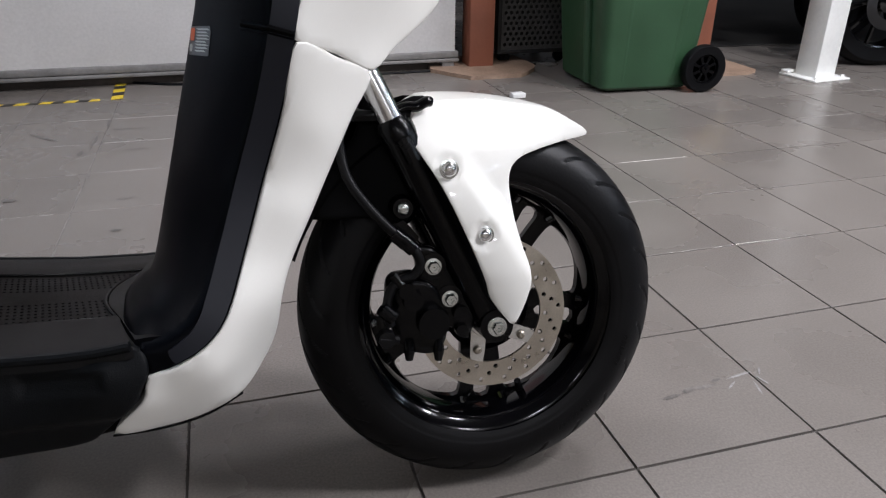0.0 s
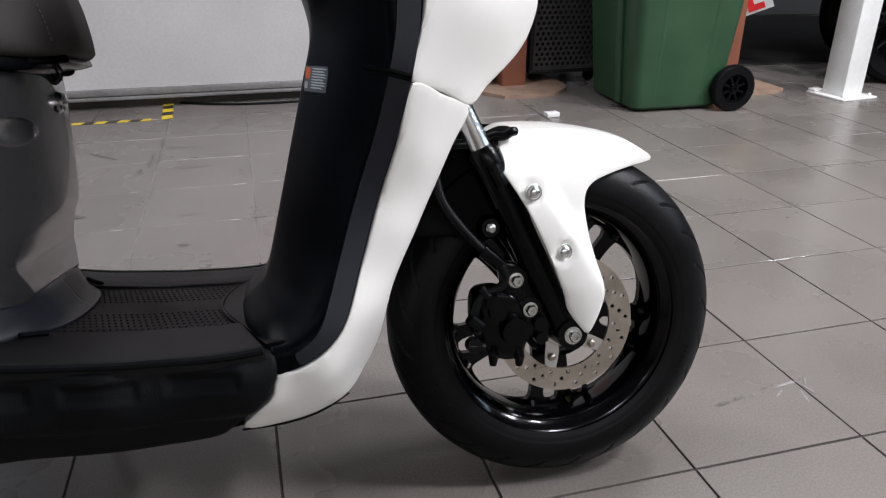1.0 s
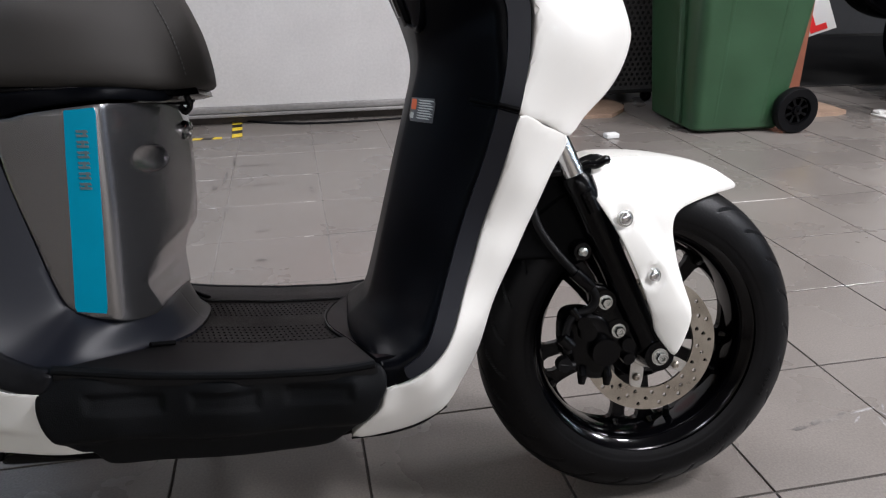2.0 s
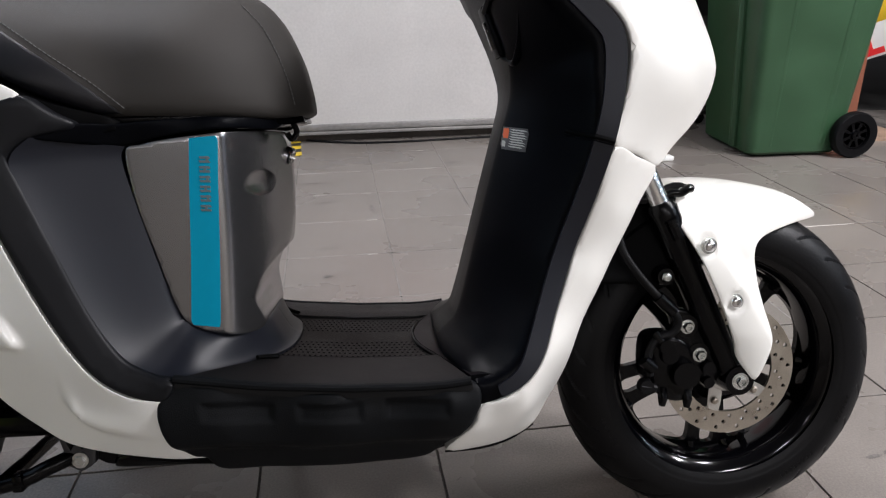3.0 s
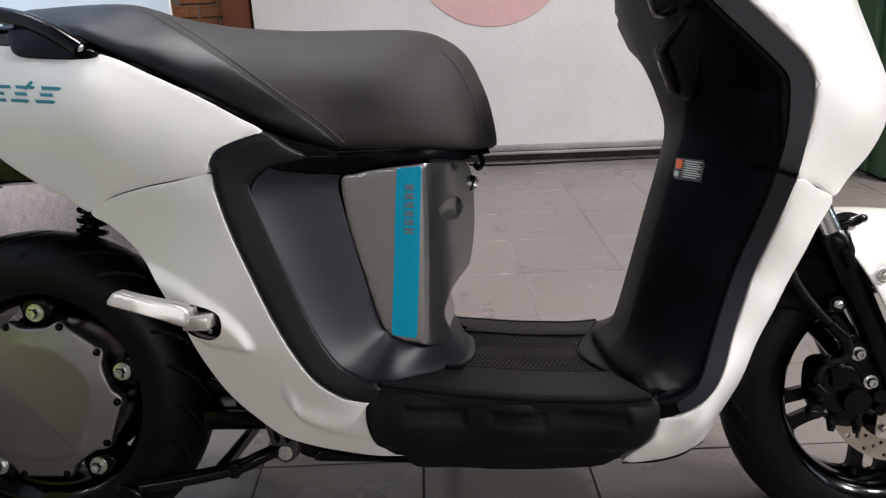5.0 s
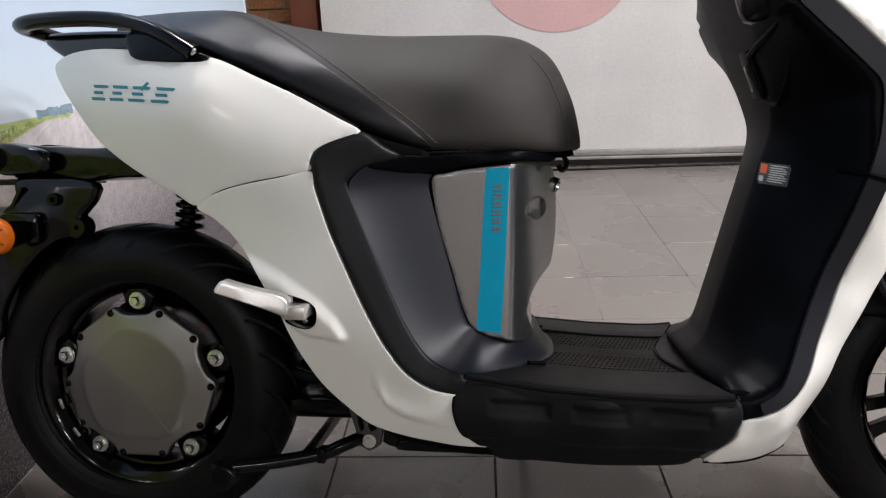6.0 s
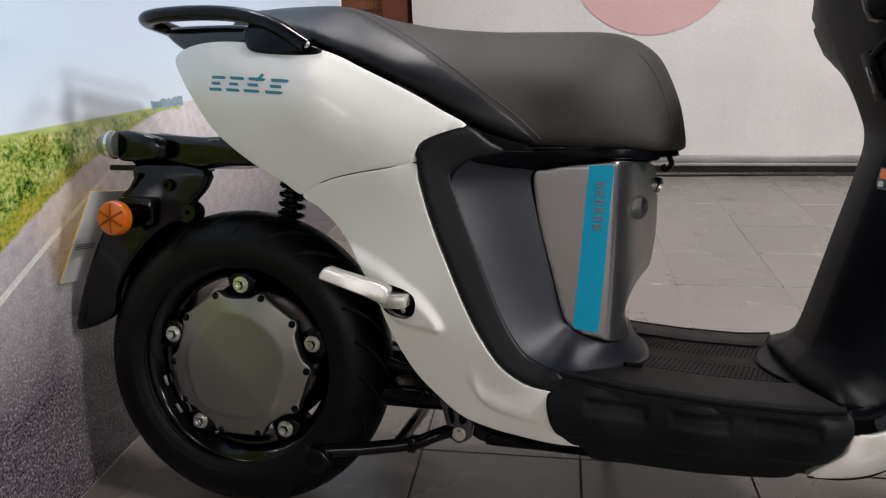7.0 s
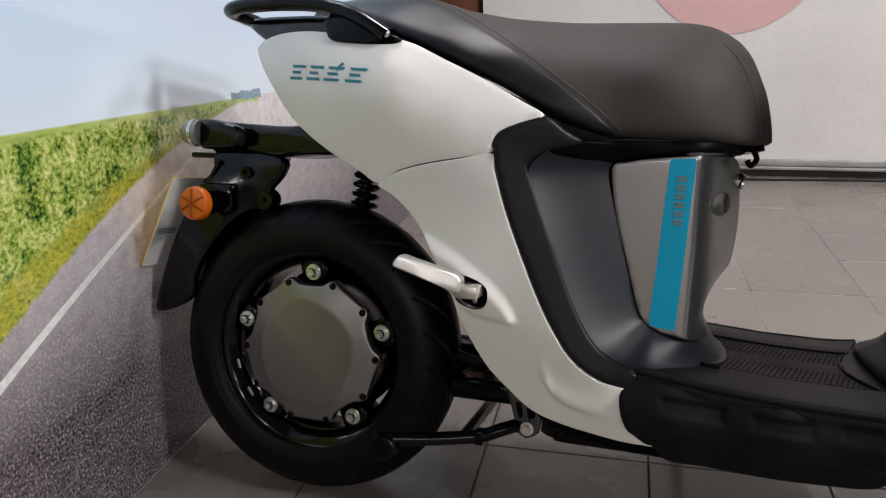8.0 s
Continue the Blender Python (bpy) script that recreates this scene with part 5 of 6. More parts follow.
POCKET = even(spline([(0.305, 0.4325), (0.327, 0.4285), (0.3435, 0.420), (0.3495, 0.4085), (0.347, 0.394), (0.339, 0.3868), (0.326, 0.3865), (0.306, 0.395), (0.299, 0.412)], 5, True), 0.004)
side = pair("lower_side_panel", panel(LOWER, step=0.0042, r=0.0012, thick=0.012, surf=lsurf, relief=lower_relief, holes=[POCKET]), WHITE, "pearl white lower side panel")
TAIL = [(-0.080, -0.118, 0.766), (-0.036, -0.150, 0.777), (0.043, -0.178, 0.779), (0.140, -0.193, 0.767), (0.207, -0.198, 0.759), (0.270, -0.200, 0.731), (0.329, -0.205, 0.703), (0.379, -0.211, 0.676), (0.416, -0.217, 0.655), (0.389, -0.221, 0.647), (0.355, -0.224, 0.632), (0.346, -0.224, 0.614), (0.346, -0.223, 0.6045), (0.302, -0.219, 0.5965), (0.249, -0.209, 0.5875), (0.200, -0.195, 0.5745), (0.163, -0.178, 0.5545), (0.127, -0.168, 0.572), (0.067, -0.158, 0.603), (0.005, -0.146, 0.646), (-0.041, -0.130, 0.695), (-0.074, -0.118, 0.740)]
tsurf = surface(TAIL + [(0.16, -0.222, 0.70), (0.004, -0.172, 0.725), (0.10, -0.208, 0.70), (0.25, -0.222, 0.66), (0.12, -0.195, 0.635), (0.30, -0.224, 0.64), (0.20, -0.221, 0.72), (0.06, -0.185, 0.67)])
tail_panel = pair("tail_panel", panel(TAIL, step=0.008, r=0.0012, thick=0.004, surf=tsurf), WHITE, "pearl white tail side panel")


def badge(strokes, width):
    """Letter-like strokes laid on the tail as flat teal bars."""
    out = []
    for a, b in strokes:
        a, b = np.array(a), np.array(b)
        d = (b - a) / np.linalg.norm(b - a)
        n = np.array([-d[1], d[0]]) * width / 2
        out.append(laid([a + n, b + n, b - n, a - n], tsurf, 0.0014, 0.0012, 0.006))
    return join(*out)


def slot(u, v):
    return 0.009 + 0.147 * u + 0.010 * v, 0.709 - 0.012 * u + 0.019 * v


bars = []
for u0, u1 in ((0.0, 0.20), (0.25, 0.44), (0.49, 0.70), (0.76, 0.97)):
    for v in (0.06, 0.94):
        bars.append((slot(u0, v), slot(u1, v)))
    bars.append((slot(u0 + 0.02, 0.5), slot(u1 - 0.05, 0.5)))
bars.append((slot(0.60, 0.80), slot(0.64, 1.35)))
for bar in bars:
    part("badge_bar", badge([bar], 0.0042), TEAL_DARK, tail_panel, "teal brand badge bar")

BAND = [(0.416, -0.218, 0.655), (0.389, -0.223, 0.647), (0.357, -0.226, 0.632), (0.348, -0.227, 0.614), (0.354, -0.227, 0.580), (0.371, -0.227, 0.526), (0.396, -0.227, 0.465), (0.420, -0.227, 0.411), (0.445, -0.227, 0.365), (0.473, -0.227, 0.328), (0.508, -0.227, 0.306), (0.545, -0.226, 0.298), (0.557, -0.226, 0.323), (0.533, -0.222, 0.330), (0.499, -0.219, 0.352), (0.467, -0.217, 0.405), (0.433, -0.217, 0.489), (0.400, -0.217, 0.573), (0.398, -0.217, 0.590), (0.42, -0.212, 0.608), (0.466, -0.196, 0.620), (0.442, -0.208, 0.637)]
pair("side_band", panel(BAND, step=0.008, r=0.006, thick=0.02), BANDBLACK, "satin black edging band of the seat base")
PANEL_OUT = spline([(0.419, -0.210, 0.609), (0.397, -0.216, 0.576), (0.430, -0.216, 0.489), (0.464, -0.216, 0.404), (0.496, -0.217, 0.350), (0.530, -0.219, 0.3275), (0.560, -0.221, 0.3225), (0.592, -0.186, 0.3205), (0.624, -0.150, 0.3190), (0.652, -0.116, 0.3165), (0.672, -0.076, 0.3150), (0.679, -0.038, 0.3145), (0.681, 0.0, 0.3145)], 6)
PANEL_IN = spline([(0.503, -0.154, 0.596), (0.498, -0.154, 0.580), (0.510, -0.155, 0.528), (0.529, -0.155, 0.458), (0.549, -0.155, 0.391), (0.563, -0.154, 0.374), (0.581, -0.151, 0.364), (0.608, -0.144, 0.357), (0.628, -0.122, 0.355), (0.640, -0.092, 0.354), (0.645, -0.058, 0.356), (0.646, -0.026, 0.357), (0.646, 0.0, 0.357)], 6)


def seat_base_loft():
    """Concave sweep from the edging band to the battery, with a soft shoulder where it spreads over the footboard."""
    vs, fs, n, m = [], [], len(PANEL_OUT), 12
    for depth in (0.0, 0.004):
        for i in range(n):
            a, b = np.array(PANEL_OUT[i]), np.array(PANEL_IN[i])
            k = min(max((i - 24.3) / 10.8, 0), 1)
            gap = b - a
            b1 = b - gap * 0.33 * (1 - k) - k * np.array((gap[0] * 0.20, gap[1] * 0.30, gap[2] * 0.05))
            a1 = a + gap * 0.33 * (1 - k) + k * np.array((gap[0] * 0.45, gap[1] * 0.45, gap[2] * 0.06))
            a1 = a1 + (1 - k) * np.array((0, 0.007, 0))
            for q in range(m + 1):
                u = q / m
                p = a * (1 - u) ** 3 + 3 * a1 * u * (1 - u) ** 2 + 3 * b1 * u * u * (1 - u) + b * u**3
                vs.append((p[0], p[1] + depth * (1 - 0.5 * k), p[2] - depth * k))
    top = n * (m + 1)
    for s0 in (0, top):
        for i in range(n - 1):
            for q in range(m):
                c = s0 + i * (m + 1) + q
                fs.append((c, c + 1, c + m + 2, c + m + 1))
    rim = [i * (m + 1) for i in range(n)] + [(n - 1) * (m + 1) + q for q in range(1, m + 1)] + [i * (m + 1) + m for i in range(n - 2, -1, -1)] + [q for q in range(m - 1, 0, -1)]
    for p, q in zip(rim, rim[1:] + rim[:1]):
        fs.append((p, q, q + top, p + top))
    return vs, fs


for sy in (-1, 1):
    part("collar_slot", tube([(0.640, sy * 0.140, 0.3225), (0.652, sy * 0.128, 0.3195), (0.664, sy * 0.120, 0.3170)], 0.0032, 8), DEEPBLACK, scooter)

UNDER = [(0.500, -0.156, 0.597), (0.546, -0.156, 0.607), (0.622, -0.149, 0.615), (0.672, -0.086, 0.613), (0.672, -0.086, 0.626), (0.583, -0.152, 0.629), (0.499, -0.172, 0.623), (0.466, -0.193, 0.623), (0.417, -0.211, 0.610), (0.45, -0.19, 0.602)]
pair("seat_base_panel", seat_base_loft(), BLUE_BLACK, "satin black concave panel under the seat, tinted for a blue sheen", 50)
pair("seat_base_ledge", panel(UNDER, step=0.007, r=0.003, thick=0.004), BLACK, "black ledge under the seat", 50)
# Added dark filler; stops light from passing between the side panels.
CORE = [(-0.02, -0.11, 0.75), (0.20, -0.16, 0.735), (0.36, -0.17, 0.66), (0.52, -0.13, 0.615), (0.62, -0.1, 0.60), (0.58, -0.1, 0.40), (0.62, -0.14, 0.33), (0.60, -0.15, 0.24), (0.50, -0.15, 0.235), (0.40, -0.14, 0.28), (0.33, -0.14, 0.36), (0.28, -0.14, 0.46), (0.20, -0.13, 0.55), (0.06, -0.12, 0.62)]
part("body_core", panel(CORE, step=0.03, r=0.02, solid=True), DEEPBLACK, scooter)
BELLY = [(0.40, -0.12, 0.225), (0.44, -0.12, 0.19), (0.56, -0.14, 0.178), (0.70, -0.17, 0.188), (0.88, -0.17, 0.195), (0.98, -0.13, 0.215), (0.90, -0.16, 0.26), (0.60, -0.17, 0.27), (0.45, -0.15, 0.26)]
part("belly_tray", panel(BELLY, step=0.02, r=0.012, solid=True), DEEPBLACK, scooter, "black under tray")
part("belly_fin", panel([(0.436, -0.105, 0.168), (0.452, -0.11, 0.188), (0.50, -0.12, 0.188), (0.585, -0.15, 0.186), (0.55, -0.13, 0.176)], step=0.012, r=0.004, thick=0.02), PARTBLACK, scooter)

# --- seat ---
SEAT = [(0.0, -0.05, 0.850), (0.06, -0.055, 0.855), (0.12, -0.06, 0.856), (0.175, -0.065, 0.854), (0.21, -0.072, 0.846), (0.262, -0.075, 0.829), (0.338, -0.07, 0.815), (0.429, -0.065, 0.808), (0.533, -0.06, 0.807), (0.608, -0.06, 0.803), (0.648, -0.055, 0.789), (0.677, -0.05, 0.765), (0.699, -0.05, 0.722), (0.711, -0.05, 0.686), (0.719, -0.045, 0.640), (0.710, -0.06, 0.630), (0.672, -0.11, 0.627), (0.584, -0.162, 0.628), (0.511, -0.172, 0.630), (0.480, -0.178, 0.632), (0.453, -0.187, 0.643), (0.414, -0.198, 0.659), (0.378, -0.198, 0.680), (0.328, -0.195, 0.707), (0.268, -0.190, 0.736), (0.203, -0.180, 0.765), (0.148, -0.165, 0.790), (0.10, -0.145, 0.80), (0.05, -0.125, 0.806), (0.0, -0.10, 0.812)]
qsurf = surface(SEAT + [(0.45, -0.162, 0.73), (0.55, -0.158, 0.72), (0.63, -0.135, 0.70), (0.35, -0.165, 0.755), (0.26, -0.155, 0.785), (0.50, -0.170, 0.67)])
seat = part("seat", panel(SEAT, step=0.008, r=0.022, solid=True, surf=qsurf), SEATTOP, scooter, "charcoal vinyl seat with black stitched sides", 60)
STITCH = [(0.225, 0.832), (0.296, 0.790), (0.367, 0.743), (0.434, 0.695), (0.475, 0.664), (0.508, 0.634)]
stripe_out = [(0.003, 0.8475), (0.06, 0.8525), (0.12, 0.8535), (0.175, 0.8505), (0.203, 0.843)] + STITCH + [(0.480, 0.6325), (0.453, 0.6435), (0.414, 0.6595), (0.378, 0.6805), (0.328, 0.7075), (0.268, 0.7365), (0.203, 0.7655), (0.148, 0.7905), (0.102, 0.8005), (0.05, 0.8065), (0.003, 0.8125)]


def over_seat(outline, lift, step=0.008, rim=0.004):
    full = spline([(q[0], q[-1]) for q in SEAT], 6, True)
    v, f, d = sheet(outline, step, rim)
    y = qsurf(v) + rounded(to_edge(v, even(full, 0.008)) * inside(v, full), 0.022) - lift + rounded(d, rim) * 0.5
    n = len(v)
    return [(a, b, c) for (a, c), b in zip(v, y)] + [(a, b + 0.006, c) for (a, c), b in zip(v, y)], [tuple(t) for t in f] + [tuple(i + n for i in t[::-1]) for t in f] + [(b, a, a + n, b + n) for a, b in border(f)]


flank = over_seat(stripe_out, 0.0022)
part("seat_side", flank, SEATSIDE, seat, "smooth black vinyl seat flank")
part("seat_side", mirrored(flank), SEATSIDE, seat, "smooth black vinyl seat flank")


def stitches(line, off):
    path = spline(line, 12)
    seg = np.r_[0, np.cumsum(np.linalg.norm(np.diff(path, axis=0), axis=1))]
    full = even(spline([(q[0], q[-1]) for q in SEAT], 6, True), 0.008)
    out = []
    for s in np.arange(0.004, seg[-1] - 0.004, 0.0062):
        q = np.array([[np.interp(s + k, seg, path[:, 0]), np.interp(s + k, seg, path[:, 1])] for k in (0, 0.0040)])
        y = qsurf(q) + rounded(to_edge(q, full), 0.022) - off
        out.append(tube([(q[0, 0], y[0], q[0, 1]), (q[1, 0], y[1], q[1, 1])], 0.0007, 5))
    return join(*out)


part("stitching", stitches([(x + 0.006, z + 0.004) for x, z in STITCH], 0.0012), THREAD, seat, "grey seat thread")
part("stitching", stitches([(0.637, 0.772), (0.662, 0.745), (0.680, 0.71), (0.692, 0.675), (0.699, 0.642)], 0.0012), THREAD, seat, "grey seat thread")
part("seat_filler", panel([(0.385, -0.196, 0.668), (0.44, -0.190, 0.646), (0.50, -0.172, 0.628), (0.49, -0.172, 0.612), (0.44, -0.190, 0.622), (0.40, -0.196, 0.645)], step=0.012, r=0.002, solid=True), DEEPBLACK, seat)
part("seat_pan", panel([(0.46, -0.165, 0.630), (0.60, -0.145, 0.632), (0.70, -0.06, 0.632), (0.70, -0.06, 0.620), (0.60, -0.14, 0.618), (0.47, -0.16, 0.620)], step=0.015, r=0.004, solid=True), PARTBLACK, seat)
part("seat_hook", tube(spline([(0.69, -0.055, 0.625), (0.697, -0.055, 0.610), (0.690, -0.055, 0.60), (0.684, -0.055, 0.608)], 5), 0.004, 8), PARTBLACK, seat, "bag hook under the seat nose")

# --- grab rail ---
RAILTOP = [(-0.139, -0.07, 0.826), (-0.14, -0.10, 0.828), (-0.11, -0.128, 0.829), (-0.05, -0.145, 0.8285), (0.01, -0.158, 0.825), (0.06, -0.170, 0.818), (0.105, -0.182, 0.806), (0.140, -0.192, 0.790), (0.182, -0.2, 0.765)]
BRACKET = [(0.090, -0.178, 0.809), (0.070, -0.180, 0.795), (0.078, -0.190, 0.774), (0.090, -0.198, 0.762), (0.122, -0.202, 0.7565), (0.185, -0.205, 0.753), (0.204, -0.204, 0.760), (0.186, -0.203, 0.768), (0.158, -0.198, 0.783), (0.130, -0.190, 0.802), (0.105, -0.182, 0.814)]


def rail_half(step):
    return join(tube(spline([(-0.139, 0.0, 0.824)] + RAILTOP, 6), 0.0112, 14, 1.35), panel(BRACKET, step=step, r=0.004, thick=0.022))


rail = part("grab_rail", rail_half(0.007), PARTBLACK, scooter, "gloss black grab rail", 50)
part("grab_rail_side", mirrored(rail_half(0.012)), PARTBLACK, rail, "", 50)
part("rail_underside", panel([(-0.12, -0.09, 0.815), (-0.02, -0.11, 0.818), (0.07, -0.12, 0.81), (0.10, -0.12, 0.78), (0.0, -0.11, 0.778), (-0.06, -0.1, 0.772)], step=0.015, r=0.008, solid=True), GLOSSBLACK, rail)
part("rail_bolt", domebolt(0.181, -0.205, 0.768, 0.006, 0.005), ZINC, rail)
part("tail_cap", panel([(-0.075, -0.10, 0.770), (0.02, -0.14, 0.785), (0.10, -0.15, 0.775), (0.10, -0.15, 0.755), (0.0, -0.13, 0.75), (-0.07, -0.10, 0.75)], step=0.02, r=0.01, solid=True), WHITE, scooter)

# --- rear lights, mudguard, plate ---
arm = part("tail_arm", panel([(-0.215, -0.055, 0.645), (-0.14, -0.06, 0.646), (-0.06, -0.08, 0.642), (0.04, -0.10, 0.64), (0.06, -0.1, 0.60), (-0.01, -0.09, 0.594), (-0.07, -0.07, 0.588), (-0.15, -0.055, 0.592), (-0.215, -0.05, 0.595)], step=0.012, r=0.008, solid=True), RIMBLACK, scooter, "black tail carrier arm")
for sy in (-1, 1):
    ind = part("indicator", panel([(-0.225, -0.075, 0.650), (-0.165, -0.085, 0.645), (-0.13, -0.08, 0.632), (-0.135, -0.08, 0.604), (-0.18, -0.082, 0.600), (-0.228, -0.075, 0.604)], step=0.008, r=0.010, thick=0.03) if sy < 0 else mirrored(panel([(-0.225, -0.075, 0.650), (-0.165, -0.085, 0.645), (-0.13, -0.08, 0.632), (-0.135, -0.08, 0.604), (-0.18, -0.082, 0.600), (-0.228, -0.075, 0.604)], step=0.012, r=0.010, thick=0.03)), RIMBLACK, arm, "black rear indicator with a clear lens")
    lens = tube([(-0.221, sy * 0.072, 0.627), (-0.236, sy * 0.072, 0.627), (-0.250, sy * 0.072, 0.628), (-0.258, sy * 0.072, 0.629), (-0.260, sy * 0.072, 0.629)], [0.023, 0.0235, 0.020, 0.012, 0.002], 20)
    part("lens", lens, LENS, ind, "clear ribbed lens")
    part("lens_ring", tube([(-0.230, sy * 0.072, 0.627), (-0.236, sy * 0.072, 0.627)], [0.0245, 0.0245], 24), CHROME, ind)
part("tail_lamp", join(tube([(-0.222, -0.03, 0.625), (-0.222, 0.03, 0.625)], 0.022, 18)), REDINK, arm, "red tail lamp")
part("lamp_bracket", block(-0.245, -0.12, -0.07, 0.07, 0.583, 0.593, 0.003), RIMBLACK, arm)
GUARD = [(-0.185, -0.075, 0.595), (-0.064, -0.07, 0.588), (-0.06, -0.07, 0.56), (-0.085, -0.07, 0.53), (-0.078, -0.07, 0.505), (-0.095, -0.07, 0.492), (-0.115, -0.075, 0.497), (-0.15, -0.085, 0.475), (-0.19, -0.09, 0.43), (-0.222, -0.09, 0.378), (-0.230, -0.09, 0.335), (-0.262, -0.088, 0.312), (-0.305, -0.085, 0.298), (-0.312, -0.085, 0.312), (-0.275, -0.09, 0.42), (-0.215, -0.09, 0.535), (-0.19, -0.085, 0.56)]
guard = part("rear_mudguard", panel(GUARD, step=0.010, r=0.006, thick=0.010), RIMBLACK, scooter, "black plastic rear mudguard with plate holder")
GUARD_FAR = [(-0.190, -0.075, 0.585), (-0.150, -0.07, 0.575), (-0.165, -0.07, 0.52), (-0.180, -0.07, 0.47), (-0.205, -0.09, 0.42), (-0.235, -0.09, 0.36), (-0.262, -0.088, 0.312), (-0.305, -0.085, 0.298), (-0.312, -0.085, 0.312), (-0.275, -0.09, 0.42), (-0.215, -0.09, 0.535)]
part("rear_mudguard_side", mirrored(panel(GUARD_FAR, step=0.014, r=0.006, thick=0.010)), RIMBLACK, guard)
vs, fs = [], []
spine = spline([(-0.19, 0.0, 0.58), (-0.235, 0.0, 0.50), (-0.275, 0.0, 0.42), (-0.312, 0.0, 0.312)], 6)
for x, _, z in spine:
    for y in (-0.088, -0.05, 0.05, 0.088):
        vs.append((x + 0.012, y, z))
for i in range(len(spine) - 1):
    for k in range(3):
        fs.append((i * 4 + k, i * 4 + k + 1, i * 4 + k + 5, i * 4 + k + 4))
m0 = len(vs)
vs += [(x + 0.006, y, z) for x, y, z in vs]
fs += [tuple(i + m0 for i in f[::-1]) for f in fs] + [(i * 4, (i + 1) * 4, (i + 1) * 4 + m0, i * 4 + m0) for i in range(len(spine) - 1)] + [(i * 4 + 3, (i + 1) * 4 + 3, (i + 1) * 4 + 3 + m0, i * 4 + 3 + m0) for i in range(len(spine) - 1)]
part("mudguard_back", (vs, fs), RIMBLACK, guard)
PL0, PL1, PW = Vector((-0.247, 0, 0.546)), Vector((-0.314, 0, 0.385)), 0.114
d = (PL1 - PL0).normalized()
nrm = Vector((d.z, 0, -d.x))
for name, off, mt, lab in (("plate_backing", 0.0, PLATEBACK, "white back of the number plate"), ("plate_face", 0.0025, PLATEYELLOW, "yellow rear number plate face")):
    quad = [PL0 + Vector((0, -PW, 0)), PL1 + Vector((0, -PW, 0)), PL1 + Vector((0, PW, 0)), PL0 + Vector((0, PW, 0))]
    out = nrm if nrm.x < 0 else -nrm
    a = [tuple(q + out * off) for q in quad] + [tuple(q + out * (off + 0.002)) for q in quad]
    part(name, (a, [(0, 1, 2, 3), (4, 5, 6, 7), (0, 1, 5, 4), (1, 2, 6, 5), (2, 3, 7, 6), (3, 0, 4, 7)]), mt, guard, lab, 0)
part("plate_print", join(*[([tuple(PL0 + d * (0.10 + 0.004 * k) + Vector((-0.0005, 0, 0)) + Vector((0.0012, -0.108 + 0.0 * k, 0))), tuple(PL0 + d * (0.102 + 0.004 * k) + Vector((0.0012, -0.108, 0))), tuple(PL0 + d * (0.102 + 0.004 * k) + Vector((0.0012, -0.06, 0))), tuple(PL0 + d * (0.10 + 0.004 * k) + Vector((0.0012, -0.06, 0)))], [(0, 1, 2, 3)]) for k in range(3)]), GREYMARK, guard)
refl = part("side_reflector", revolve([(0.002, -0.017), (0.020, -0.0165), (0.026, -0.014), (0.0285, -0.010), (0.0285, 0.0), (0.002, 0.0)], -0.173, 0.507, 36, True, -0.150), AMBER, guard, "round amber side reflector")
cells = []
for k in range(6):
    a = radians(60 * k + 30)
    cells.append(tube([(-0.173 + 0.003 * math.cos(a), -0.1675, 0.507 + 0.003 * math.sin(a)), (-0.173 + 0.024 * math.cos(a), -0.1655, 0.507 + 0.024 * math.sin(a))], 0.0018, 6))
part("reflector_cells", join(*cells), AMBER_DARK, refl, "dark ribs of the reflector")
part("reflector_arm", join(tube([(-0.173, -0.150, 0.507), (-0.165, -0.09, 0.51)], [0.024, 0.018], 20), block(-0.21, -0.14, -0.1, -0.07, 0.49, 0.54, 0.008)), RIMBLACK, guard)
part("guard_boss", join(revolve([(0.004, -0.085), (0.014, -0.085), (0.018, -0.06), (0.004, -0.06)], -0.085, 0.515, 20), revolve([(0.004, -0.083), (0.010, -0.083), (0.012, -0.06), (0.004, -0.06)], -0.125, 0.56, 20)), RIMBLACK, guard)

# --- rear wheel with hub motor ---
rear_tyre = part("rear_tyre", moved(tyre_geo(RX, RZ, RR + 0.004, 0.071, 0.086, 24, -1.6), Matrix.Translation((-0.003, -0.022, 0.001))), RUBBER, scooter, "wide black rear tyre", 28)
rear_rim = part("rear_rim", moved(rim_ring(RX, RZ, 0.167, 0.047), Matrix.Translation((-0.002, -0.018, 0.0))), RIMBLACK, scooter, "gloss black rear wheel rim")
part("rim_barrel", revolve([(0.150, -0.040), (0.158, -0.044), (0.158, 0.034), (0.150, 0.030)], RX, RZ, 80), RIMBLACK, rear_rim)
drum = part("motor_drum", revolve([(0.01, -0.060), (0.112, -0.058), (0.120, -0.050), (0.120, 0.05), (0.112, 0.058), (0.01, 0.060)], RX, RZ, 80), PARTBLACK, rear_rim)
for k in range(5):
    a = radians(90 - 72 * k)
    c, s = math.cos(a), math.sin(a)
    lug = [(0.118, -0.020), (0.158, -0.030), (0.158, 0.030), (0.118, 0.020)]
    part("motor_lug", plate([(RX + p * c - q * s, RZ + p * s + q * c) for p, q in lug], -0.062, -0.01, step=0.02, bevel=0.004), PARTBLACK, rear_rim)
    bolt = part("hub_bolt", hexbolt(RX + 0.137 * c, -0.064, RZ + 0.137 * s, 0.0085, 0.013, 1.5), ZINC, rear_rim, "zinc hub nut")
    part("nut_washer", revolve([(0.006, -0.0655), (0.0140, -0.065), (0.0140, -0.061), (0.006, -0.061)], RX + 0.137 * c, RZ + 0.137 * s, 28), ZINC, bolt)
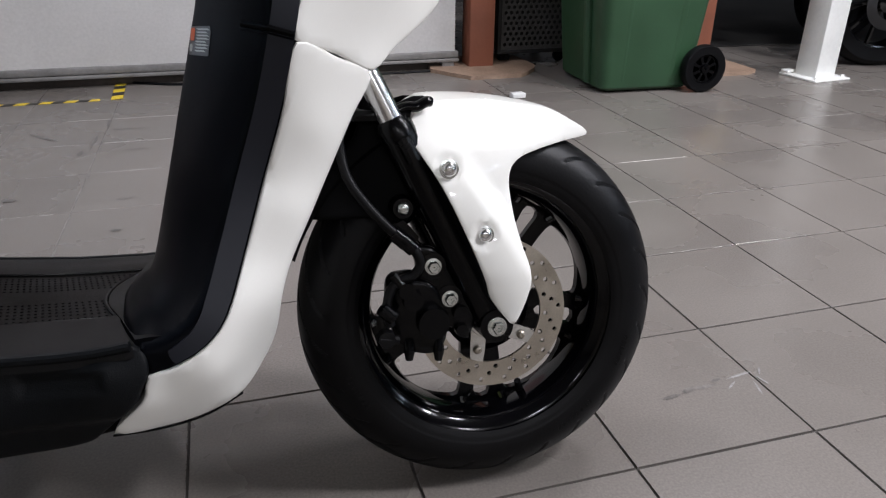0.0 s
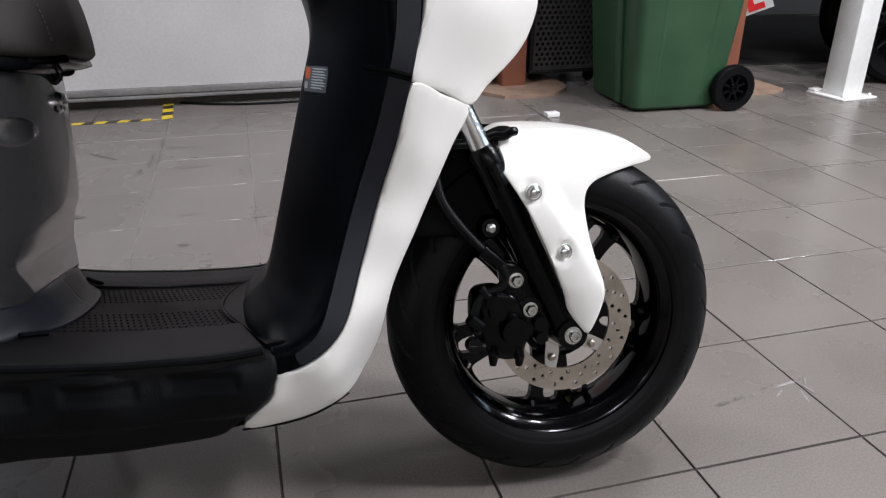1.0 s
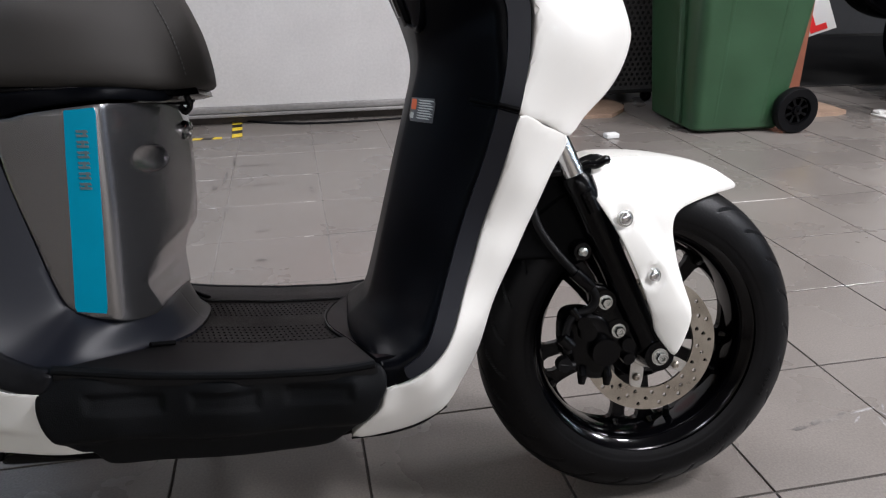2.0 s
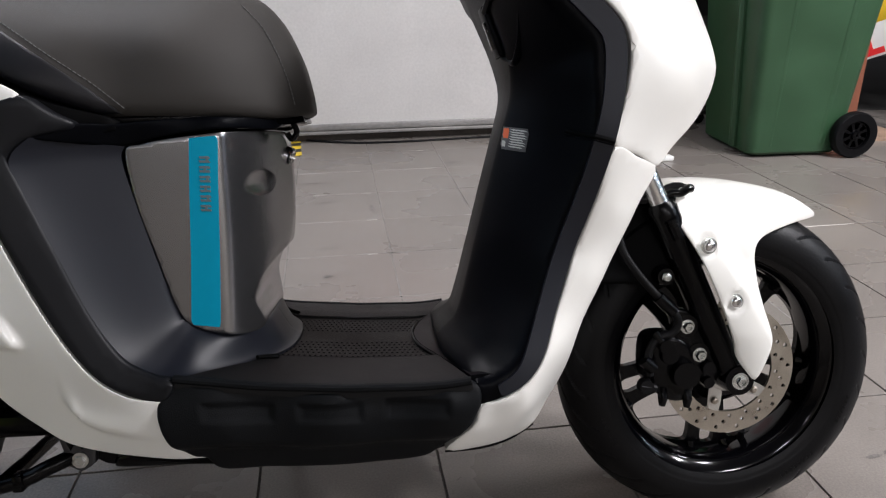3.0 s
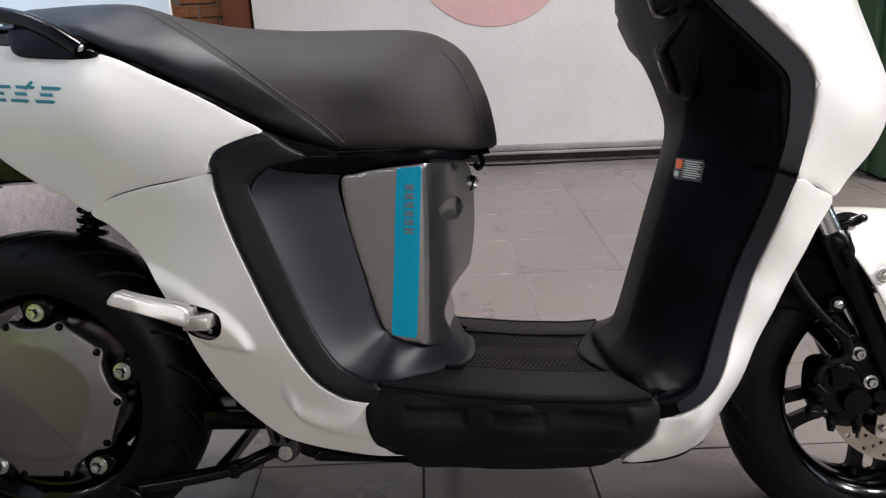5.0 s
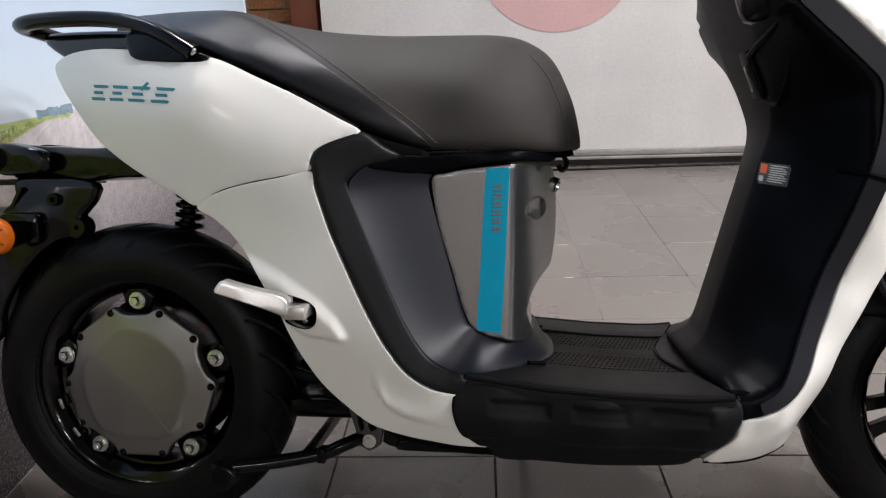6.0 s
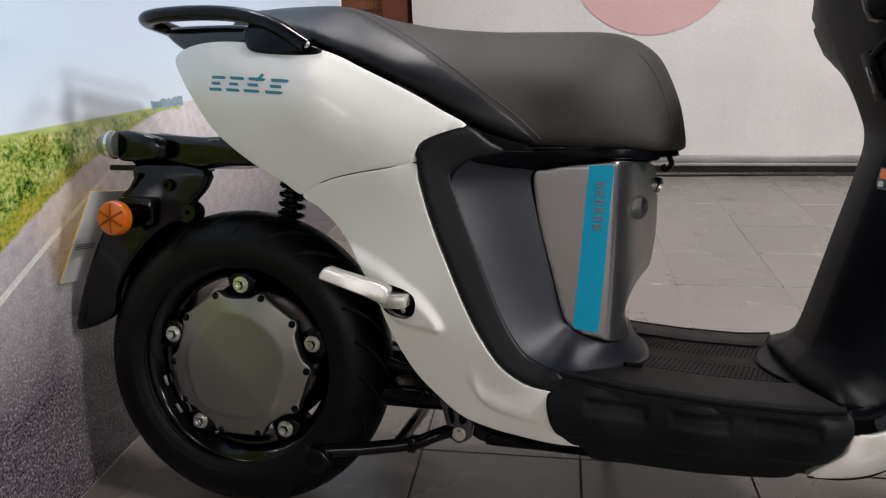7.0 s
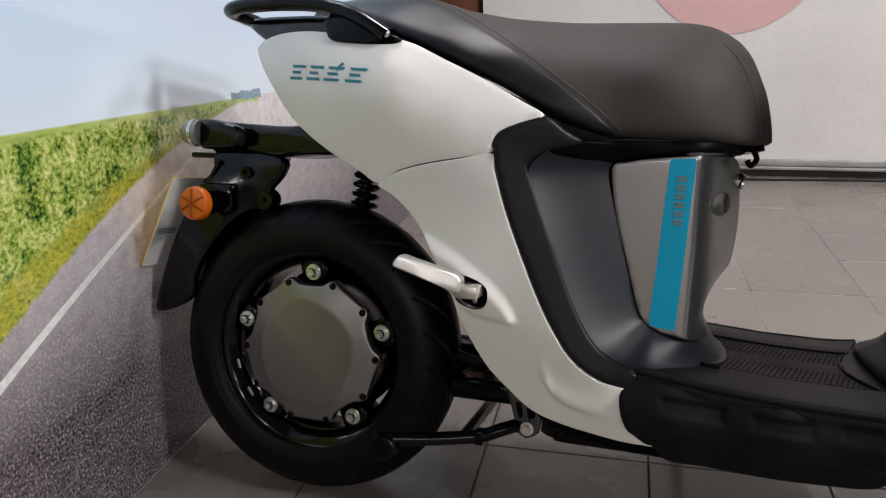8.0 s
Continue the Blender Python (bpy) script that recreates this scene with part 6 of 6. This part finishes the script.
part("motor_back", revolve([(0.05, 0.030), (0.138, 0.030), (0.138, 0.036), (0.05, 0.036)], RX, RZ, 64), DEEPBLACK, rear_rim)
cover_out = []
for k in range(5):
    a = radians(90 - 72 * k)
    for da, r in ((-0.415, 0.128), (-0.365, 0.1315), (-0.305, 0.131), (-0.25, 0.126), (-0.20, 0.119), (-0.10, 0.1155), (0.10, 0.1155), (0.20, 0.119), (0.25, 0.126), (0.305, 0.131), (0.365, 0.1315), (0.415, 0.128)):
        cover_out.append((RX + r * math.cos(a - da), RZ + r * math.sin(a - da)))
BOSS = even(spline([(RX + 1.04 * p, RZ + q) for p, q in ((-0.008, 0.092), (0.034, 0.077), (0.068, 0.048), (0.082, 0.017), (0.078, -0.031), (0.066, -0.070), (0.046, -0.088), (0.010, -0.094), (-0.046, -0.087), (-0.071, -0.070), (-0.089, -0.023), (-0.090, 0.025), (-0.071, 0.056), (-0.036, 0.086))], 5, True), 0.006)


def cover_face():
    """A cast cover: sloping facets rise from the scalloped edge to a flat pentagon boss with a slanting fold."""
    v, f, d = sheet(cover_out, 0.0042, 0.003)
    gap = to_edge(v, BOSS)
    out = ~inside(v, BOSS)
    lip = np.clip(gap / 0.004, 0, 1)
    lip = lip * lip * (3 - 2 * lip)
    fold = (v[:, 0] - RX) * 0.70 + (v[:, 1] - RZ) * 0.71 + 0.012
    face = -0.0845 + 0.045 * np.clip(fold, 0, 0.06) + 0.010 * np.clip(-fold, 0, 0.08)
    y = np.where(out, -0.0815 + 0.22 * np.clip(gap, 0, 0.05), -0.0815 + (face + 0.0815) * lip) + rounded(d, 0.003)
    n = len(v)
    top = [(a, b, c) for (a, c), b in zip(v, y)]
    return top + [(a, -0.058, c) for a, c in v], [tuple(t) for t in f] + [tuple(i + n for i in t[::-1]) for t in f] + [(b, a, a + n, b + n) for a, b in border(f)]


cover = part("motor_cover", cover_face(), MOTOR, rear_rim, "grey cast hub motor cover with a flat pentagon boss", 40)
prints = []
for k in range(6):
    q = Vector((RX + 0.012 + 0.0072 * k, 0.005, RZ - 0.030 - 0.0092 * k))
    prints.append(moved(block(-0.0045, 0.0045, -0.0905, -0.0885, -0.0030, 0.0030), Matrix.Translation(q) @ Matrix.Rotation(radians(52), 4, "Y")))
part("cover_print", join(*prints), MOTOR, cover, "moulded brand mark drawn as plain bars")
for k in range(5):
    for da in (0.345, -0.345):
        a = radians(90 - 72 * k) - da
        part("cover_screw", domebolt(RX + 0.1235 * math.cos(a), -0.0735, RZ + 0.1235 * math.sin(a), 0.0062, 0.005), PARTBLACK, cover)
for a0 in (196, 217):
    a = radians(a0)
    part("balance_weight", moved(block(-0.009, 0.009, -0.010, 0.004, -0.0035, 0.0035, 0.001), Matrix.Translation((RX + 0.150 * math.cos(a), -0.060, RZ + 0.150 * math.sin(a))) @ Matrix.Rotation(-a + math.pi / 2, 4, "Y")), ZINC, rear_rim, "stick-on balance weight")

# --- swing arm, shock, stand, foot rest ---
swing = part("swing_arm", join(block(0.22, 0.46, 0.05, 0.10, 0.205, 0.27, 0.012), block(0.26, 0.45, -0.085, 0.06, 0.208, 0.240, 0.008), tube([(0.0, 0.09, 0.256), (0.30, 0.09, 0.24)], 0.03, 14)), PARTBLACK, scooter, "black swing arm")
part("motor_cable", tube(spline([(0.10, 0.08, 0.26), (0.22, -0.02, 0.275), (0.30, -0.04, 0.262), (0.38, -0.04, 0.30)], 6), 0.009, 10), RUBBER, swing)
part("pivot_bolts", join(hexbolt(0.325, -0.088, 0.255, 0.007, 0.01), hexbolt(0.335, -0.088, 0.232, 0.006, 0.008), hexbolt(0.352, -0.088, 0.262, 0.005, 0.008)), PARTBLACK, swing)
spring = []
for i in range(150):
    a = i * 2 * math.pi / 16
    k = i / 149
    spring.append((0.066 - 0.016 * k + 0.021 * math.cos(a), 0.02 + 0.021 * math.sin(a), 0.605 - 0.15 * k))
shock = part("shock_spring", tube(spring, 0.0048, 8), PARTBLACK, scooter, "black coil spring of the rear shock")
part("shock_body", tube([(0.068, 0.02, 0.63), (0.048, 0.02, 0.46)], [0.011, 0.013], 14), PARTBLACK, shock)
stand = part("centre_stand", join(tube(spline([(0.392, -0.098, 0.19), (0.358, -0.12, 0.181), (0.324, -0.13, 0.169), (0.248, -0.15, 0.160), (0.175, -0.172, 0.158)], 6), 0.0105, 14), tube(spline([(0.305, 0.13, 0.166), (0.248, 0.15, 0.160), (0.175, 0.172, 0.158)], 6), 0.0105, 14), tube([(0.30, -0.135, 0.165), (0.30, 0.135, 0.165)], 0.010, 12),
                                 block(0.318, 0.332, -0.142, -0.118, 0.157, 0.180, 0.003)), PARTBLACK, scooter, "black folded centre stand")
for sy in (-1, 1):
    part("stand_foot", plate([(0.168, 0.170), (0.196, 0.165), (0.212, 0.145), (0.190, 0.126), (0.172, 0.132)], sy * 0.18 - 0.008, sy * 0.18 + 0.008, step=0.01, bevel=0.003), PARTBLACK, stand)
lug = [(0.362, 0.238), (0.410, 0.226), (0.416, 0.200), (0.413, 0.178), (0.395, 0.167), (0.379, 0.176), (0.372, 0.205)]
slots = [[(0.376, 0.226), (0.384, 0.224), (0.388, 0.205), (0.383, 0.198), (0.378, 0.210)], [(0.393, 0.222), (0.405, 0.219), (0.407, 0.204), (0.398, 0.199), (0.394, 0.206)]]
stand_lug = part("stand_bracket", plate(lug, -0.112, -0.098, slots, 0.008, 0.002), CASTDARK, scooter, "dark grey cast alloy stand bracket with two slots")
part("bracket_web", plate(lug, -0.103, -0.099, step=0.012), DEEPBLACK, stand_lug)
part("stand_bolt", hexbolt(0.395, -0.113, 0.185, 0.008, 0.007), ALU, stand_lug)
part("stand_tab", plate([(0.418, 0.205), (0.442, 0.192), (0.434, 0.172), (0.415, 0.180)], -0.105, -0.098, step=0.012), PARTBLACK, stand_lug)
side_stand = part("side_stand", join(tube(spline([(0.66, 0.11, 0.20), (0.64, 0.17, 0.13), (0.62, 0.245, 0.03)], 6), 0.011, 12), moved(block(-0.035, 0.035, -0.02, 0.02, -0.004, 0.004, 0.002), Matrix.Translation((0.62, 0.262, 0.064)) @ Matrix.Rotation(radians(13), 4, "X"))), GLOSSBLACK, scooter, "black side stand")
PEG = [(x, -0.29 + 0.43 * (x - 0.235), z) for x, z in ((0.2302, 0.4470), (0.2340, 0.4570), (0.2405, 0.4622), (0.2505, 0.4590), (0.280, 0.4487), (0.306, 0.4400), (0.3170, 0.4320), (0.3185, 0.4220), (0.3130, 0.4105), (0.290, 0.4215), (0.2657, 0.4325), (0.245, 0.4405))]


def peg_relief(x, z, d):
    """A wide upper facet, a narrow lower one, and a slanted facet at the tip."""
    low = 0.449 - 0.34 * (x - 0.236) - 0.006
    tip = np.clip(0.262 - x - 0.35 * (z - 0.45), 0, 0.05)
    top = np.clip(z - low, 0, 0.05)
    return 0.35 * np.clip(low - z, 0, 0.03) + 0.22 * tip + 0.14 * top


peg = pair("foot_rest", panel(PEG, step=0.004, r=0.003, thick=0.016, relief=peg_relief), ALU, "folding cast aluminium passenger foot rest", 25)
part("foot_rest_pivot", join(block(0.308, 0.341, -0.249, -0.205, 0.4040, 0.4225, 0.003)), ALU, peg)
pocket = block(0.308, 0.356, -0.200, -0.190, 0.382, 0.438, 0.004)
part("foot_rest_pocket", pocket, DEEPBLACK, side, "black foot rest pocket")
pocket_wall = [(x, -0.222, z) for x, z in POCKET] + [(x, -0.192, z) for x, z in POCKET]
pn = len(POCKET)
part("pocket_wall", (pocket_wall, [(k, (k + 1) % pn, pn + (k + 1) % pn, pn + k) for k in range(pn)]), DEEPBLACK, side, "", 60)
part("pocket_bolt", domebolt(0.328, -0.204, 0.395, 0.005, 0.004), ZINC, side)


# ---- small things on the floor ----
ax, ay = math.cos(radians(TURN_TILES)), math.sin(radians(TURN_TILES))
PITCH = 0.3098


def grid_point(i, j):
    return 1.835 + PITCH * (i * ax - j * ay), -0.03 + PITCH * (i * ay + j * ax)


def hazard_tape():
    ob = thing("hazard_tape", "strip of yellow and black hazard tape stuck on the floor", "tape")
    path = spline([(-0.60, 2.20), (-0.07, 2.262), (0.12, 2.282), (0.30, 2.30)], 10)
    seg = np.r_[0, np.cumsum(np.linalg.norm(np.diff(path, axis=0), axis=1))]
    count = int(seg[-1] / 0.045)
    for k in range(count):
        q = []
        for s, side in ((k * 0.045, 0), ((k + 1) * 0.045, 0), ((k + 1) * 0.045 + 0.02, 1), (k * 0.045 + 0.02, 1)):
            x, y = np.interp(s, seg, path[:, 0]), np.interp(s, seg, path[:, 1])
            q.append((x - 0.012 * side, y + 0.03 * side))
        vs = [(x, y, z) for z in (0.0005, 0.0018) for x, y in q]
        part("band", (vs, [(4, 5, 6, 7), (0, 1, 5, 4), (1, 2, 6, 5), (2, 3, 7, 6), (3, 0, 4, 7)]), YELLOWTAPE if k % 2 else BLACKTAPE, ob, smooth=0)
    for k in range(5):
        x, y, z0 = 0.335 - 0.0085 * k, 2.305 + 0.060 * k, 0.002
        vs = [(x, y, z0), (x + 0.042, y + 0.018, z0), (x + 0.034, y + 0.078, z0), (x - 0.0085, y + 0.060, z0)]
        vs += [(a, b, c + 0.0016) for a, b, c in vs]
        part("band", (vs, [(4, 5, 6, 7), (0, 1, 5, 4), (1, 2, 6, 5), (2, 3, 7, 6), (3, 0, 4, 7)]), YELLOWTAPE if k % 2 == 0 else BLACKTAPE, ob, smooth=0)


hazard_tape()
cable = part("floor_cable", tube(spline([(0.32, 2.62, 0.006), (0.55, 2.54, 0.006), (0.80, 2.53, 0.006), (1.25, 2.60, 0.006), (1.75, 2.66, 0.006), (2.25, 2.74, 0.006)], 8), 0.005, 8), RUBBER)
tagged(cable, "thin black cable lying on the floor by the backdrop", "cable")
bit = part("paper_scrap", block(-0.03, 0.03, -0.02, 0.02, 0, 0.02, 0.004), PLATEBACK)
bit.matrix_world = pose(1.975, 2.107, 0.0005, 0, 0, 12)
tagged(bit, "small white block lying on the floor", "scrap")
bit2 = part("plastic_scrap", moved(block(-0.032, 0.032, -0.022, 0.022, 0, 0.016, 0.006), Matrix.Rotation(radians(20), 4, "Z")), WHITEPOST)
bit2.matrix_world = pose(3.40, 2.36, 0.010, 0, 0, 0)
tagged(bit2, "crumpled white plastic scrap by the column base", "scrap")

# ---- the floor's tiles, nearest as single pieces ----
def tile_mesh():
    h = PITCH / 2 - 0.0022
    v, f = block(-h, h, -h, h, -0.008, 0.0, 0.0005, 1)
    me = bpy.data.meshes.new("tile")
    me.from_pydata(v, [], f)
    me.materials.append(TILE)
    return me


tile_data = tile_mesh()
rest_v, rest_f = [], []
hh = PITCH / 2 - 0.0022
spots = []
for i in range(-18, 38):
    for j in range(-27, 20):
        x, y = grid_point(i + 0.5, j + 0.5)
        if X0 + 0.2 < x < X1 - 0.2 and Y0 + 0.2 < y < Y1 - 0.2:
            spots.append((math.hypot((x - 1.2) * 0.8, y - 0.9), x, y))
spots.sort()
rng = random.Random(4)
for k, (_, x, y) in enumerate(spots):
    dz = rng.uniform(-0.0004, 0.0004)
    if k < 290:
        ob = new("tile", tile_data)
        ob.parent = floor
        ob.matrix_basis = pose(x, y, dz, rng.uniform(-0.06, 0.06), rng.uniform(-0.06, 0.06), TURN_TILES)
    else:
        n = len(rest_v)
        for a, b in ((-hh, -hh), (hh, -hh), (hh, hh), (-hh, hh)):
            rest_v.append((x + a * ax - b * ay, y + a * ay + b * ax, dz))
        rest_f.append((n, n + 1, n + 2, n + 3))
part("far_tiles", (rest_v, rest_f), TILE, floor, smooth=0, kind="stuff")

# pale joints that kept their grout at the back of the floor, and marks of wear
def floor_patch(name, outline, mat, label, z=0.0006):
    vs = [(x, y, z) for x, y in outline]
    return tagged(part(name, (vs, [tuple(range(len(vs)))]), mat, floor, label, smooth=0))


pale = []
for j in range(4, 10):
    for i in range(-9, 7):
        if rng.random() < (0.85 if i < -1 else 0.15):
            a, b = grid_point(i + rng.uniform(0, 0.15), j), grid_point(i + rng.uniform(0.8, 1.0), j)
            w = rng.uniform(0.0020, 0.0030)
            n = len(pale)
            pale += [(a[0], a[1] - w, -0.0012), (b[0], b[1] - w, -0.0004), (b[0], b[1] + w, -0.0004), (a[0], a[1] + w, -0.0004)]
for j in (4, 5, 6, 7, 8):
    for i in range(-9, -1):
        if rng.random() < 0.5:
            a, b = grid_point(i, j + rng.uniform(0, 0.2)), grid_point(i, j + rng.uniform(0.6, 1.0))
            w = rng.uniform(0.001, 0.002)
            pale += [(a[0] - w, a[1], -0.0012), (a[0] + w, a[1], -0.0012), (b[0] + w, b[1], -0.0012), (b[0] - w, b[1], -0.0012)]
pale += [(-0.293, -0.42, 0.0008), (-0.287, -0.42, 0.0008), (-0.330, 0.04, 0.0008), (-0.336, 0.04, 0.0008)]
mid = []
for j in range(2, 10):
    for i in range(-8, 1):
        if rng.random() < 0.9:
            a, b = grid_point(i, j + 0.01), grid_point(i, j + 0.99)
            mid += [(a[0] - 0.0032, a[1], -0.0005), (a[0] + 0.0032, a[1], -0.0005), (b[0] + 0.0032, b[1], -0.0005), (b[0] - 0.0032, b[1], -0.0005)]
        if j > 2 and rng.random() < 0.9:
            a, b = grid_point(i + 0.01, j), grid_point(i + 0.99, j)
            mid += [(a[0], a[1] - 0.0032, -0.0005), (b[0], b[1] - 0.0032, -0.0005), (b[0], b[1] + 0.0032, -0.0005), (a[0], a[1] + 0.0032, -0.0005)]
part("worn_joints", (mid, [tuple(range(k, k + 4)) for k in range(0, len(mid), 4)]), GROUT_MID, floor, smooth=0, kind="stuff")
part("pale_joints", (pale, [tuple(range(k, k + 4)) for k in range(0, len(pale), 4)]), GROUT_PALE, floor, smooth=0, kind="stuff")


def blot(x, y, length, width, turn, seed, n=46):
    r = random.Random(seed)
    c, s = math.cos(radians(turn)), math.sin(radians(turn))
    out = []
    for k in range(n):
        a = 2 * math.pi * k / n
        g = r.uniform(0.75, 1.1)
        u, v = length / 2 * math.cos(a) * g, width / 2 * math.sin(a) * g
        out.append((x + u * c - v * s, y + u * s + v * c))
    return out


MARKS = [(1.655, 0.088, 0.035, 0.010, 14, "s"), (1.69, 0.100, 0.03, 0.012, 30, "s"), (1.72, 0.104, 0.045, 0.009, 8, "s"), (1.75, 0.118, 0.025, 0.008, 20, "s"), (1.80, 0.125, 0.06, 0.005, 14, "p"), (1.81, 0.085, 0.04, 0.004, 80, "p"), (1.77, 0.100, 0.03, 0.004, 40, "p"), (1.83, 0.105, 0.03, 0.004, 110, "p"), (1.84, 0.13, 0.025, 0.004, 60, "p")]
MARKS += [(0.40, 1.72, 0.012, 0.16, 4, "s"), (0.385, 1.60, 0.018, 0.05, 4, "s"), (0.40, 1.95, 0.014, 0.12, 8, "s"), (0.49, 1.87, 0.14, 0.010, 4, "s"), (0.46, 1.38, 0.012, 0.10, 8, "s"), (0.22, 1.80, 0.16, 0.020, -40, "s"), (0.30, 1.20, 0.04, 0.022, 0, "s"), (0.60, 1.17, 0.05, 0.010, 20, "s"), (0.72, 1.55, 0.014, 0.08, 10, "s"), (0.62, 0.95, 0.03, 0.014, 0, "s"), (1.05, 2.15, 0.08, 0.010, 5, "s"), (2.9, 1.55, 0.08, 0.010, 30, "s"), (0.55, 1.62, 0.10, 0.006, 12, "s")]
for k, (x, y, ln, wd, tn, mt) in enumerate(MARKS):
    floor_patch("scuff" if mt == "s" else "paint_spot", blot(x, y, ln, wd, tn, k), SCUFF if mt == "s" else PALESTAIN, "dark scuff on the tiles" if mt == "s" else "dried white paint spot on the tiles", 0.0008 + 0.00005 * k)

# ---- bricks of the wall behind the displays ----
brick_data = bpy.data.meshes.new("brick")
bv, bf = block(-0.105, 0.105, -0.012, 0.01, -0.0325, 0.0325, 0.003, 1)
brick_data.from_pydata(bv, [], bf)
brick_data.materials.append(BRICK)
for r in range(16):
    for c in range(7):
        x, z = -1.10 + 0.225 * c + (r % 2) * 0.112, 0.45 + 0.075 * r
        ob = new("brick", brick_data)
        ob.parent = brick_wall
        ob.matrix_basis = pose(x, 3.30, z, 0, 0, 0)
